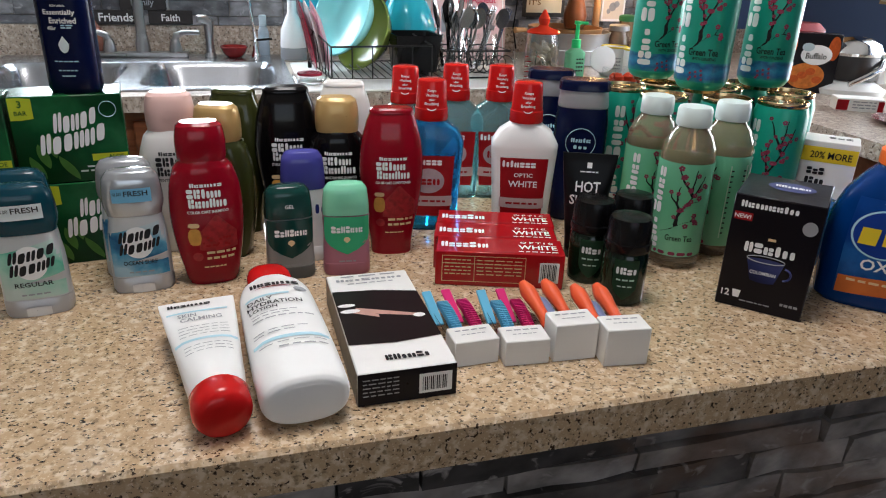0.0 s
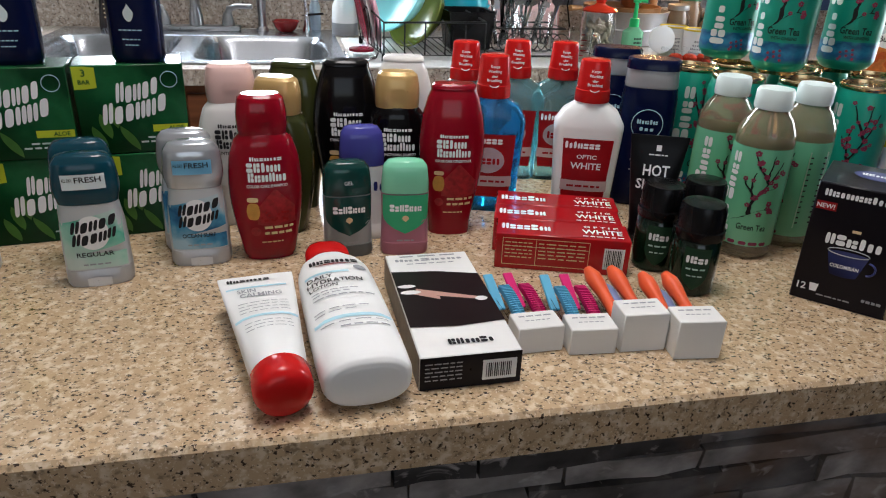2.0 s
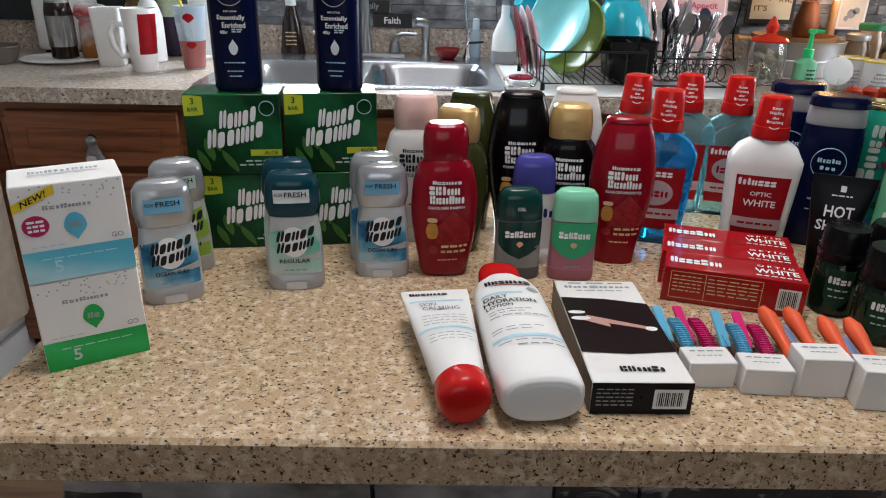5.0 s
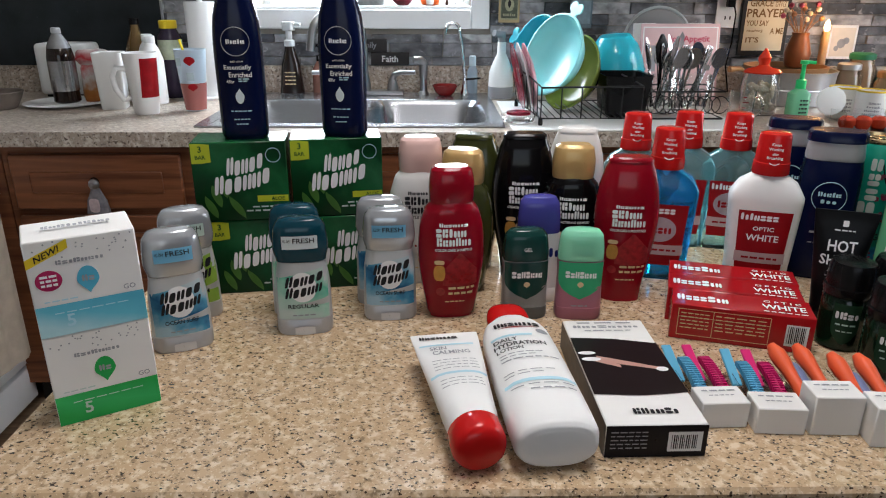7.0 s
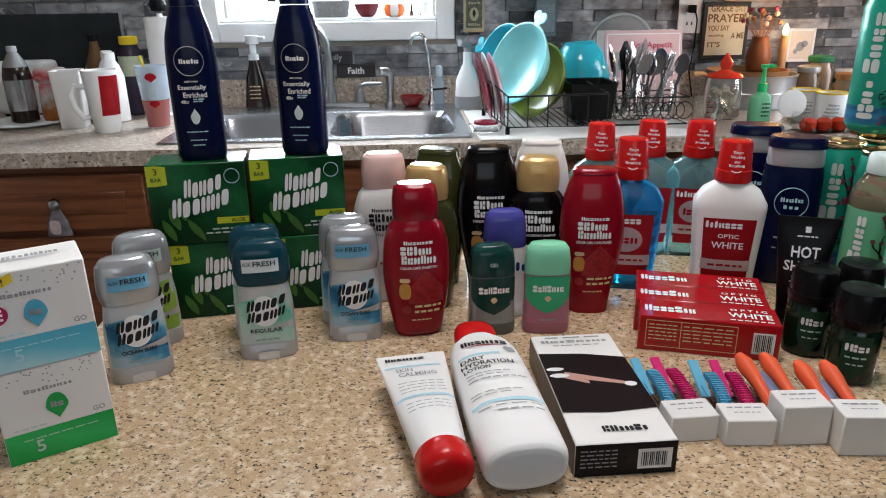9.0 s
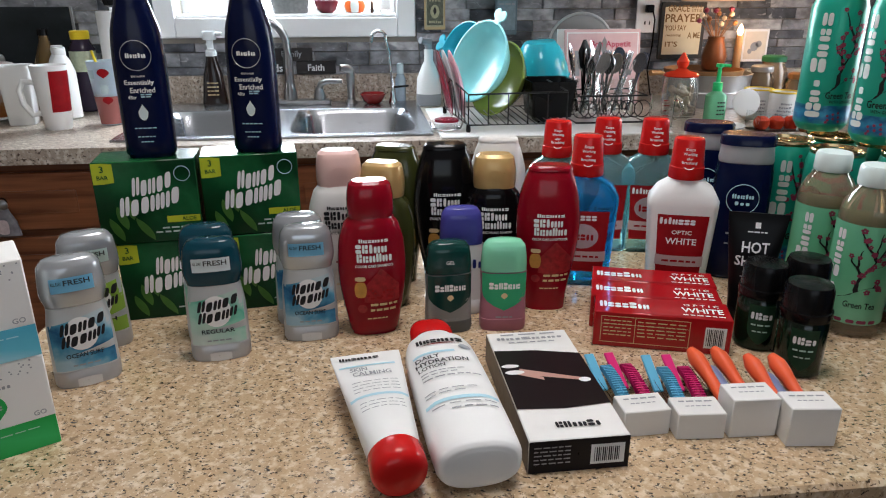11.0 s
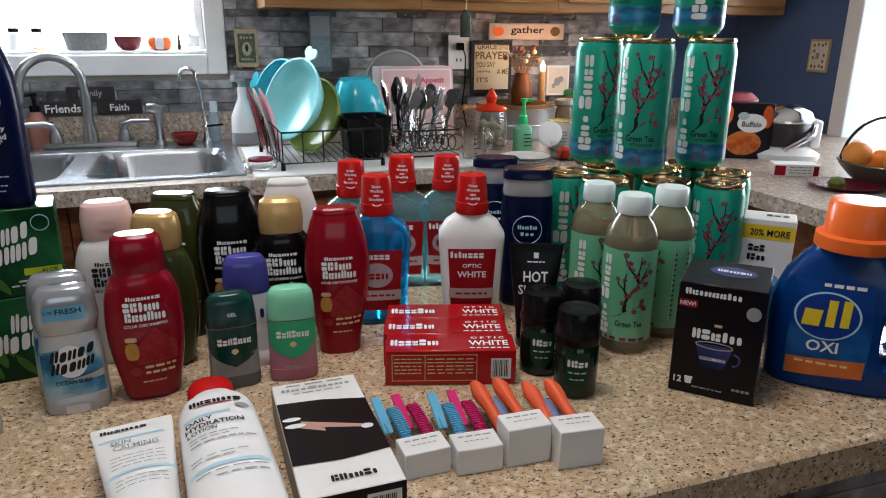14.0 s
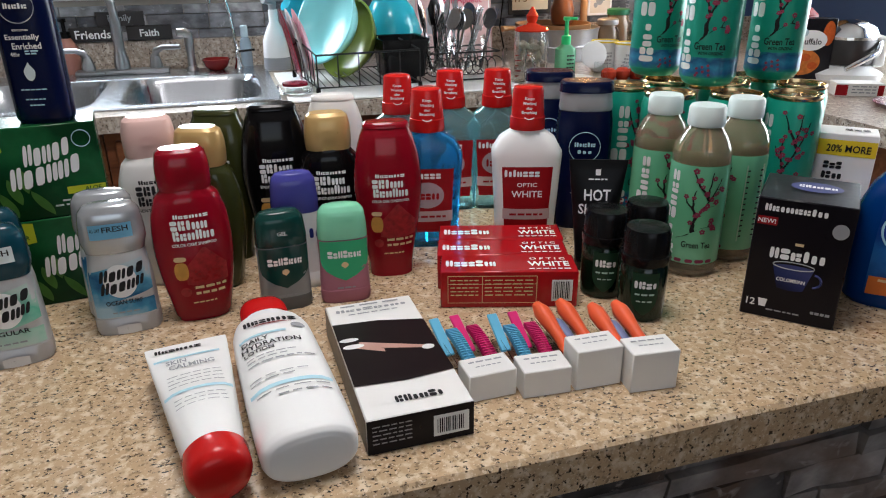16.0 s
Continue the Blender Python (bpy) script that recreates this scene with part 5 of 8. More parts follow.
part("logo_disc", decal(f, -0.056, 0.014, 0.068, 0.122, 10, 10, 0.0008, disc), mat("royal_blue_print", (0.008, 0.038, 0.24), 0.3), t)
part("logo", join(*[decal(f, a, b, c, d, 3, 3, 0.0014, slanted(0.12)) for a, b, c, d in ((-0.048, -0.028, 0.082, 0.102), (-0.022, -0.012, 0.083, 0.115), (-0.006, 0.004, 0.084, 0.116))]), YEL, t, "plain yellow logo shapes")
part("writing", text(f, "OXI", -0.022, 0.058, 0.014, 0.036, 0.0014), INKW, t)
part("orange_band", decal(f, -0.060, 0.028, 0.020, 0.042, 10, 3, 0.0009, lambda u, v: (u, v + 0.25 * u)), mat("dull_orange_print", (0.55, 0.14, 0.03), 0.35, vary=0.3, scale=40), t)
part("small_print", bars(f, -0.030, 0.016, 0.132, 0.004, 4, 3, 0.0012), INKW, t)
part("small_print", bars(f, -0.05, 0.01, 0.036, 0.003, 5, 4, 0.0013), INKTAN, t)

# lotion tube and bottle lying in front
t = thing("lotion_tube", pose(-0.0165, 0.482, T + 0.0005, 0, 0, 8.5), "white lotion tube lying flat with red cap", "tube")
tsecs = smooth_secs([(0.018, 0.0225, 0.0215, 2.1), (0.05, 0.025, 0.019, 2.1), (0.11, 0.030, 0.011, 2.3), (0.165, 0.0345, 0.004, 3), (0.187, 0.036, 0.0012, 4)], 4)
flat = pose(0, 0, 0.0225) @ pose(0, 0, 0, -86.5)
part("cap", moved(lathe([(0.001, -0.0045), (0.010, -0.004), (0.017, -0.0025), (0.0215, 0.0005), (0.0238, 0.005), (0.0245, 0.022), (0.0235, 0.0235)], 36), flat), RED, t, "red screw cap")
part("body", moved(loft(tsecs), flat), WHITE, t)


f = front_y(tsecs)


def top_text(bms, inv):
    """Writing on the upper side of a lying body."""
    b = join(*bms)
    return moved(b, inv)


part("logo", top_text([bars(f, -0.028, 0.012, 0.176, 0.007, 7, 3, 0.0006, True)], flat), INKK, t, "plain logo bars")
for q in ((-0.030, 0.026, 0.157, 0.160), (-0.027, 0.027, 0.095, 0.099)):
    part("stripe", top_text([decal(f, *q, 8, 2, 0.0004)], flat), INKLB, t)
part("writing", top_text([text(f, "SKIN", -0.012, 0.150, 0.0075, 0.017), text(f, "CALMING", 0.0, 0.1405, 0.008, 0.038)], flat), INKG, t)
part("small_print", top_text([bars(f, -0.022, 0.022, 0.124 - 0.006 * j, 0.0011, 5, j) for j in range(4)] + [bars(f, -0.02, 0.02, 0.085 - 0.006 * j, 0.0011, 5, j + 7) for j in range(3)], flat), INKG, t)

t = thing("lotion_bottle_white", pose(0.049, 0.482, T + 0.0005, 0, 0, 5), "large white lotion bottle lying flat, red cap", "bottle")
lsecs = smooth_secs([(0.0, 0.026, 0.015, 2.6), (0.0012, 0.0315, 0.0195, 2.6), (0.004, 0.035, 0.0225, 2.5), (0.010, 0.037, 0.0242, 2.5), (0.05, 0.038, 0.025, 2.4), (0.13, 0.0375, 0.0235, 2.4), (0.18, 0.036, 0.021, 2.5), (0.200, 0.031, 0.018, 2.5), (0.212, 0.022, 0.0155, 2.3)], 4)
flat = pose(0, 0, 0.0252) @ pose(0, 0, 0, -89)
part("body", moved(loft(lsecs, 40), flat), WHITE, t)
part("cap", moved(loft(flipcap(0.212, 0.247, 0.0235, 0.0165)), flat), RED, t, "red flip cap")
f = front_y(lsecs)
part("logo", top_text([bars(f, -0.025, 0.023, 0.1790, 0.0105, 7, 3, 0.0006, True)], flat), INKK, t, "plain logo bars")
part("underline", top_text([decal(f, -0.022, 0.020, 0.1708, 0.1728, 8, 1, 0.0006, lambda u, v: (u, v * (1 - u * u) - 1.2 * u * u))], flat), INKRED, t)
for q in ((-0.032, 0.010, 0.1515, 0.1555), (-0.034, 0.032, 0.064, 0.069)):
    part("stripe", top_text([decal(f, *q, 8, 2, 0.0004)], flat), INKLB, t)
part("writing", top_text([text(f, "DAILY", -0.019, 0.1445, 0.0072, 0.024), text(f, "HYDRATION", -0.006, 0.1345, 0.0080, 0.052), text(f, "LOTION", -0.018, 0.1255, 0.0060, 0.026)], flat), INKK, t)
part("seal", top_text([decal(f, 0.016, 0.029, 0.157, 0.168, 6, 6, 0.0006, disc)], flat), INKG, t)
for x0, x1, zz, hh, count in ((-0.030, 0.012, 0.1165, 0.0014, 5), (-0.030, 0.004, 0.1115, 0.0014, 4), (-0.030, 0.026, 0.1055, 0.0018, 6), (-0.032, 0.016, 0.083, 0.0013, 4), (-0.032, 0.004, 0.078, 0.0013, 3), (-0.03, 0.028, 0.0585, 0.0014, 4), (-0.014, 0.028, 0.051, 0.0018, 4)):
    part("small_print", top_text([bars(f, x0, x1, zz, hh, count, count)], flat), INKG, t)

# styling wand carton
t = carton("styling_iron_carton", pose(0.1355, 0.602, T, 0, 0, 0.8), 0.089, 0.2, 0.033, CARDW, "flat white and black hair iron carton", "carton")
CARBON = mat("black_carton_print", (0.010, 0.006, 0.007), 0.3, vary=0.25, scale=20, bump=0.0)
top = pose(0, 0, 0.0334) @ pose(0, 0, 0, -90)
part("black_panel", moved(decal(flat_y(0), -0.044, 0.044, -0.055, 0.055, 8, 6, 0.0003, lambda u, v: (u, v * (1 - 0.14 * max(0, u)) - 0.06 * u)), top), CARBON, t)
part("front_panel", decal(flat_y(-0.1), -0.0443, 0.0443, 0.0005, 0.0325, 1, 1, 0.0003), CARDK, t)
part("side_panel", moved(decal(flat_y(0), -0.0995, 0.0995, 0.0005, 0.0325, 1, 1, 0.0003), pose(-0.0445, 0, 0, 0, 0, -90)), CARDK, t)
part("barcode", decal(flat_y(-0.1), 0.010, 0.040, 0.006, 0.026, 1, 1, 0.0006), INKW, t)
part("barcode_lines", join(*[decal(flat_y(-0.1), 0.013 + 0.0018 * j, 0.013 + 0.0018 * j + (0.0011 if j % 3 else 0.0006), 0.009, 0.023, 1, 1, 0.001) for j in range(13)]), INKK, t)
part("small_print", join(*[bars(flat_y(-0.1), -0.040, -0.008, 0.026 - 0.004 * j, 0.0012, 5, j, 0.0006) for j in range(5)]), INKG, t)
part("iron_picture", moved(join(decal(flat_y(0), -0.026, 0.036, -0.022, -0.014, 10, 2, 0.0006, lambda u, v: (u, v * (1 - 0.4 * u) - 2.8 * u)), decal(flat_y(0), -0.030, -0.006, -0.019, -0.013, 6, 2, 0.0007, lambda u, v: (u, v - 2.2 * u))), top @ pose(0, 0, 0.02)), mat("rose_gold_print", (0.62, 0.36, 0.30), 0.35, 0.3), t, "printed rose gold styling iron")
for q in ((0.027, 0.039, -0.0335, -0.0250), (-0.042, -0.022, -0.0125, -0.0045), (-0.043, -0.025, 0.0005, 0.0075)):
    part("iron_tip", moved(decal(flat_y(0), *q, 6, 4, 0.0009, disc), top @ pose(0, 0, 0.02)), INKW, t, "printed white tip")
part("logo", moved(bars(flat_y(0), -0.016, 0.024, -0.080, 0.009, 6, 5, 0.0006, True), top), INKK, t, "plain logo bars")
part("small_print", moved(join(bars(flat_y(0), -0.03, 0.03, 0.092, 0.003, 3, 3, 0.0005), bars(flat_y(0), -0.036, 0.036, 0.083, 0.006, 8, 5, 0.0005, True), bars(flat_y(0), -0.025, 0.025, 0.074, 0.002, 5, 8, 0.0005)), top), INKG, t)

# small blister packs with razors
CLEARS = mat("clear_blister_plastic", (0.95, 0.96, 0.97), 0.05, vary=0.0, bump=0.0, trans=1.0, ior=1.15)
COMB_B, COMB_P = mat("sky_blue_handle", (0.12, 0.42, 0.62), 0.35, vary=0.06, bump=0.0), mat("hot_pink_handle", (0.62, 0.02, 0.16), 0.35, vary=0.06, bump=0.0)
CORAL, SLATE = mat("coral_handle", (0.80, 0.12, 0.045), 0.35, vary=0.06, bump=0.0), mat("slate_blue_handle", (0.16, 0.20, 0.36), 0.35, vary=0.06, bump=0.0)


RIBB, RIBP = mat("mid_blue_handle", (0.05, 0.26, 0.44), 0.4, vary=0.06, bump=0.0), mat("crimson_handle", (0.36, 0.008, 0.07), 0.4, vary=0.06, bump=0.0)


for x0, y0, rz, h, cols, nm in ((0.214, 0.5435, 2, 0.027, (COMB_B, COMB_P), "blue and pink razors"), (0.2615, 0.533, -4, 0.027, (COMB_B, COMB_P), "blue and pink razors"),
                                (0.311, 0.531, -2, 0.040, (CORAL, SLATE), "coral and slate razors"), (0.3555, 0.511, -6, 0.040, (CORAL, SLATE), "coral and slate razors")):
    t = thing("razor_pack", pose(x0, y0, T, 0, 0, rz), f"white topped clear pack with {nm}", "razor pack", "razor packs")
    part("card_end", box(-0.0225, 0.0225, 0.0, 0.030, 0.0, h, 0.001), CARDW, t, "white card end")
    f = flat_y(0)
    part("small_print", moved(join(bars(f, -0.016, 0.016, 0.021, 0.0022, 4, 3, 0.0), bars(f, -0.012, 0.012, 0.013, 0.0014, 5, 4, 0.0)), pose(0, 0, h + 0.0006) @ pose(0, 0, 0, -90) ), INKG, t)
    shell = part("blister", join(box(-0.0215, 0.0215, 0.030, 0.105, 0.001, 0.0016), box(-0.0215, -0.021, 0.030, 0.105, 0.001, 0.02), box(0.021, 0.0215, 0.030, 0.105, 0.001, 0.02), box(-0.0215, 0.0215, 0.1045, 0.105, 0.001, 0.02)), CLEARS, t, "clear plastic tray", smooth=False)
    if h < 0.035:
        for col, dark_, xx in ((cols[0], RIBB, -0.0085), (cols[1], RIBP, 0.0130)):
            pts = [(xx + 0.003 * (1 - k / 7), 0.026 + 0.066 * k / 7, 0.006 + 0.015 * math.sin(math.pi * 0.62 * k / 7)) for k in range(8)]
            band_ = tube(pts, [0.0052, 0.0056, 0.0058, 0.0058, 0.0056, 0.0052, 0.0046, 0.0036], 8)
            part("razor_handle", band_, dark_, t)
            part("grip_ribs", join(*[moved(box(-0.0058, 0.0058, -0.0006, 0.0006, 0.0, 0.0060), pose(xx + 0.003 * (1 - k / 19), 0.031 + 0.056 * k / 19, 0.006 + 0.015 * math.sin(math.pi * 0.62 * (0.005 + 0.056 * k / 19) / 0.066))) for k in range(20)]), col, t)
            part("cap_flag", moved(box(-0.0052, 0.0052, 0.0, 0.046, -0.0015, 0.0015, 0.001), pose(xx - 0.010, 0.062, 0.0125, 24, 0, 4)), col, t)
    else:
        for col, xx, y1, z1, wd in ((cols[0], -0.011, 0.098, 0.040, 0.0078), (cols[1], 0.001, 0.086, 0.026, 0.0074), (cols[0], 0.014, 0.098, 0.040, 0.0078)):
            pts = [(xx - 0.012 * u * u, 0.026 + (y1 - 0.026) * u, 0.012 + (z1 - 0.012) * u ** 1.3) for u in [k / 8 for k in range(9)]]
            part("razor_handle", tube(pts, [wd * q for q in (1.05, 1.0, 0.86, 0.78, 0.78, 0.88, 1.05, 1.08, 0.55)], 10), col, t)

# ---- sink and taps ----
sink = thing("sink", pose(0, 0, 0), "stainless steel double bowl sink in the counter", "sink")
part("deck", join(box(-0.745, 0.160, 2.022, 2.062, T, T + 0.006, 0.002), box(-0.745, 0.160, 2.528, 2.705, T, T + 0.006, 0.002), box(-0.745, -0.705, 2.062, 2.528, T, T + 0.006), box(0.120, 0.160, 2.062, 2.528, T, T + 0.006), box(-0.325, -0.270, 2.062, 2.528, T - 0.002, T + 0.005)), STEEL, sink)


def bowl(cx, cy, hw, hd):
    bm = loft([(T + 0.0055, hw + 0.004, hd + 0.004, 40), (T + 0.005, hw - 0.004, hd - 0.004, 7), (T - 0.012, hw - 0.014, hd - 0.014, 6), (T - 0.15, hw - 0.022, hd - 0.022, 5.5), (T - 0.172, hw - 0.04, hd - 0.04, 5), (T - 0.176, hw - 0.09, hd - 0.09, 4), (T - 0.179, 0.03, 0.03, 2)], 48, cap=False)
    return moved(bm, pose(cx, cy, 0))


part("bowl", bowl(-0.515, 2.295, 0.190, 0.233), STEEL, sink)
part("bowl", bowl(-0.075, 2.295, 0.195, 0.233), STEEL, sink)
for cx in (-0.515, -0.075):
    part("drain", moved(lathe([(0.044, 0), (0.042, 0.004), (0.03, 0.002), (0.005, 0.001)], 24), pose(cx, 2.295, T - 0.1795)), CHROME, sink)

fau = thing("faucet", pose(-0.305, 2.655, T + 0.006), "brushed nickel gooseneck kitchen faucet with two handles", "faucet")
part("deck_plate", box(-0.145, 0.145, -0.028, 0.028, 0, 0.016, 0.006, 2), NICKEL, fau)
d = Vector((-0.86, -0.5, 0)).normalized()
neck = [(0, 0, 0.016), (0, 0, 0.10), (0, 0, 0.17)] + [(d.x * (0.10 - 0.10 * math.cos(a)), d.y * (0.10 - 0.10 * math.cos(a)), 0.20 + 0.10 * math.sin(a)) for a in [radians(k) for k in range(0, 181, 15)]] + [(d.x * 0.205, d.y * 0.205, 0.165)]
part("spout", tube(neck, [0.0165] * 3 + [0.0145] * (len(neck) - 4) + [0.016], 14), NICKEL, fau)
part("collar", lathe([(0.024, 0.016), (0.024, 0.04), (0.02, 0.06), (0.0175, 0.075)], 24), NICKEL, fau)
for s in (-1, 1):
    h = part("handle", moved(lathe([(0.022, 0.016), (0.021, 0.03), (0.016, 0.05), (0.013, 0.06)], 20), pose(s * 0.105, 0, 0)), NICKEL, fau)
    part("lever", tube([(s * 0.105, 0, 0.05), (s * 0.112, -0.005, 0.072), (s * 0.135, -0.012, 0.082), (s * 0.19, -0.02, 0.082)], [0.013, 0.012, 0.0095, 0.008], 10), NICKEL, h)
spr = thing("side_sprayer", pose(-0.085, 2.655, T + 0.006), "brushed nickel side sprayer standing on the sink", "sprayer")
part("base", lathe([(0.022, 0), (0.021, 0.006), (0.014, 0.014), (0.013, 0.05), (0.016, 0.10), (0.015, 0.118)], 20), NICKEL, spr)
part("head", tube([(0.004, 0, 0.11), (-0.012, -0.004, 0.127), (-0.036, -0.012, 0.128)], [0.016, 0.015, 0.013], 12), NICKEL, spr)
fil = thing("filter_tap", pose(0.068, 2.66, T + 0.006), "slim chrome filtered water tap", "faucet")
part("spout", tube([(0, 0, 0), (0, 0, 0.06), (-0.008, 0, 0.17), (-0.02, 0, 0.22)] + [(-0.045 + 0.025 * math.cos(radians(a)), 0, 0.235 + 0.02 * math.sin(radians(a))) for a in (20, 60, 100, 140, 180)] + [(-0.073, 0, 0.215)], 0.0065, 10), CHROME, fil)
part("base", lathe([(0.018, 0), (0.016, 0.008), (0.010, 0.02), (0.009, 0.05)], 16), CHROME, fil)
part("lever", tube([(0.005, 0, 0.055), (0.06, -0.005, 0.06)], 0.004, 8), BLACK, fil)
soap_b = thing("small_soap_bottle", pose(0.10, 2.70, T + 0.006), "small clear bottle with blue cap by the tap", "bottle")
part("body", lathe([(0.018, 0), (0.02, 0.004), (0.02, 0.08), (0.012, 0.10)], 20), mat("pale_blue_clear_plastic", (0.5, 0.62, 0.72), 0.15, trans=0.5, bump=0.0), soap_b)
part("cap", lathe([(0.013, 0.1), (0.013, 0.135), (0.01, 0.138)], 20), OCEAN, soap_b, "blue cap")


def bowl_thing(name, m, r, h, material, label, category="bowl", group="", wall=0.004, foot=0.45):
    t = thing(name, m, label, category, group)
    out = [(r * foot, 0.0), (r * (foot + 0.08), 0.002), (r * 0.80, h * 0.32), (r * 0.95, h * 0.72), (r, h)]
    inn = [(r - wall, h), (r * 0.95 - wall, h * 0.72), (r * 0.8 - wall, h * 0.34), (r * foot, wall + 0.002), (0.001, wall + 0.001)]
    part("shell", lathe([(0.001, 0)] + out + inn, 40, cap=False), material, t)
    part("rim", moved(tube(arc(0, 0, 0, r, 0, 360, 40, "xy")[:-1], wall * 0.8, 6, True), pose(0, 0, h)), material, t)
    return t


bowl_thing("small_red_bowl", pose(-0.005, 2.635, T + 0.0065), 0.045, 0.035, mat("dark_red_glaze", (0.22, 0.012, 0.012), 0.2, coat=0.4), "small dark red bowl on the sink deck", foot=0.5)

# writing blocks on the upstand
DKWOOD = mat("charcoal_painted_wood", (0.035, 0.032, 0.032), 0.6, vary=0.25, scale=40)
for s, x0, x1, z0 in (("Friends", -0.463, -0.318, 1.0345), ("Faith", -0.285, -0.14, 1.0345), ("Family", -0.374, -0.224, 1.082)):
    t = thing("word_block", pose((x0 + x1) / 2, 2.752, z0), f"charcoal wooden block with the white word {s}", "sign", "word blocks")
    part("block", box(-(x1 - x0) / 2, (x1 - x0) / 2, -0.012, 0.012, 0, 0.046, 0.001), DKWOOD, t)
    part("writing", text(flat_y(-0.012), s, 0, 0.023, 0.028 if s != "Faith" else 0.024), INKW if s != "Family" else INKG, t)

# things on the window sill
cer = mat("grey_woven_ceramic", (0.22, 0.22, 0.22), 0.6, vary=0.4, scale=90, bump=0.4)
t = thing("sill_planter", pose(-0.30, 2.832, 1.248), "grey textured oval planter on the window sill", "planter")
part("pot", loft([(0.0, 0.062, 0.03, 3), (0.06, 0.075, 0.038, 3), (0.062, 0.068, 0.032, 3), (0.05, 0.066, 0.03, 3)], 28), cer, t)
bowl_thing("sill_bowl", pose(-0.165, 2.832, 1.248), 0.048, 0.045, mat("maroon_glaze", (0.16, 0.01, 0.02), 0.2, coat=0.5), "dark maroon glass bowl on the window sill")
t = thing("sill_pumpkin", pose(-0.06, 2.832, 1.248), "orange striped cloth pumpkin on the window sill", "ornament")
for k in range(8):
    part("segment", moved(lathe([(0.004, 0.0), (0.02, 0.005), (0.027, 0.026), (0.02, 0.045), (0.004, 0.05)], 14), pose(0, 0, 0, 0, 0, 45 * k) @ pose(0.018, 0, 0)), ORANGE if k % 2 else WHITE, t)
t = thing("sill_bottle", pose(0.055, 2.84, 1.248), "small clear bottle with label on the sill", "bottle")
part("body", lathe([(0.017, 0), (0.019, 0.003), (0.019, 0.06), (0.010, 0.08), (0.009, 0.10)], 20), GLASS, t)
part("label", lathe([(0.0195, 0.012), (0.0195, 0.05)], 20, cap=False), CARDW, t)
t = thing("sill_vase", pose(0.005, 2.84, 1.248), "slim dark bottle on the window sill", "vase")
part("body", lathe([(0.005, 0), (0.007, 0.003), (0.006, 0.03), (0.003, 0.045), (0.003, 0.075)], 14), mat("dark_brown_glass", (0.05, 0.02, 0.01), 0.15, coat=0.4), t)
for x, c in ((-0.52, "white"), (-0.45, "amber")):
    t = thing("sill_jar", pose(x, 2.835, 1.248), f"small {c} jar on the window sill", "jar")
    part("body", lathe([(0.02, 0), (0.022, 0.004), (0.022, 0.05), (0.016, 0.058)], 20), WHITE if c == "white" else TEAL_, t)
    part("lid", lathe([(0.018, 0.0585), (0.018, 0.072), (0.016, 0.074)], 20), BLACK, t)

# plaques on the wall
def plaque(name, x0, x1, z0, z1, frame_m, face_m, label, y=2.745, art=True, depth=0.010):
    t = thing(name, pose((x0 + x1) / 2, y, z0), label, "sign")
    w, h = (x1 - x0) / 2, z1 - z0
    part("frame", box(-w, w, -depth, 0, 0, h, 0.0015), frame_m, t)
    part("face", decal(flat_y(-depth), -w * 0.84, w * 0.84, h * 0.08, h * 0.92, 1, 1, 0.0006), face_m, t)
    return t, w, h


TANW = mat("tan_painted_wood", (0.42, 0.32, 0.18), 0.6, vary=0.2, scale=50)
AGED = mat("aged_print", (0.34, 0.33, 0.22), 0.6, vary=0.45, scale=90)
t, w, h = plaque("wall_plaque", 0.196, 0.274, 1.19, 1.322, TANW, AGED, "small tan framed plaque with dark floral print", 2.744)
part("print_band", decal(flat_y(-0.0108), -0.030, 0.030, 0.016, 0.117, 1, 1, 0.0004), mat("dark_floral_print", (0.09, 0.10, 0.075), 0.6, vary=0.9, scale=140), t)
part("print_oval", decal(flat_y(-0.0108), -0.017, 0.017, 0.040, 0.088, 8, 8, 0.0008, disc), AGED, t)
part("print_motif", decal(flat_y(-0.0108), -0.006, 0.006, 0.050, 0.080, 6, 6, 0.0012, pin), INKK, t)
part("print_caption", bars(flat_y(-0.0108), -0.022, 0.022, 0.104, 0.009, 4, 2, 0.0010, True), AGED, t)
part("print_caption", bars(flat_y(-0.0108), -0.022, 0.022, 0.028, 0.009, 4, 5, 0.0010, True), AGED, t)
t, w, h = plaque("tall_plaque", 0.463, 0.546, 1.17, 1.386, mat("weathered_blue_wood", (0.12, 0.17, 0.20), 0.7, vary=0.4, scale=40), mat("faded_blue_print", (0.20, 0.27, 0.31), 0.6, vary=0.4, scale=60), "tall weathered blue wooden plaque on the stone", 2.744)
part("print", join(decal(flat_y(-0.0108), -0.035, 0.035, 0.13, 0.20, 1, 1, 0.0004), bars(flat_y(-0.0112), -0.03, 0.03, 0.11, 0.006, 3, 2, 0.0004)), INKG, t)
t, w, h = plaque("grace_sign", 1.106, 1.286, 1.075, 1.285, mat("black_sign_edge", (0.03, 0.03, 0.03), 0.5), mat("parchment_print", (0.62, 0.54, 0.38), 0.6, vary=0.15, scale=20), "parchment coloured wall sign with brown lettering", 2.735)
BRN = mat("brown_lettering", (0.17, 0.09, 0.03), 0.6)
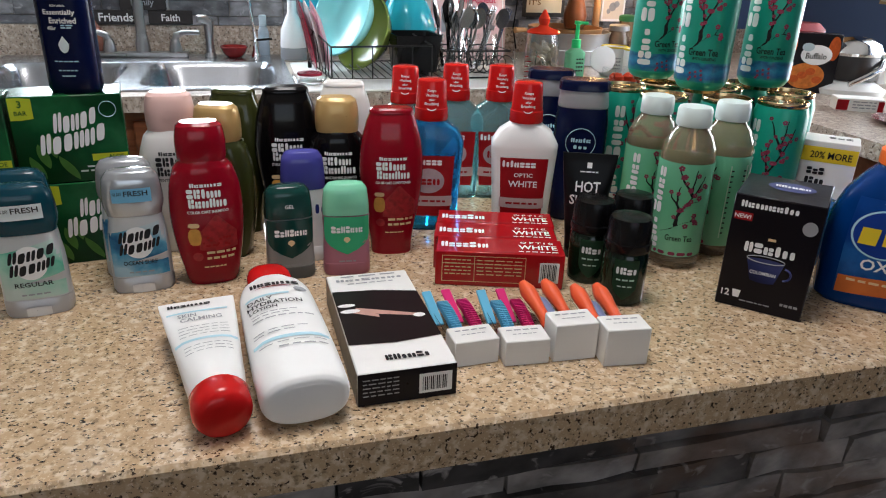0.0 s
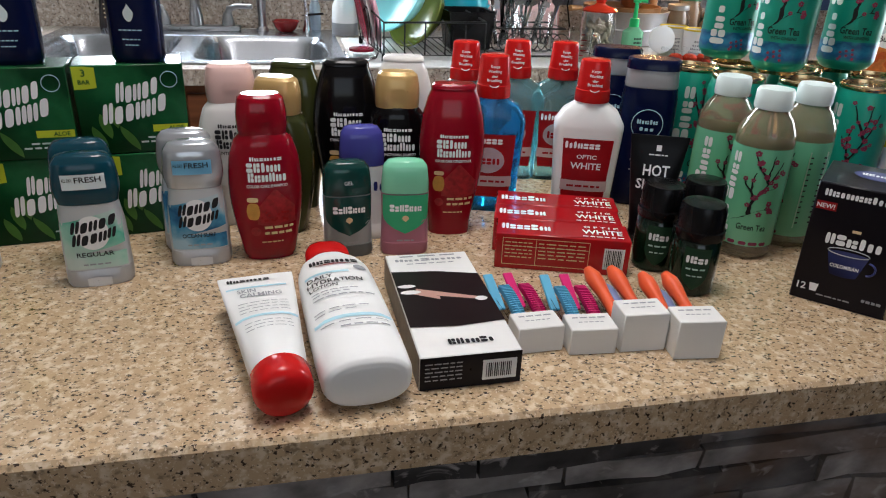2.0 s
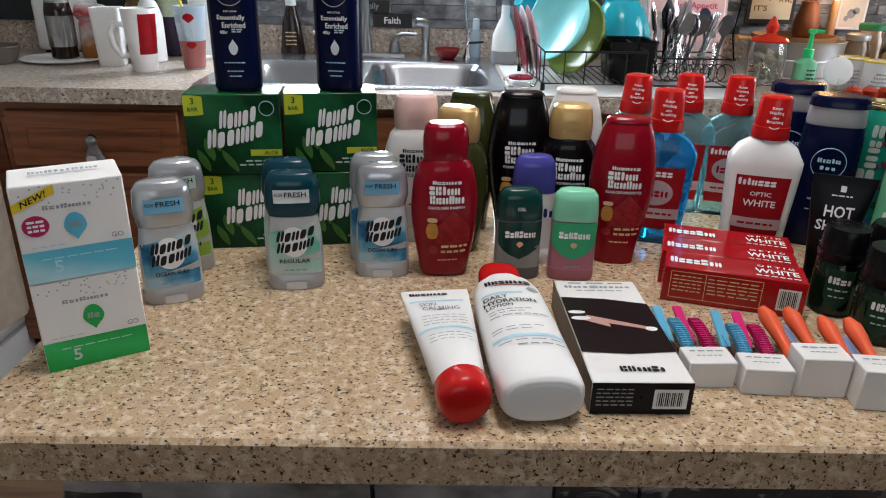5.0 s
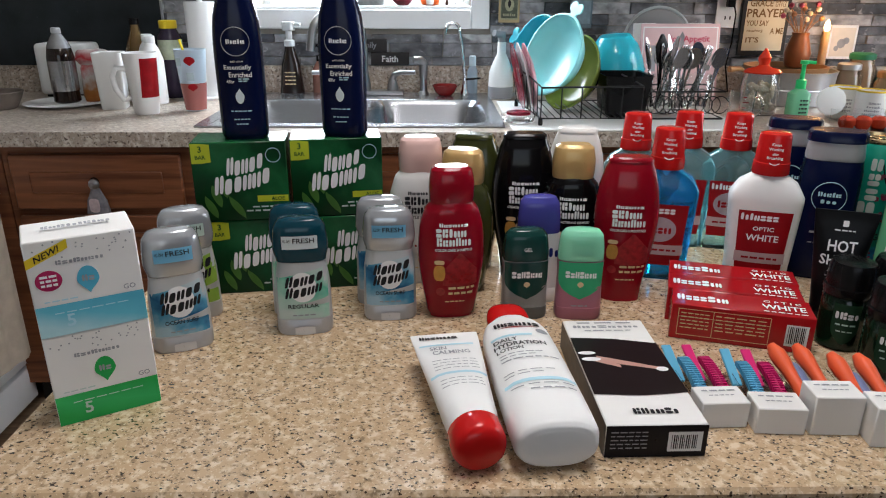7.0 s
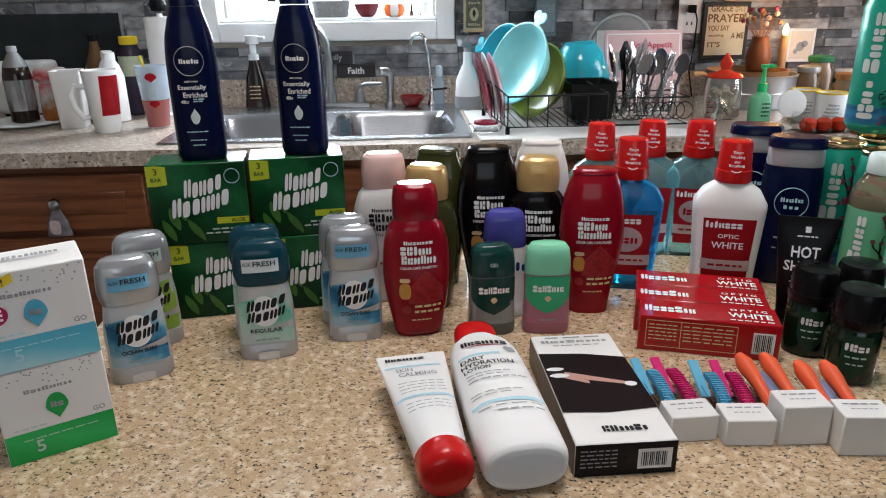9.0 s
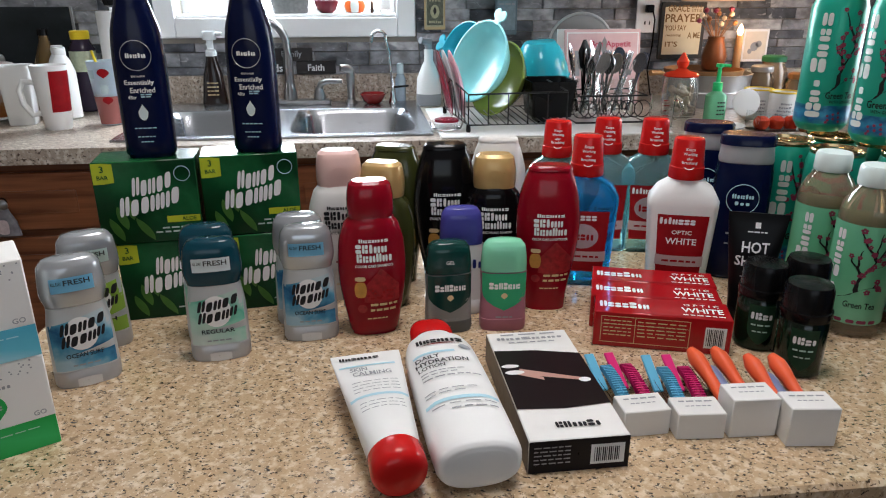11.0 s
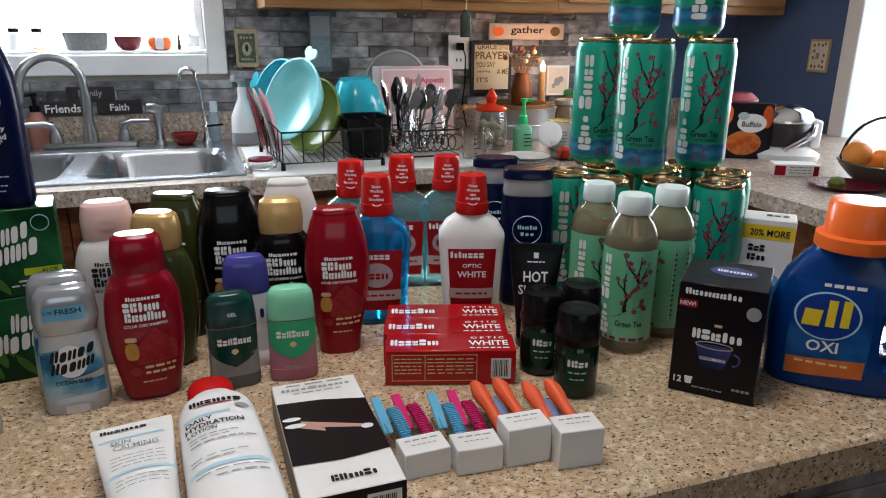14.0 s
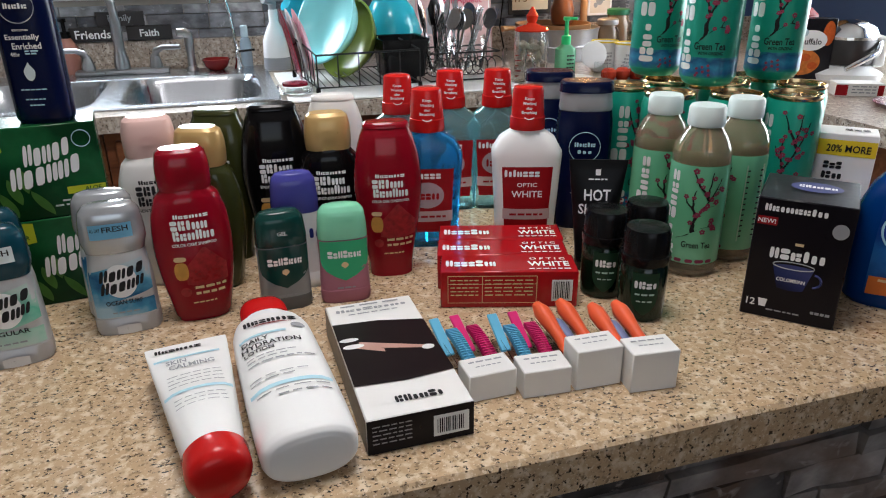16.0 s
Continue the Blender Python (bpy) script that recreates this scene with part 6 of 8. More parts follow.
for s, x, z, hh, ww in (("GRACE", -0.022, 0.187, 0.024, 0.085), ("ISN'T A", 0.05, 0.193, 0.010, 0.04), ("LITTLE", 0.05, 0.180, 0.010, 0.04), ("PRAYER", 0.0, 0.152, 0.030, 0.145), ("YOU SAY", -0.028, 0.116, 0.020, 0.085), ("A ME", 0.048, 0.088, 0.022, 0.05), ("receiving", -0.035, 0.088, 0.012, 0.06), ("IT'S", -0.04, 0.056, 0.02, 0.05)):
    part("writing", text(flat_y(-0.0108), s, x, z, hh, ww), BRN, t)
t, w, h = plaque("gather_sign", 1.184, 1.522, 1.288, 1.352, mat("pale_pine", (0.55, 0.42, 0.33), 0.5, vary=0.2, scale=30), mat("blush_board_face", (0.64, 0.50, 0.42), 0.5, vary=0.12, scale=30), "long pale wooden sign with the word gather", 2.74)
part("writing", text(flat_y(-0.0108), "gather", 0.0, 0.035, 0.036, 0.15), INKK, t)
part("pumpkin_print", decal(flat_y(-0.0108), -0.155, -0.105, 0.014, 0.05, 6, 6, 0.0004, disc), ORANGE, t)
part("wreath_print", decal(flat_y(-0.0108), 0.105, 0.15, 0.014, 0.052, 6, 6, 0.0004, disc), BRN, t)
t, w, h = plaque("floral_card", 1.455, 1.562, 1.06, 1.185, TRIM, mat("ivory_card", (0.66, 0.60, 0.52), 0.6, vary=0.12, scale=30), "small ivory card with a dark flower print", 2.744)
part("print", join(*[decal(flat_y(-0.0108), *q, 4, 4, 0.0004, disc) for q in ((-0.02, 0.012, 0.04, 0.075), (0.0, 0.026, 0.055, 0.08), (-0.03, -0.012, 0.03, 0.05))]), INKG, t)
t = thing("hanging_ornament", pose(0.962, 2.415, 1.30), "small dark green bottle hung from the wall cabinet", "ornament")
part("bottle", loft([(0.0, 0.017, 0.012, 4), (0.003, 0.019, 0.014, 4), (0.07, 0.019, 0.014, 4), (0.084, 0.010, 0.009, 2.4), (0.092, 0.009, 0.008, 2)], 20), mat("mossy_green_glass", (0.05, 0.065, 0.045), 0.25, vary=0.3, coat=0.3), t)
part("cord", tube([(0, 0, 0.09), (0.002, 0, 0.13), (0.003, 0.004, 0.19)], 0.0022, 6), INKTAN, t, "twisted cord")
part("hook", tube([(0.003, 0.004, 0.188), (0.003, 0.016, 0.196)], 0.003, 6), NICKEL, t, "metal hook")
t = thing("power_outlet", pose(1.058, 2.744, 1.173), "white double power outlet with a black plug", "outlet")
part("plate", box(-0.045, 0.045, -0.006, 0, 0, 0.132, 0.002), WHITE, t)
part("sockets", join(*[decal(flat_y(-0.006), a, a + 0.005, 0.03 + b, 0.042 + b, 1, 1, 0.0006) for a in (-0.012, 0.006) for b in (0.0, 0.0)]), INKK, t)
part("plug", box(-0.014, 0.014, -0.032, -0.0065, 0.075, 0.103, 0.003), BLACK, t, "black plug")
part("cord", tube([(0.008, -0.03, 0.085), (0.016, -0.038, 0.05), (0.018, -0.03, -0.05), (0.012, -0.02, -0.14), (0.03, -0.03, -0.235)], 0.003, 8), BLACK, t, "black cord")
t, w, h = plaque("switch_plate", -0.05, 0.05, 0.0, 0.13, TANW, mat("ivory_print", (0.62, 0.60, 0.52), 0.5, vary=0.3, scale=120), "tan patterned light switch plate on blue wall", 0.0)
t.matrix_basis = pose(2.449, 2.28, 1.17, 0, 0, -90)
part("print", join(*[decal(flat_y(-0.0108), a, a + 0.012, b, b + 0.014, 3, 3, 0.0004, disc) for a, b in ((-0.032, 0.016), (-0.014, 0.014), (0.006, 0.018), (0.022, 0.014), (-0.03, 0.098), (-0.01, 0.102), (0.01, 0.098), (0.024, 0.104), (-0.03, 0.05), (0.022, 0.06), (-0.028, 0.076), (0.02, 0.036))]), mat("brown_scroll_print", (0.20, 0.15, 0.09), 0.6, vary=0.4, scale=90), t)
part("toggle", box(-0.005, 0.005, -0.02, -0.0107, 0.052, 0.076, 0.001), INKG, t)

# ---- dish rack corner ----
slab_mat = mat("white_drain_mat", (0.72, 0.71, 0.69), 0.4, vary=0.05, scale=8)
solid("drain_mat", box(0.175, 0.86, 1.965, 2.50, T, T + 0.006, 0.003), slab_mat, "white plastic drain mat beside the sink", "mat")
rk = thing("dish_rack", pose(0, 0, T + 0.006), "black wire dish rack with dishes standing in it", "dish rack")
x0, x1, y0, y1 = 0.262, 0.555, 2.03, 2.38
top = [(x0 - 0.045, y1 + 0.03, 0.135), (x0 - 0.02, y0 + 0.12, 0.125), (x0, y0, 0.108), (x1, y0, 0.112), (x1, y1, 0.12)]
part("rail", tube(top, 0.0028, 8), BLACKWIRE, rk)
part("rail", tube([(x0, y0, 0.02), (x1, y0, 0.02), (x1, y1, 0.02), (x0 - 0.03, y1, 0.02)], 0.0026, 8, True), BLACKWIRE, rk)
for k in range(14):
    xx = x0 + (x1 - x0) * k / 13
    part("floor_wire", tube([(xx, y0, 0.02), (xx, y1, 0.02)], 0.0016, 6), BLACKWIRE, rk)
for k in range(6):
    xx = x0 + (x1 - x0) * k / 5
    part("upright", tube([(xx, y0, 0.0 if k in (0, 5) else 0.02), (xx, y0, 0.109)], 0.0020, 6), BLACKWIRE, rk)
for k in range(9):
    u = k / 8
    part("side_wire", tube([(x0 - 0.03 * u, y0 + (y1 - y0) * u, 0.02), (x0 - 0.045 * u, y0 + (y1 - y0 + 0.03) * u, 0.108 + 0.027 * u)], 0.0016, 6), BLACKWIRE, rk)
for p in ((x0, y0), (x1, y0), (x1, y1), (x0 - 0.03, y1)):
    part("foot", moved(lathe([(0.006, 0), (0.007, 0.004), (0.006, 0.022)], 10), pose(p[0], p[1], 0)), BLACK, rk, "black rubber foot")


def facing(x, y, z, nx, ny, nz):
    """The pose whose z axis points along (nx, ny, nz)."""
    return Matrix.Translation((x, y, z)) @ Vector((nx, ny, nz)).to_track_quat("Z", "Y").to_matrix().to_4x4()


TQ = mat("turquoise_bowl", (0.02, 0.42, 0.54), 0.22, vary=0.06, bump=0.0, coat=0.4)
GRN = mat("olive_green_bowl", (0.20, 0.25, 0.05), 0.22, vary=0.06, bump=0.0, coat=0.4)
# paler turquoise: window light on the big bowl painted into its colour
TQ_LIT = mat("turquoise_bowl_lit", (0.30, 0.74, 0.76), 0.22, vary=0.08, scale=12, bump=0.0, coat=0.4)


def tab(parent, r, h, ang, material):
    """A lobed lifting tab on a bowl's rim."""
    lobes = [lathe([(0.001, -0.003), (0.016, -0.003), (0.0175, 0.0), (0.016, 0.003), (0.001, 0.003)], 18, cap=False) for _ in range(3)]
    bm = join(*[moved(q, pose(dx, dy, 0)) for q, (dx, dy) in zip(lobes, ((0.0, 0.0), (0.014, 0.014), (0.014, -0.014)))])
    part("tab", moved(bm, pose(0, 0, h) @ pose(0, 0, 0, 0, 0, ang) @ pose(r + 0.012, 0, 0)), material, parent, "lobed lifting tab")


tab(bowl_thing("turquoise_mixing_bowl", facing(0.372, 2.302, 1.095, -0.80, -0.44, 0.34), 0.130, 0.058, TQ_LIT, "large turquoise mixing bowl in the rack, coloured as window-lit", group="bowls in the dish rack", foot=0.62), 0.130, 0.058, 72, TQ_LIT)
bowl_thing("green_mixing_bowl", facing(0.436, 2.315, 1.040, -0.80, -0.44, 0.34), 0.120, 0.055, GRN, "olive green mixing bowl tilted in the rack", group="bowls in the dish rack", foot=0.62)
tab(bowl_thing("turquoise_mixing_bowl", facing(0.350, 2.535, 1.095, -0.80, -0.44, 0.34), 0.118, 0.058, TQ, "turquoise mixing bowl behind the others", group="bowls in the dish rack", foot=0.62), 0.118, 0.058, 165, TQ)
bowl_thing("turquoise_mixing_bowl", facing(0.553, 2.40, 1.168, 0.12, 0.1, -1), 0.096, 0.118, TQ, "turquoise bowl upside down on the rack", group="bowls in the dish rack")
for k, (c, nm) in enumerate(((mat("maroon_plate", (0.20, 0.015, 0.03), 0.25, coat=0.4), "maroon"), (WHITE, "white"), (mat("pink_plate", (0.6, 0.25, 0.3), 0.3), "pink"))):
    t = thing("plate", facing(0.228 + 0.018 * k, 2.24 - 0.01 * k, T + 0.125, -0.95, 0.0, -0.22), f"{nm} plate standing in the dish rack", "plate", "plates in the dish rack")
    part("dish", lathe([(0.001, 0), (0.06, 0.0), (0.075, 0.004), (0.105, 0.012), (0.106, 0.015), (0.074, 0.008), (0.06, 0.004), (0.001, 0.004)], 36, cap=False), c, t)
t = thing("black_bin", pose(0.540, 2.20, T + 0.006), "black plastic cutlery bin hanging on the rack", "bin")
part("bin", loft([(0.02, 0.062, 0.07, 10), (0.125, 0.072, 0.085, 10), (0.13, 0.075, 0.088, 10), (0.128, 0.068, 0.08, 10), (0.03, 0.058, 0.065, 10)], 36, cap=True), BLACK, t)
part("foot", box(-0.04, 0.04, -0.04, 0.04, 0.0, 0.02), BLACK, t)
t = thing("spray_bottle", pose(0.198, 2.60, T), "white spray bottle with grey base behind the rack", "bottle")
part("body", lathe([(0.04, 0), (0.045, 0.004), (0.045, 0.05), (0.042, 0.10), (0.026, 0.14), (0.016, 0.16), (0.015, 0.20)], 24), WHITE, t)
part("base_band", lathe([(0.0455, 0.004), (0.0455, 0.045)], 24, cap=False), INKG, t)
part("trigger_head", tube([(0, 0, 0.19), (0, 0, 0.225), (-0.03, -0.02, 0.232)], [0.015, 0.016, 0.012], 10), INKG, t, "grey trigger head")
t = thing("glass_jar_lid", pose(0.205, 2.09, T + 0.006), "clear glass dish with a dark red lid", "dish")
part("dish", lathe([(0.03, 0), (0.045, 0.003), (0.052, 0.022), (0.050, 0.022), (0.043, 0.006), (0.001, 0.004)], 28, cap=False), GLASS, t)
part("lid", lathe([(0.036, 0.023), (0.036, 0.03), (0.01, 0.033)], 28), mat("maroon_plate", (0.2, 0.015, 0.03)), t)

# clear lid, cutting boards
t = thing("pot_lid", facing(0.762, 2.625, 1.135, -0.45, -1, 0.20), "clear plastic lid leaning behind the boards", "lid")
part("rim", tube(arc(0, 0, 0, 0.115, 0, 360, 40, "xy")[:-1], 0.006, 8, True), mat("frosted_grey_plastic", (0.5, 0.52, 0.53), 0.3), t)
part("dome", lathe([(0.114, 0), (0.095, 0.018), (0.05, 0.03), (0.002, 0.034)], 36, cap=False), mat("smoky_clear_plastic", (0.55, 0.56, 0.57), 0.15, trans=0.6, bump=0.0), t)
PINKB = mat("pale_pink_board", (0.66, 0.44, 0.44), 0.4, vary=0.12, scale=16)
for k in range(2):
    t = thing("cutting_board", pose(0.832 - 0.02 * k, 2.545 + 0.028 * k, T + 0.003, -9, 0, 0), "pale pink printed cutting board leaning on the wall" if k == 0 else "white cutting board behind the pink one", "cutting board", "cutting boards")
    part("board", box(-0.142, 0.142, -0.005, 0.005, 0, 0.265, 0.004, 2), PINKB if k == 0 else WHITE, t)
    if k == 0:
        part("border", join(decal(flat_y(-0.005), -0.134, 0.134, 0.250, 0.254, 1, 1, 0.0005), decal(flat_y(-0.005), -0.134, -0.130, 0.01, 0.25, 1, 1, 0.0005), decal(flat_y(-0.005), 0.130, 0.134, 0.01, 0.25, 1, 1, 0.0005)), WHITE, t)
        part("writing", text(flat_y(-0.005), "Bon Appetit", 0.03, 0.21, 0.028, 0.15), mat("rose_ink", (0.5, 0.05, 0.1), 0.5), t)
        part("slot", decal(flat_y(-0.005), -0.105, -0.085, 0.10, 0.19, 4, 6, 0.0006), INKG, t)

# cutlery in jars inside a black wire caddy
cad = thing("wire_caddy", pose(0.722, 2.20, T + 0.006), "black scrolled wire caddy holding jars", "caddy")
for z in (0.004, 0.085):
    part("rail", tube([(-0.11, -0.08, z), (0.11, -0.08, z), (0.11, 0.08, z), (-0.11, 0.08, z)], 0.003, 6, True), BLACKWIRE, cad)
for k in range(9):
    for yy in (-0.08, 0.08):
        part("scroll", tube([(px, yy, pz) for px, _, pz in arc(-0.098 + 0.0245 * k, 0, 0.045, 0.026, 0, 360, 14)[:-1]], 0.0018, 5, True), BLACKWIRE, cad)
rnd = random.Random(5)
for k, (xx, yy) in enumerate(((-0.055, 0.0), (0.055, 0.0))):
    t = thing("cutlery_jar", pose(0.722 + xx, 2.20 + yy, T + 0.0145), "clear glass jar full of cutlery", "jar", "cutlery jars")
    part("jar", lathe([(0.036, 0), (0.042, 0.004), (0.042, 0.095), (0.036, 0.11), (0.036, 0.12), (0.034, 0.12), (0.034, 0.11), (0.040, 0.094), (0.040, 0.006), (0.001, 0.004)], 28, cap=False), GLASS, t)
for k in range(26):
    xx, yy = 0.722 + rnd.uniform(-0.085, 0.085), 2.20 + rnd.uniform(-0.03, 0.03)
    kind_ = ("fork", "spoon", "spoon", "knife", "fork")[k % 5]
    t = thing(kind_, pose(xx, yy, T + 0.03, rnd.uniform(-12, 10), rnd.uniform(-22, 22), rnd.uniform(-50, 50)), f"stainless steel {kind_} standing in a jar", kind_, "standing cutlery")
    L = rnd.uniform(0.17, 0.2)
    part("handle", box(-0.004, 0.004, -0.001, 0.001, 0, L - 0.05, 0.0008), CUTLERY, t)
    if kind_ == "spoon":
        part("bowl", moved(loft([(-0.003, 0.008, 0.012, 2), (0.0, 0.022, 0.032, 2), (0.003, 0.021, 0.031, 2)], 16), pose(0, 0, L - 0.026) @ pose(0, 0, 0, 90)), CUTLERY, t)
    elif kind_ == "fork":
        part("head", box(-0.011, 0.011, -0.001, 0.001, L - 0.05, L - 0.035, 0.0008), CUTLERY, t)
        for j in range(4):
            part("tine", box(-0.011 + 0.0063 * j, -0.008 + 0.0063 * j, -0.001, 0.001, L - 0.035, L), CUTLERY, t)
    else:
        part("blade", loft([(L - 0.05, 0.007, 0.001, 3), (L, 0.010, 0.0008, 3), (L + 0.03, 0.004, 0.0005, 3)], 12), CUTLERY, t)
t = thing("black_spatula", pose(0.66, 2.21, T + 0.03, 4, -6, 20), "black plastic spatula standing in the jar", "spatula")
part("handle", box(-0.005, 0.005, -0.003, 0.003, 0, 0.14, 0.001), BLACK, t)
part("blade", loft([(0.14, 0.014, 0.0025, 4), (0.19, 0.024, 0.002, 4), (0.225, 0.006, 0.0015, 3)], 16), BLACK, t)

# jars and soaps right of the rack
t = thing("measuring_cup", pose(0.862, 2.07, T), "clear glass measuring cup with red marks", "cup")
part("glass", lathe([(0.03, 0), (0.034, 0.003), (0.038, 0.10), (0.0365, 0.10), (0.032, 0.008), (0.001, 0.006)], 28, cap=False), GLASS, t)
part("marks", join(*[decal(round_y(0.0375), -0.012, 0.006 if j % 2 else -0.002, 0.025 + 0.015 * j, 0.028 + 0.015 * j, 3, 1, 0.0008) for j in range(5)]), INKRED, t)
part("handle", tube(arc(0.036, 0, 0.055, 0.03, -80, 80, 10), 0.005, 8), GLASS, t)
t = thing("red_lidded_jar", pose(1.005, 2.27, T), "glass jar of shells with a red rooster lid", "jar")
part("glass", lathe([(0.05, 0), (0.056, 0.004), (0.058, 0.09), (0.052, 0.12), (0.05, 0.13), (0.048, 0.13), (0.05, 0.118), (0.055, 0.09), (0.053, 0.007), (0.001, 0.006)], 32, cap=False), GLASS, t)
rnd = random.Random(9)
SHELL = mat("pale_shells", (0.52, 0.45, 0.36), 0.5, vary=0.3, scale=60)
for k in range(60):
    a, rr = rnd.uniform(0, 6.3), 0.042 * math.sqrt(rnd.random())
    part("shell", moved(loft([(-0.016, 0.004, 0.003, 2), (-0.006, 0.009, 0.007, 2), (0.006, 0.009, 0.007, 2), (0.016, 0.004, 0.003, 2)], 8), pose(rr * math.cos(a), rr * math.sin(a), 0.018 + 0.075 * rnd.random(), rnd.uniform(0, 180), rnd.uniform(0, 180), 0)), SHELL, t)
REDG = mat("glossy_red_ceramic", (0.58, 0.03, 0.012), 0.15, coat=0.5, bump=0.0)
part("lid", lathe([(0.056, 0.13), (0.058, 0.134), (0.05, 0.143), (0.022, 0.15), (0.014, 0.156), (0.019, 0.168), (0.02, 0.178), (0.012, 0.19), (0.009, 0.196), (0.003, 0.206)], 28), REDG, t, "glossy red lid with tall knob")
t = thing("hand_soap", pose(1.062, 2.13, T), "pale green hand soap bottle with green pump", "bottle")
LGREEN = mat("clear_green_soap", (0.22, 0.62, 0.36), 0.12, trans=0.4, bump=0.0)
part("body", loft([(0.0, 0.028, 0.02, 4), (0.004, 0.031, 0.022, 4), (0.085, 0.031, 0.022, 4), (0.10, 0.014, 0.013, 2.2)], 28), LGREEN, t)
part("pump", join(lathe([(0.015, 0.1), (0.015, 0.125), (0.007, 0.127), (0.006, 0.17), (0.012, 0.172), (0.012, 0.182)], 18), tube([(0, 0, 0.178), (0.03, -0.01, 0.176)], 0.005, 8)), mat("green_pump_plastic", (0.03, 0.5, 0.16), 0.3), t, "green pump")
part("small_print", join(*[bars(front_y([(0.004, 0.031, 0.022, 4), (0.085, 0.031, 0.022, 4)]), -0.005, 0.02, 0.03 + 0.012 * j, 0.005, 3, j, 0.0006) for j in range(4)]), INKK, t)
# a loose round white lid on its edge, filed under saucer
t = thing("white_saucer", facing(1.155, 2.12, T + 0.064, -0.15, -1, 0.15), "round white lid standing on edge", "saucer")
part("disc", lathe([(0.001, 0), (0.038, 0.0), (0.042, 0.004), (0.042, 0.01), (0.036, 0.012), (0.001, 0.012)], 32, cap=False), WHITE, t)
for k, (x, y) in enumerate(((1.235, 2.19), (1.275, 2.11))):
    t = thing("coffee_mug", pose(x, y, T, 0, 0, -20), "white mug with dark print and yellow rim", "mug", "coffee mugs")
    part("cup", lathe([(0.036, 0), (0.042, 0.004), (0.043, 0.095), (0.040, 0.095), (0.038, 0.01), (0.001, 0.008)], 28, cap=False), WHITE, t)
    part("handle", tube(arc(0.042, 0, 0.05, 0.026, -85, 85, 10), 0.006, 8), WHITE, t)
    part("rim", moved(tube(arc(0, 0, 0, 0.0425, 0, 360, 28, "xy")[:-1], 0.003, 6, True), pose(0, 0, 0.096)), YEL, t, "yellow rim")
    part("print", join(*[bars(round_y(0.0435), -0.026 + 0.004 * j, 0.018, 0.03 + 0.011 * j, 0.006, 5, j, 0.0006, True) for j in range(4)]), INKG, t)
t = thing("tomato_box", pose(1.19, 1.995, T), "clear plastic box with red tomatoes", "box")
part("tray", join(box(-0.075, 0.075, -0.04, 0.04, 0, 0.002), box(-0.075, -0.0735, -0.04, 0.04, 0.002, 0.055), box(0.0735, 0.075, -0.04, 0.04, 0.002, 0.055), box(-0.0735, 0.0735, -0.04, -0.0388, 0.002, 0.055), box(-0.0735, 0.0735, 0.0388, 0.04, 0.002, 0.055)), CLEARS, t, smooth=False)
for k in range(3):
    q = thing("tomato", pose(1.145 + 0.047 * k, 1.995, T + 0.0025), "ripe red tomato in a clear box", "tomato", "tomatoes")
    part("fruit", lathe([(0.004, 0.002), (0.016, 0.001), (0.023, 0.014), (0.0225, 0.028), (0.014, 0.037), (0.003, 0.035)], 20), mat("tomato_red", (0.55, 0.05, 0.02), 0.25, vary=0.2, scale=40, coat=0.3, bump=0.0), q)
t = thing("paper_plate_stack", pose(1.00, 2.0, T), "grey rimmed paper plates and sheets", "plates")
for k in range(3):
    part("plate", moved(lathe([(0.001, 0), (0.05, 0), (0.075, 0.008), (0.078, 0.008), (0.05, 0.002), (0.001, 0.002)], 32, cap=False), pose(0.01 * k, 0.008 * k, 0.004 * k)), WHITE if k != 1 else INKG, t)
t = thing("galvanised_riser", pose(1.22, 2.53, T), "galvanised metal tub used as a riser", "tub")
GALV = mat("galvanised_metal", (0.42, 0.43, 0.44), 0.42, 0.8, 0.25, 18, 0.05)
part("tub", lathe([(0.13, 0), (0.15, 0.004), (0.155, 0.10), (0.16, 0.115), (0.153, 0.115), (0.148, 0.1), (0.001, 0.098)], 40, cap=False), GALV, t)
part("band", lathe([(0.1515, 0.05), (0.1545, 0.054), (0.153, 0.058)], 40, cap=False), GALV, t)
part("handle", tube([(-0.155, -0.02, 0.105), (-0.20, -0.05, 0.12), (-0.24, -0.06, 0.12)], [0.005, 0.008, 0.011], 10), OAK, t, "wooden handle")
t = thing("wooden_tray", pose(1.20, 2.52, T + 0.099), "round wooden tray on the metal tub", "tray")
part("tray", lathe([(0.12, 0), (0.135, 0.003), (0.14, 0.03), (0.132, 0.03), (0.126, 0.01), (0.001, 0.01)], 40, cap=False), mat("brown_wood_tray", (0.24, 0.12, 0.05), 0.5, vary=0.25, scale=20), t)
t = thing("candle_lamp", pose(1.345, 2.56, T + 0.099), "electric candle with a glowing flame bulb", "lamp")
part("candle", lathe([(0.014, 0), (0.0145, 0.003), (0.013, 0.14), (0.010, 0.143)], 18), mat("tan_wax", (0.36, 0.22, 0.12), 0.5, vary=0.15), t)
part("bulb", lathe([(0.006, 0.143), (0.010, 0.152), (0.011, 0.160), (0.006, 0.174), (0.001, 0.182)], 16), mat("warm_bulb_glow", (1.0, 0.62, 0.28), 0.4, vary=0.0, bump=0.0, emit=14.0), t, "glowing flame shaped bulb")
bulb = lamp("candle_glow", "POINT", Matrix.Translation((1.345, 2.50, T + 0.30)), 2.4, (1.0, 0.55, 0.22))
bulb.data.shadow_soft_size = 0.03
t = thing("dried_flower_jug", pose(1.275, 2.60, T + 0.115), "brown jug with dried twigs and cotton bolls", "vase")
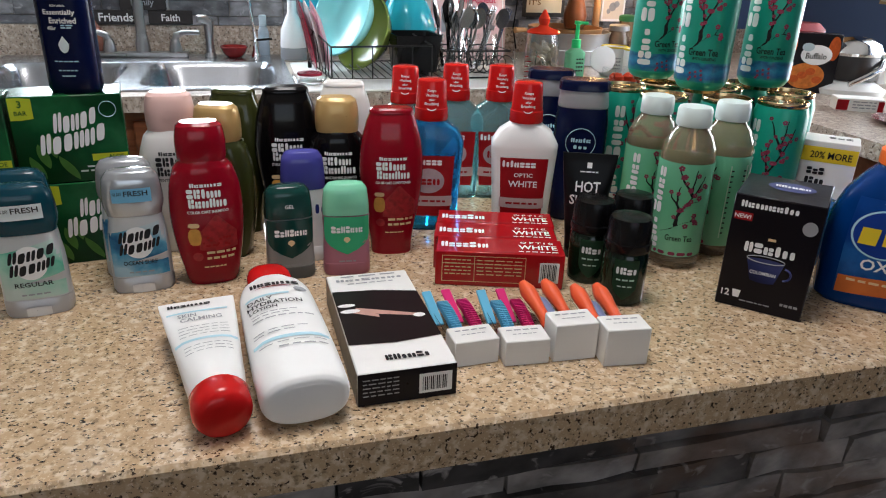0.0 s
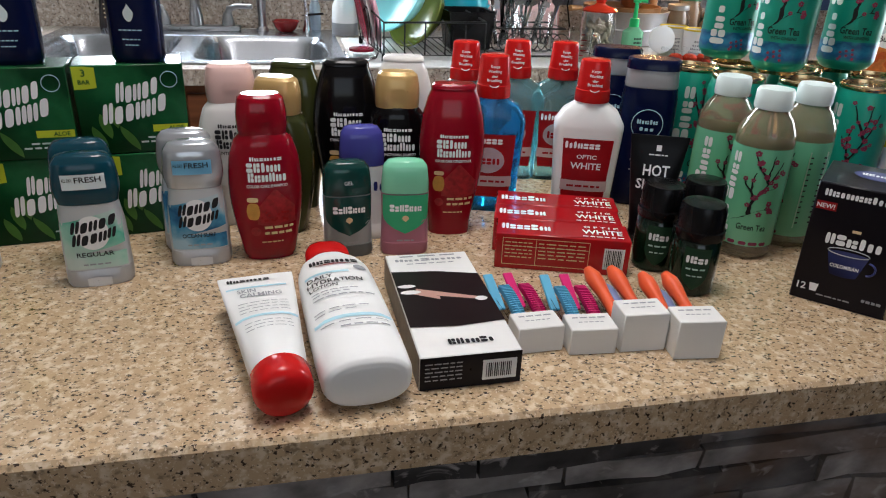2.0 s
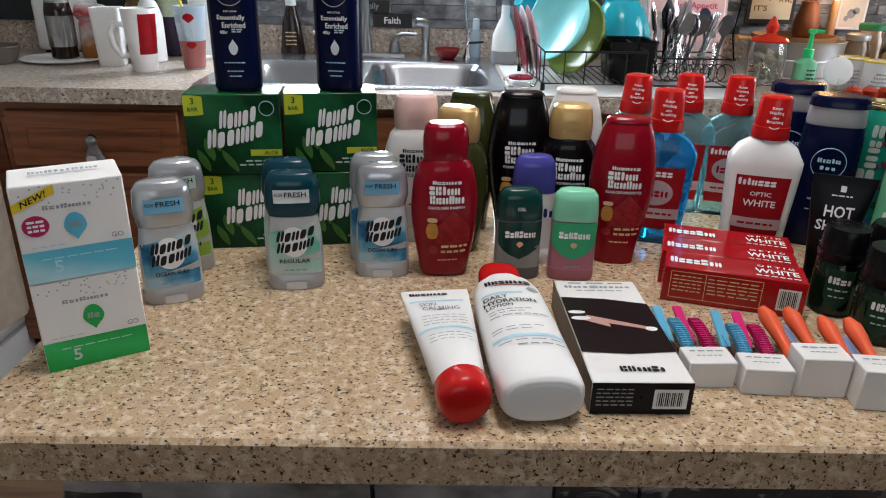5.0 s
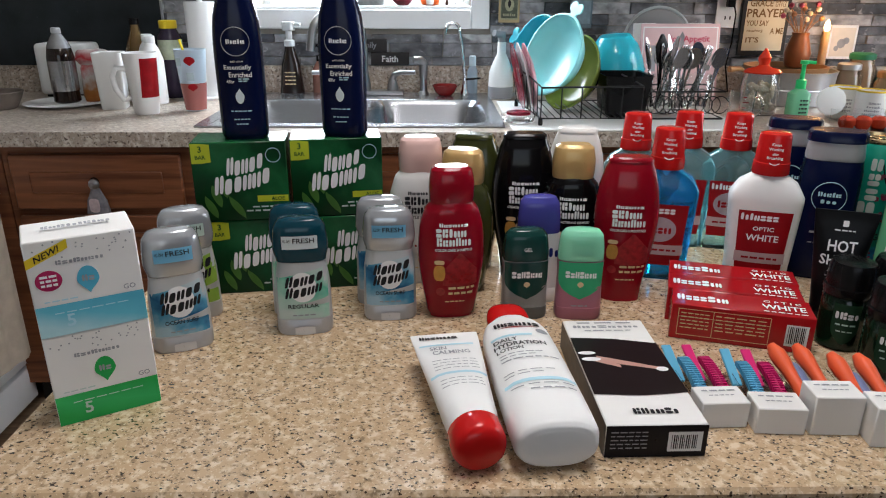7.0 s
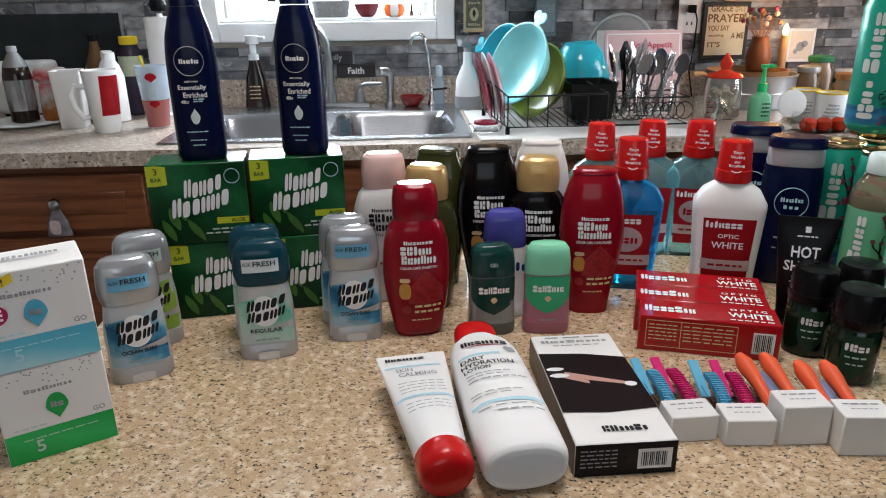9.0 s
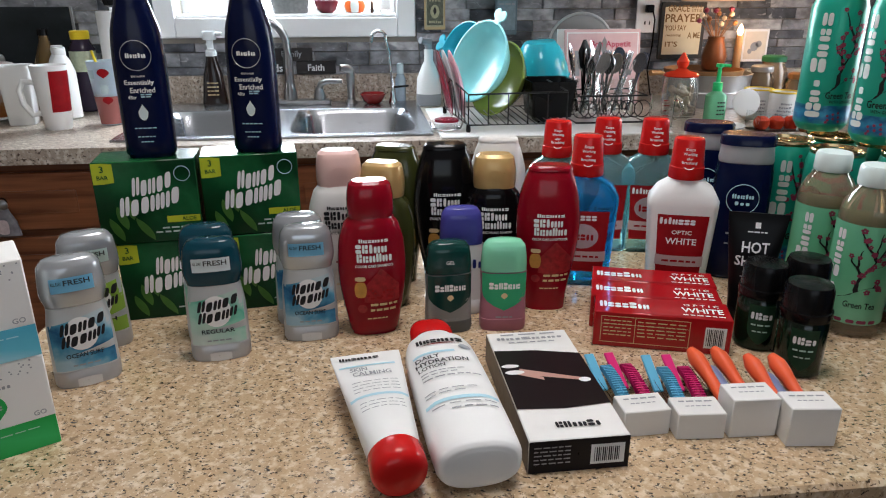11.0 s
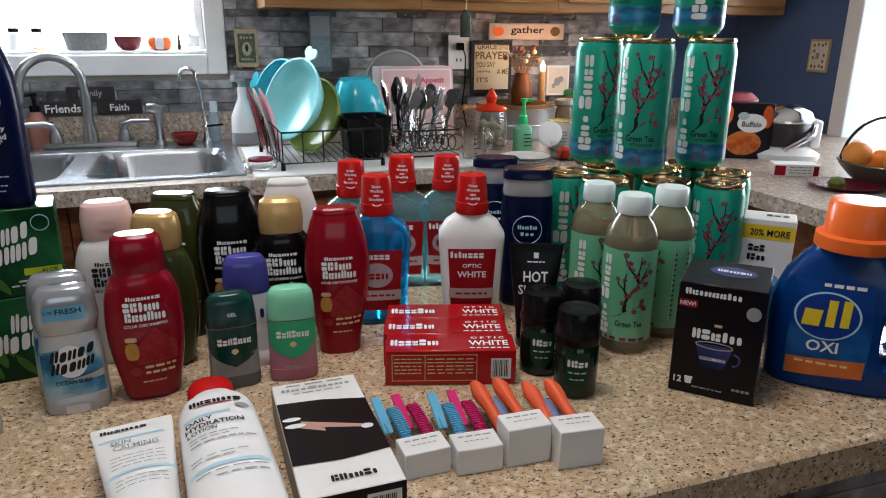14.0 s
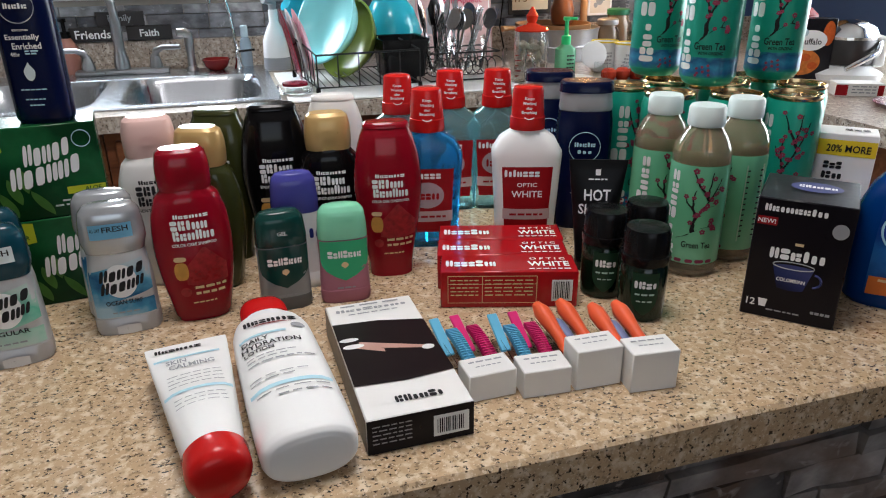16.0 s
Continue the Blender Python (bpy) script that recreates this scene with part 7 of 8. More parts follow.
part("jug", lathe([(0.03, 0), (0.04, 0.01), (0.045, 0.05), (0.034, 0.09), (0.028, 0.11), (0.031, 0.12)], 24), mat("rust_brown_glaze", (0.16, 0.06, 0.025), 0.35, vary=0.3), t)
rnd = random.Random(3)
TWIG = mat("dry_twigs", (0.20, 0.10, 0.05), 0.8, vary=0.3)
for k in range(14):
    a, b = rnd.uniform(-0.07, 0.07), rnd.uniform(-0.03, 0.02)
    tipz = rnd.uniform(0.16, 0.22)
    part("twig", tube([(a * 0.1, b * 0.1, 0.10), (a * 0.6, b * 0.6, 0.15), (a, b, tipz)], [0.002, 0.0015, 0.001], 5), TWIG, t)
    part("boll", moved(lathe([(0.002, -0.009), (0.009, -0.004), (0.010, 0.004), (0.003, 0.010)], 8), pose(a, b, tipz)), (TWIG, SHELL, PINK)[k % 3], t)
for k, (x, y, r, h) in enumerate(((1.40, 2.47, 0.045, 0.12), (1.47, 2.52, 0.05, 0.15), (1.50, 2.40, 0.04, 0.10))):
    t = thing("storage_jar", pose(x, y, T), "clear glass storage jar with brown contents", "jar", "storage jars")
    part("glass", lathe([(r * 0.9, 0), (r, 0.004), (r, h * 0.8), (r * 0.8, h * 0.92), (r * 0.8, h)], 28), mat("brownish_glass", (0.45, 0.33, 0.22), 0.1, trans=0.6, bump=0.0), t)
    part("lid", lathe([(r * 0.84, h + 0.0005), (r * 0.86, h + 0.004), (r * 0.86, h + 0.018), (r * 0.7, h + 0.022)], 28), (GALV, mat("green_lid", (0.03, 0.16, 0.08), 0.4), OAK)[k], t)
t = thing("cream_tin", pose(1.60, 2.50, T), "cream and green enamel tin", "tin")
part("tin", box(-0.08, 0.08, -0.05, 0.05, 0, 0.09, 0.006), mat("dark_green_enamel", (0.02, 0.09, 0.06), 0.35), t)
part("lid", box(-0.083, 0.083, -0.053, 0.053, 0.0905, 0.12, 0.006), CREAM, t, "cream lid")

# ---- left end of the sink counter ----
t = thing("dish_soap", pose(-0.585, 2.715, T), "brown dish soap bottle with clear pump", "bottle")
part("body", loft([(0.0, 0.042, 0.03, 3), (0.004, 0.046, 0.033, 3), (0.11, 0.034, 0.028, 2.6), (0.16, 0.020, 0.019, 2.1), (0.175, 0.018, 0.017, 2)], 28), mat("dark_brown_soap", (0.02, 0.012, 0.010), 0.15, coat=0.4, bump=0.0), t)
part("pump", join(lathe([(0.02, 0.1755), (0.02, 0.195), (0.012, 0.2), (0.012, 0.23), (0.024, 0.232), (0.024, 0.262)], 18), box(-0.005, 0.045, -0.008, 0.008, 0.245, 0.258, 0.002)), mat("milky_clear_plastic", (0.68, 0.72, 0.74), 0.2, bump=0.0), t, "milky clear pump")
part("small_print", join(*[bars(front_y([(0, 0.046, 0.033, 3), (0.11, 0.034, 0.028, 2.6)]), -0.02, 0.02, 0.04 + 0.014 * j, 0.004, 3, j, 0.0008) for j in range(4)]), INKTAN, t)
t = thing("pump_dispenser", pose(-0.475, 2.735, T), "pink soap dispenser with black pump", "bottle")
part("body", lathe([(0.032, 0), (0.035, 0.004), (0.033, 0.09), (0.016, 0.12)], 24), mat("clear_pink_soap", (0.55, 0.24, 0.18), 0.15, trans=0.4, bump=0.0), t)
part("pump", join(lathe([(0.017, 0.12), (0.017, 0.14), (0.006, 0.142), (0.006, 0.17), (0.011, 0.172), (0.011, 0.182)], 16), tube([(0, 0, 0.178), (-0.03, -0.01, 0.175)], 0.005, 8)), BLACK, t, "black pump")
t = thing("paper_towel_roll", pose(-0.872, 2.615, T), "standing white paper towel roll", "paper towel")
part("roll", lathe([(0.018, 0.012), (0.053, 0.012), (0.054, 0.02), (0.054, 0.328), (0.053, 0.333), (0.018, 0.333)], 36), mat("paper_towel", (0.78, 0.78, 0.77), 0.9, vary=0.04, scale=30, bump=0.5, fine=300), t)
part("stand", lathe([(0.085, 0), (0.085, 0.008), (0.08, 0.011), (0.01, 0.0115), (0.01, 0.345)], 28), WHITE, t, "white stand")
part("knob", lathe([(0.008, 0.345), (0.024, 0.352), (0.031, 0.372), (0.025, 0.392), (0.008, 0.402)], 20), BLACK, t, "round black knob")
t = thing("cola_bottle", pose(-1.305, 2.445, T + 0.010), "dark cola bottle with silver label on a plate", "bottle")
t.scale = (0.94, 0.94, 0.79)
part("body", lathe([(0.04, 0), (0.046, 0.006), (0.044, 0.04), (0.045, 0.13), (0.046, 0.19), (0.04, 0.225), (0.022, 0.27), (0.014, 0.285)], 28), mat("dark_cola", (0.014, 0.007, 0.005), 0.1, coat=0.5, bump=0.0), t)
part("label", lathe([(0.0465, 0.05), (0.0465, 0.175)], 28, cap=False), mat("silver_label", (0.45, 0.46, 0.48), 0.18, 0.95, 0.3, 25), t, "silver label")
part("neck", lathe([(0.0405, 0.226), (0.034, 0.247), (0.0225, 0.271), (0.0145, 0.286)], 28, cap=False), mat("pale_clear_plastic", (0.42, 0.42, 0.42), 0.1, bump=0.0, trans=0.5), t, "clear empty neck")
part("cap", lathe([(0.016, 0.2865), (0.0165, 0.289), (0.016, 0.307), (0.012, 0.309)], 20), SILVERP, t, "grey cap")
t = thing("white_plate", pose(-1.315, 2.455, T), "white dinner plate under the bottle", "plate")
part("dish", lathe([(0.001, 0), (0.09, 0), (0.135, 0.008), (0.137, 0.01), (0.09, 0.008), (0.001, 0.008)], 36, cap=False), WHITE, t)
t = thing("chip_bag", pose(-1.212, 2.48, T, 0, 0, 10), "crumpled orange and red snack bag", "bag")
t.scale = (0.78, 0.8, 0.84)
bagbm = loft([(0.0, 0.055, 0.025, 3), (0.03, 0.065, 0.035, 2.5), (0.09, 0.06, 0.03, 2.4), (0.14, 0.055, 0.015, 3), (0.16, 0.055, 0.003, 4)], 28)
for v in bagbm.verts:
    v.co += 0.007 * noise.noise_vector(v.co * 55)
part("bag", bagbm, printed("orange_snack_bag", ((0.30, 0.09, 0.02), (0.34, 0.13, 0.03), (0.50, 0.46, 0.44), (0.42, 0.05, 0.05)), 0.0, 0.17, 0.3, 0.8, 30), t)
bg2 = loft([(0.155, 0.06, 0.004, 3), (0.175, 0.075, 0.02, 2.5), (0.20, 0.07, 0.012, 2.6), (0.215, 0.06, 0.003, 3)], 24)
for v in bg2.verts:
    v.co += 0.006 * noise.noise_vector(v.co * 40)
part("folded_top", bg2, printed("red_white_bag_print", ((0.55, 0.50, 0.48), (0.40, 0.02, 0.03), (0.60, 0.56, 0.54)), 0.15, 0.22, 0.35, 0.9, 26), t, "red and white folded top")
t = thing("white_vase", pose(-1.112, 2.372, T, 0, 0, 12), "tall square white ceramic vase", "vase")
t.scale = (0.94, 0.94, 0.85)
part("vase", loft([(0.0, 0.038, 0.038, 9), (0.004, 0.041, 0.041, 9), (0.20, 0.048, 0.048, 9), (0.214, 0.049, 0.049, 9), (0.212, 0.043, 0.043, 9), (0.1, 0.038, 0.038, 9)], 36), WHITE, t)
t = thing("latte_mug", pose(-0.968, 2.268, T, 0, 0, 20), "tall white mug with a red panel", "mug")
msecs = [(0.0, 0.035, 0.035, 2), (0.004, 0.038, 0.038, 2), (0.19, 0.053, 0.053, 2)]
part("cup", lathe([(0.035, 0), (0.038, 0.004), (0.053, 0.19), (0.05, 0.19), (0.035, 0.008), (0.001, 0.007)], 32, cap=False), WHITE, t)
part("red_panel", moved(decal(front_y(msecs), -0.03, 0.03, 0.055, 0.175, 10, 6, 0.0006), pose(0, 0, 0, 0, 0, 32)), INKRED, t, "red painted panel")
part("handle", tube([(-0.045, 0, 0.14), (-0.075, 0, 0.145), (-0.088, 0, 0.12), (-0.083, 0, 0.08), (-0.062, 0, 0.045), (-0.042, 0, 0.05)], 0.009, 10), WHITE, t)
t = thing("tumbler", pose(-0.833, 2.335, T), "frosted plastic tumbler with blue stars, yellow straw", "cup")
tsec = [(0.0, 0.033, 0.033, 2), (0.195, 0.05, 0.05, 2)]
part("cup", lathe([(0.031, 0), (0.033, 0.003), (0.05, 0.195), (0.048, 0.195), (0.031, 0.01), (0.001, 0.008)], 32, cap=False), mat("frosted_tumbler", (0.55, 0.66, 0.75), 0.3, trans=0.3, bump=0.0), t)
part("drink", lathe([(0.0335, 0.004), (0.0415, 0.09)], 28, cap=False), mat("pinkish_drink", (0.35, 0.13, 0.12), 0.2, bump=0.0), t, "pinkish drink")
ft = front_y(tsec)
for a, b in ((-0.04, 0.145), (-0.005, 0.10)):
    part("star_print", decal(ft, a, a + 0.022, b, b + 0.025, 3, 3, 0.0008), OCEAN, t)
for a, b, c, d in ((-0.008, 0.026, 0.145, 0.175), (-0.006, 0.024, 0.065, 0.09)):
    part("heart_print", decal(ft, a, b, c, d, 6, 6, 0.0008, pin), INKRED, t)
part("straw", tube([(0.01, 0, 0.06), (-0.03, 0.0, 0.225)], 0.004, 8), YEL, t, "yellow straw")
for x, y in ((-1.012, 2.475), (-1.052, 2.56)):
    t = thing("white_bottle", pose(x, y, T), "white plastic bottle with screw cap", "bottle", "white bottles")
    t.scale = (0.92, 0.92, 0.92)
    part("body", lathe([(0.036, 0), (0.042, 0.004), (0.042, 0.16), (0.03, 0.20), (0.018, 0.22)], 28), WHITE, t)
    part("cap", lathe([(0.02, 0.2205), (0.0205, 0.224), (0.02, 0.245), (0.016, 0.247)], 20), WHITE, t)
t = thing("vitamin_bottle", pose(-1.0, 2.635, T), "tall dark supplement bottle with yellow lid", "bottle")
t.scale = (0.76, 0.76, 0.85)
part("body", lathe([(0.05, 0), (0.055, 0.005), (0.055, 0.25), (0.04, 0.275), (0.036, 0.285)], 28), mat("dark_purple_plastic", (0.03, 0.02, 0.04), 0.25, coat=0.3), t)
part("label", lathe([(0.0557, 0.16), (0.0557, 0.24)], 28, cap=False), mat("pale_green_label", (0.45, 0.5, 0.36), 0.5, vary=0.3, scale=70), t)
part("lid", lathe([(0.04, 0.2855), (0.041, 0.29), (0.041, 0.315), (0.037, 0.318)], 24), YEL, t, "yellow lid")
t = thing("oil_bottle", pose(-1.125, 2.65, T), "clear oil bottle with black cap", "bottle")
t.scale = (0.85, 0.85, 0.82)
part("body", lathe([(0.045, 0), (0.05, 0.004), (0.05, 0.2), (0.02, 0.285), (0.017, 0.31)], 28), mat("amber_oil", (0.26, 0.16, 0.06), 0.1, trans=0.5, bump=0.0), t)
part("cap", lathe([(0.02, 0.3105), (0.02, 0.335), (0.016, 0.337)], 20), BLACK, t)
t = thing("toaster", pose(-1.43, 2.68, T), "white toaster standing against the wall", "toaster")
part("body", box(-0.06, 0.13, -0.06, 0.06, 0.008, 0.19, 0.02, 3), WHITE, t)
part("foot", box(-0.04, 0.11, -0.05, 0.05, 0, 0.009), BLACK, t)
part("knob", moved(lathe([(0.009, 0), (0.008, 0.012)], 14), pose(0.03, -0.06, 0.06) @ pose(0, 0, 0, 90)), BLACK, t)
# dark glass board, stretched left so its colour also gives the wall's shade
t = thing("dark_glass_panel", pose(-1.36, 2.752, 1.031), "dark glass board widened over the shaded wall", "board")
part("panel", box(-0.50, 0.30, -0.006, 0.0, 0, 0.245, 0.002), mat("smoky_glass_and_shade", (0.022, 0.027, 0.030), 0.25, vary=0.5, scale=9), t)

part("edge_trim", box(0.3005, 0.309, -0.008, 0.0, 0, 0.245, 0.001), INKG, t)
bowl_thing("stoneware_bowl", pose(-1.49, 2.36, T), 0.075, 0.055, mat("grey_brown_stoneware", (0.16, 0.13, 0.11), 0.6, vary=0.3), "grey brown stoneware bowl near the range", foot=0.6)

# crumpled blue bag between the cartons
t = thing("plastic_bag", pose(0.742, 0.700, T, 0, 0, -40), "crumpled translucent blue plastic bag", "bag")
bagm = loft([(0.0, 0.045, 0.026, 2.4), (0.02, 0.050, 0.030, 2.2), (0.05, 0.044, 0.024, 2.2), (0.075, 0.032, 0.014, 2.2), (0.085, 0.012, 0.005, 2)], 40)
for v in bagm.verts:
    if v.co.z > 0.002:
        v.co += 0.010 * noise.noise_vector(v.co * 38)
        v.co.z = max(v.co.z, 0.001)
part("film", bagm, mat("blue_bag_film", (0.02, 0.14, 0.34), 0.12, vary=0.4, scale=60, trans=0.25, coat=0.5), t)

# ---- things on the side counter ----
t = thing("snack_box", pose(1.722, 1.85, T, 0, 0, -28), "dark frozen food box with orange chicken picture", "box")
part("carton", box(-0.08, 0.08, -0.025, 0.025, 0, 0.178, 0.001), CARDK, t)
f = flat_y(-0.025)
part("food_picture", decal(f, -0.06, 0.05, 0.012, 0.09, 10, 8, 0.0005, disc), mat("orange_wings_print", (0.55, 0.16, 0.03), 0.4, vary=0.6, scale=70), t)
part("name_oval", decal(f, -0.03, 0.06, 0.085, 0.145, 8, 6, 0.0006, disc), INKW, t)
part("wing_picture", join(*[decal(f, -0.05 + 0.022 * k, -0.022 + 0.022 * k, 0.03 + 0.012 * (k % 3), 0.052 + 0.012 * (k % 3), 5, 5, 0.0009, disc) for k in range(4)]), mat("glazed_orange_print", (0.50, 0.09, 0.015), 0.35, vary=0.5, scale=120), t)
part("side_picture", decal(f, 0.045, 0.078, 0.10, 0.172, 5, 5, 0.0005, disc), mat("glazed_orange_print", (0.5, 0.09, 0.015)), t)
part("writing", text(f, "Buffalo", 0.015, 0.112, 0.018, 0.06, 0.0011), INKK, t)
part("brand_spot", decal(f, -0.03, 0.005, 0.125, 0.150, 6, 6, 0.0009, disc), OCEAN, t)
part("corner_picture", decal(f, -0.078, -0.045, 0.11, 0.175, 5, 5, 0.0005, disc), ORANGE, t)
t = thing("maroon_canister", pose(1.755, 1.955, T), "maroon lidded canister behind the box", "canister")
part("body", loft([(0.0, 0.075, 0.055, 3), (0.18, 0.08, 0.06, 3), (0.20, 0.06, 0.04, 3)], 32), mat("maroon_tin", (0.20, 0.02, 0.025), 0.35), t)
t = thing("grill_cooker", pose(1.858, 1.815, T, 0, 0, -30), "grey electric cooker with chrome dome and lever", "cooker")
t.scale = (0.78, 0.78, 0.84)
part("base", loft([(0.0, 0.135, 0.10, 3), (0.02, 0.14, 0.105, 3), (0.045, 0.10, 0.085, 2.6), (0.05, 0.09, 0.08, 2.6)], 36), WHITE, t, "white base")
part("body", lathe([(0.085, 0.0505), (0.10, 0.055), (0.105, 0.135), (0.102, 0.14)], 36), mat("dark_grey_metal", (0.035, 0.032, 0.032), 0.35, 0.4, 0.2, 20, 0.02), t)
part("dome", lathe([(0.104, 0.1405), (0.106, 0.15), (0.09, 0.18), (0.05, 0.20), (0.005, 0.206)], 36), CHROME, t, "chrome dome lid")
part("lever", tube([(0.11, -0.03, 0.14), (0.08, -0.10, 0.10), (0.0, -0.13, 0.06), (-0.03, -0.135, 0.045)], [0.010, 0.012, 0.011, 0.009], 10), CHROME, t, "chrome lever")
part("bracket", box(0.09, 0.13, -0.05, 0.05, 0.045, 0.15, 0.006), WHITE, t)
t = thing("small_carton", pose(1.665, 1.572, T, 0, 0, -28), "small white and red carton lying flat", "carton")
part("carton", box(-0.06, 0.06, -0.03, 0.03, 0, 0.034, 0.001), CARDW, t)
for a, b in ((-0.06, -0.03), (0.045, 0.06)):
    part("red_end", decal(flat_y(-0.03), a, b, 0.002, 0.03, 1, 1, 0.0005), INKRED, t)
part("small_print", join(*[bars(flat_y(-0.03), -0.02, 0.04, 0.01 + 0.008 * j, 0.003, 4, j, 0.0007) for j in range(3)]), INKG, t)
t = thing("maroon_saucer", pose(1.655, 1.385, T), "maroon plate with sliced avocado", "plate")
part("dish", lathe([(0.001, 0), (0.05, 0), (0.088, 0.010), (0.09, 0.012), (0.05, 0.006), (0.001, 0.006)], 36, cap=False), mat("maroon_plate", (0.2, 0.015, 0.03)), t)
t = thing("avocado", pose(1.625, 1.385, T + 0.0065), "halved green avocado on the plate", "fruit")
part("half", loft([(0.0, 0.022, 0.016, 2), (0.010, 0.026, 0.019, 2), (0.02, 0.02, 0.014, 2), (0.026, 0.006, 0.004, 2)], 20), mat("avocado_green", (0.12, 0.16, 0.03), 0.4, vary=0.3, scale=60), t)
fb = bowl_thing("fruit_bowl", pose(1.839, 1.384, T), 0.15, 0.058, mat("olive_grey_metal_bowl", (0.10, 0.10, 0.075), 0.4, 0.4), "wide dark bowl heaped with oranges", foot=0.6)
part("hoop", tube([(0.033 + 0.118 * math.cos(radians(a)), 0.085 - 0.030 * math.cos(radians(a)), 0.045 + 0.125 * math.sin(radians(a))) for a in range(0, 181, 9)], 0.0042, 8), BLACKWIRE, fb, "thin dark hoop handle")
OR = mat("orange_peel", (0.82, 0.30, 0.06), 0.4, vary=0.12, scale=25, bump=0.6, fine=500)
for k, (dx, dy, dz) in enumerate(((-0.100, 0.050, 0.050), (-0.085, -0.045, 0.050), (0.065, 0.03, 0.045), (-0.015, 0.085, 0.048), (-0.02, 0.022, 0.098), (0.01, -0.080, 0.048))):
    q = thing("orange", pose(1.839 + dx, 1.384 + dy, T + dz - 0.012, 20 * k, 15 * k, 0), "round orange heaped in the fruit bowl", "orange", "oranges")
    part("fruit", lathe([(0.004, 0.001), (0.018, 0.004), (0.034, 0.020), (0.0385, 0.038), (0.034, 0.056), (0.018, 0.072), (0.003, 0.075)], 24), OR, q)
# kitchen range on the west side, its oven door facing the aisle
ENAMEL = mat("white_range_enamel", (0.66, 0.66, 0.66), 0.25, vary=0.04, scale=5, bump=0.0, coat=0.3)
t = thing("kitchen_range", pose(-1.395, 1.66, 0), "white enamel kitchen range with a towel on its door", "range")
part("body", box(-0.62, 0.0, -0.375, 0.375, 0.02, 0.885, 0.006, 2), ENAMEL, t)
part("cooktop", box(-0.625, 0.012, -0.378, 0.378, 0.8855, 0.908, 0.006, 2), ENAMEL, t)
part("control_panel", box(0.001, 0.016, -0.370, 0.370, 0.80, 0.88, 0.004), ENAMEL, t)
d = part("oven_door", box(0.001, 0.028, -0.370, 0.370, 0.165, 0.788, 0.008, 2), ENAMEL, t)
part("door_window", box(0.0285, 0.031, -0.24, 0.24, 0.32, 0.62, 0.001), mat("smoked_oven_glass", (0.02, 0.02, 0.022), 0.12, bump=0.0), d, "dark oven window")
part("door_handle", tube([(0.03, -0.33, 0.735), (0.062, -0.33, 0.742), (0.066, 0.0, 0.742), (0.062, 0.33, 0.742), (0.03, 0.33, 0.735)], 0.011, 10), ENAMEL, d, "white bar handle")
part("drawer", box(0.001, 0.026, -0.370, 0.370, 0.035, 0.150, 0.006, 2), ENAMEL, t)
part("foot", box(-0.58, -0.03, -0.35, 0.35, 0, 0.0195), BLACK, t)
for k in range(4):
    part("knob", moved(lathe([(0.02, 0), (0.019, 0.014), (0.012, 0.022), (0.002, 0.023)], 18), pose(0.016, -0.27 + 0.18 * k, 0.84) @ pose(0, 0, 0, 0, 90, 0)), BLACK, t, "black burner knob")
t = thing("dish_towel", pose(-1.395, 1.66, 0), "beige fringed dish towel over the oven handle", "towel")
tw = bmesh.new()
rows_ = []
for zz in [0.745 - 0.030 * k for k in range(18)]:
    rows_.append([tw.verts.new((0.079 + 0.006 * math.sin(9 * u + 0.4 * zz) + 0.004 * math.sin(23 * u + 3 * zz), 0.02 + 0.28 * u, zz)) for u in [k / 24 for k in range(25)]])
for a, b in zip(rows_, rows_[1:]):
    for k in range(24):
        tw.faces.new((a[k], a[k + 1], b[k + 1], b[k]))
made = bmesh.ops.extrude_face_region(tw, geom=tw.faces[:])
for v in [g for g in made["geom"] if isinstance(g, bmesh.types.BMVert)]:
    v.co.x -= 0.004
bmesh.ops.recalc_face_normals(tw, faces=tw.faces)
part("cloth", tw, mat("beige_towel_cloth", (0.46, 0.39, 0.31), 0.95, vary=0.25, scale=25, bump=0.5, fine=260), t)

# small figure hung on the drawer knob
t = thing("cloth_ornament", pose(-1.0275, 1.962, 0.69), "small black and white cloth ornament on the drawer knob", "ornament")
part("cloth", loft([(0.0, 0.035, 0.008, 3), (0.04, 0.028, 0.010, 2.6), (0.07, 0.014, 0.008, 2.2), (0.085, 0.010, 0.006, 2)], 20), mat("grey_print_cloth", (0.16, 0.15, 0.16), 0.9, vary=0.8, scale=60), t)
part("pale_panel", decal(flat_y(-0.0105), -0.020, 0.010, 0.006, 0.048, 4, 5, 0.0006, soft), mat("pale_pink_cloth", (0.50, 0.40, 0.40), 0.9, vary=0.4, scale=80), t, "pale cloth panel")
part("loop", tube(arc(0, 0, 0.095, 0.012, -90, 270, 14)[:-1], 0.002, 6, True), BLACK, t)

# ---- pieces: ledger stones ----
rnd = random.Random(21)


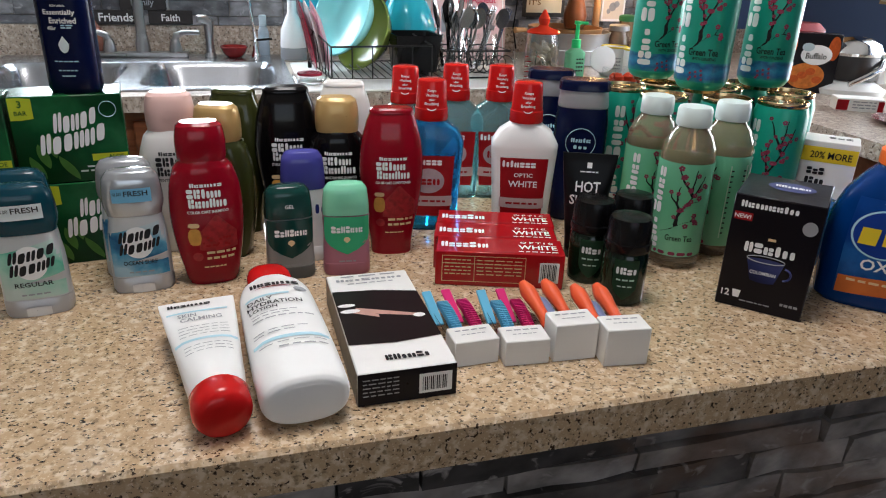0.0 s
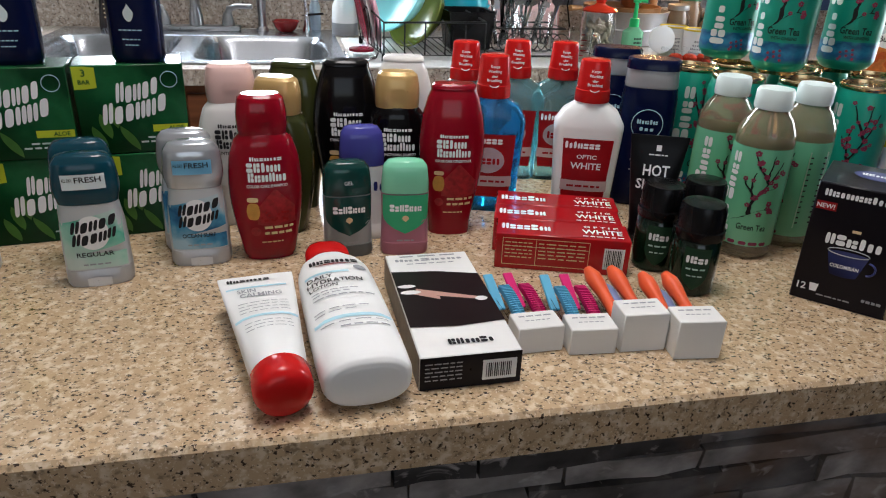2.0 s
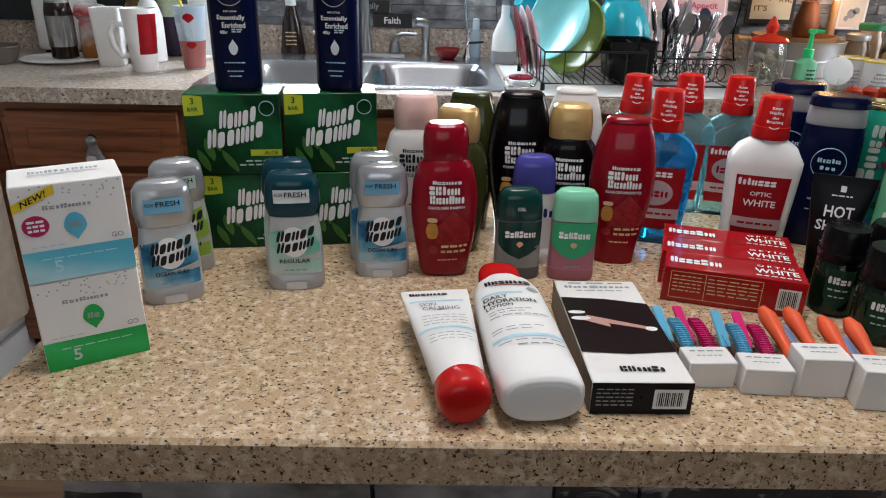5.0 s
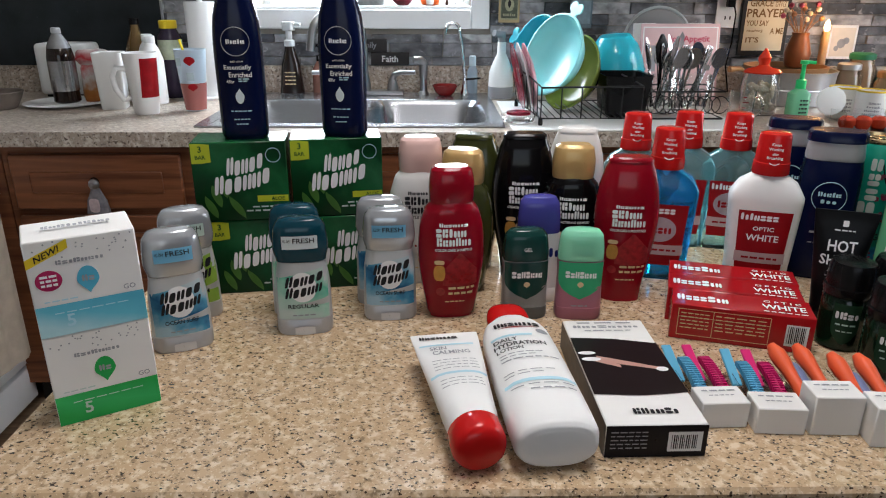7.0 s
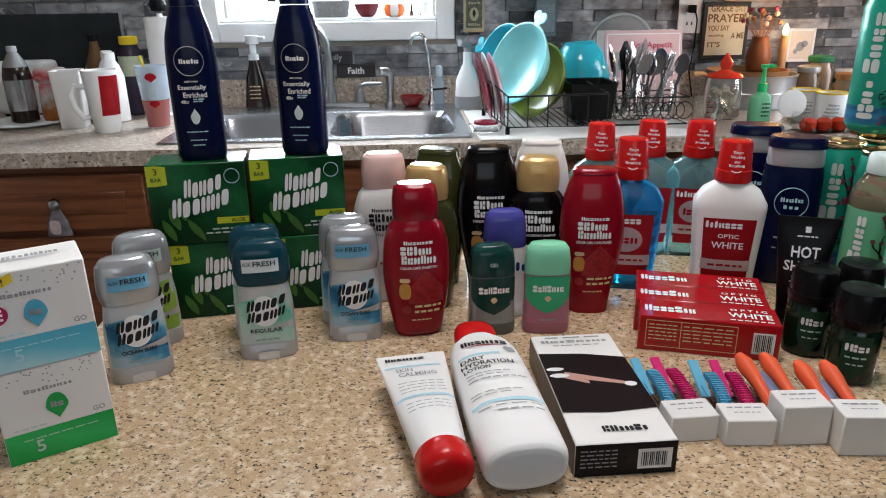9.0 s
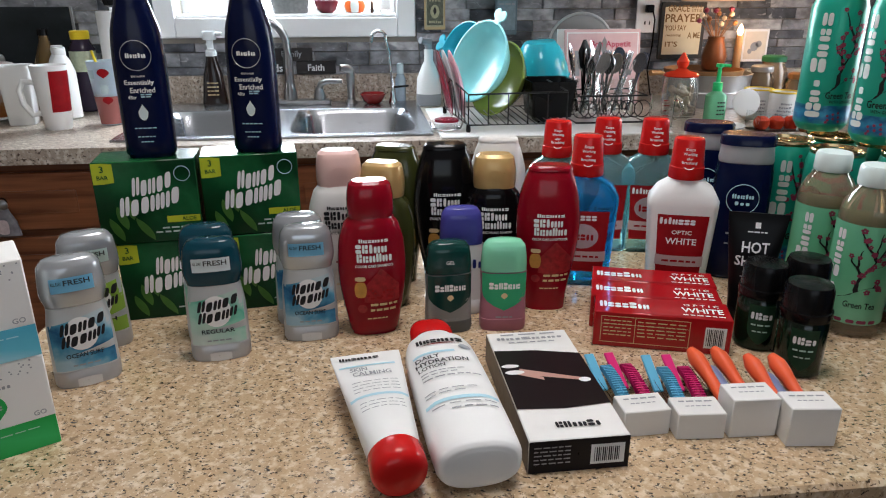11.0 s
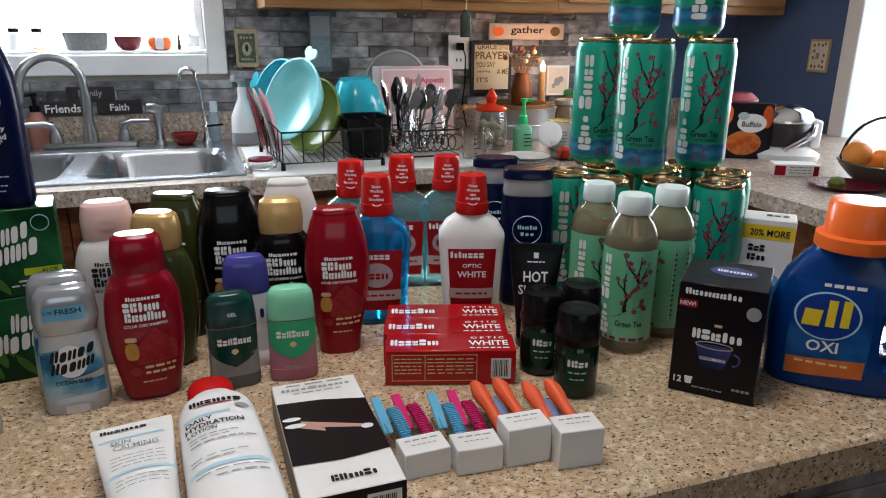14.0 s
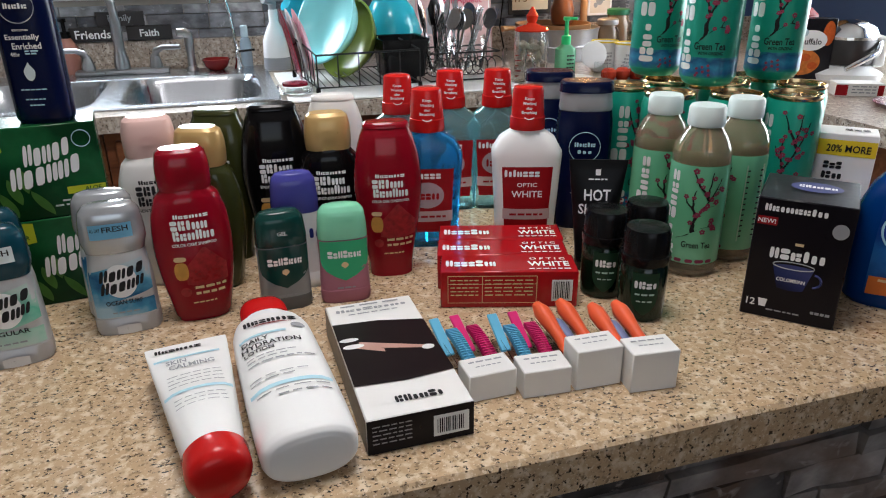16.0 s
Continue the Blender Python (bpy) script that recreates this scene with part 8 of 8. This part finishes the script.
def stone_mesh(k):
    bm = box(-0.5, 0.5, -0.5, 0.5, -0.5, 0.5)
    r = random.Random(k)
    bmesh.ops.subdivide_edges(bm, edges=[e for e in bm.edges if abs(e.verts[0].co.x - e.verts[1].co.x) > 0.5], cuts=2)
    for v in bm.verts:
        if v.co.y < 0:
            v.co.y += r.uniform(-0.18, 0.25)
            v.co.z *= r.uniform(0.95, 1.0)
        v.co.x *= r.uniform(0.985, 1.0)
    me = bpy.data.meshes.new("stone")
    bm.to_mesh(me)
    bm.free()
    return me


def stones(parent, x0, x1, z0, z1, y, row, lengths, material, holes=()):
    meshes = [stone_mesh(k) for k in range(8)]
    for m in meshes:
        m.materials.append(material)
    z = z0
    n = 0
    while z < z1 - 0.01:
        h = min(rnd.choice(row), z1 - z)
        x = x0 - rnd.uniform(0, 0.12)
        while x < x1:
            w = rnd.uniform(*lengths)
            a, b = max(x, x0), min(x + w, x1)
            x += w
            spans = [(a, b)]
            for hx0, hx1, hz0, hz1 in holes:
                if z + h > hz0 and z < hz1:
                    spans = [s for p, q in spans for s in ((p, min(q, hx0)), (max(p, hx1), q)) if s[1] - s[0] > 0.02]
            for a, b in spans:
                if b - a < 0.02:
                    continue
                o = new("stone", meshes[n % 8])
                d = rnd.uniform(0.012, 0.022)
                o.parent = parent
                o.matrix_basis = Matrix.Translation(((a + b) / 2, y - d / 2, z + h / 2)) @ Matrix.Diagonal((b - a - 0.002, d, h - 0.002, 1))
                n += 1
        z += h
    return n


clad = thing("stone_backsplash", pose(0, 0, 0), "grey ledger stone cladding behind the sink counter", "wall cladding", kind="structure")
n1 = stones(clad, -1.90, 2.44, 1.0305, 1.39, 2.7785, (0.032, 0.042, 0.052), (0.08, 0.24), STONE, holes=((-0.782, 0.167, 1.158, 3.0), (2.0, 2.5, 1.0, 1.4)))
n2 = stones(clad, -1.90, 0.277, 1.39, 1.62, 2.7785, (0.045, 0.055), (0.14, 0.30), STONE, holes=((-0.782, 0.167, 1.158, 3.0),))
face = thing("stone_front", pose(0, 0, 0), "dark ledger stone cladding on the peninsula front", "wall cladding", kind="structure")
n3 = stones(face, -0.40, 0.88, 0.46, 0.883, 0.5395, (0.030, 0.040, 0.050), (0.08, 0.26), FRONTSTONE)
part("lower_panel", box(-0.40, 0.88, 0.522, 0.5395, 0.0, 0.46), FRONTSTONE, face)
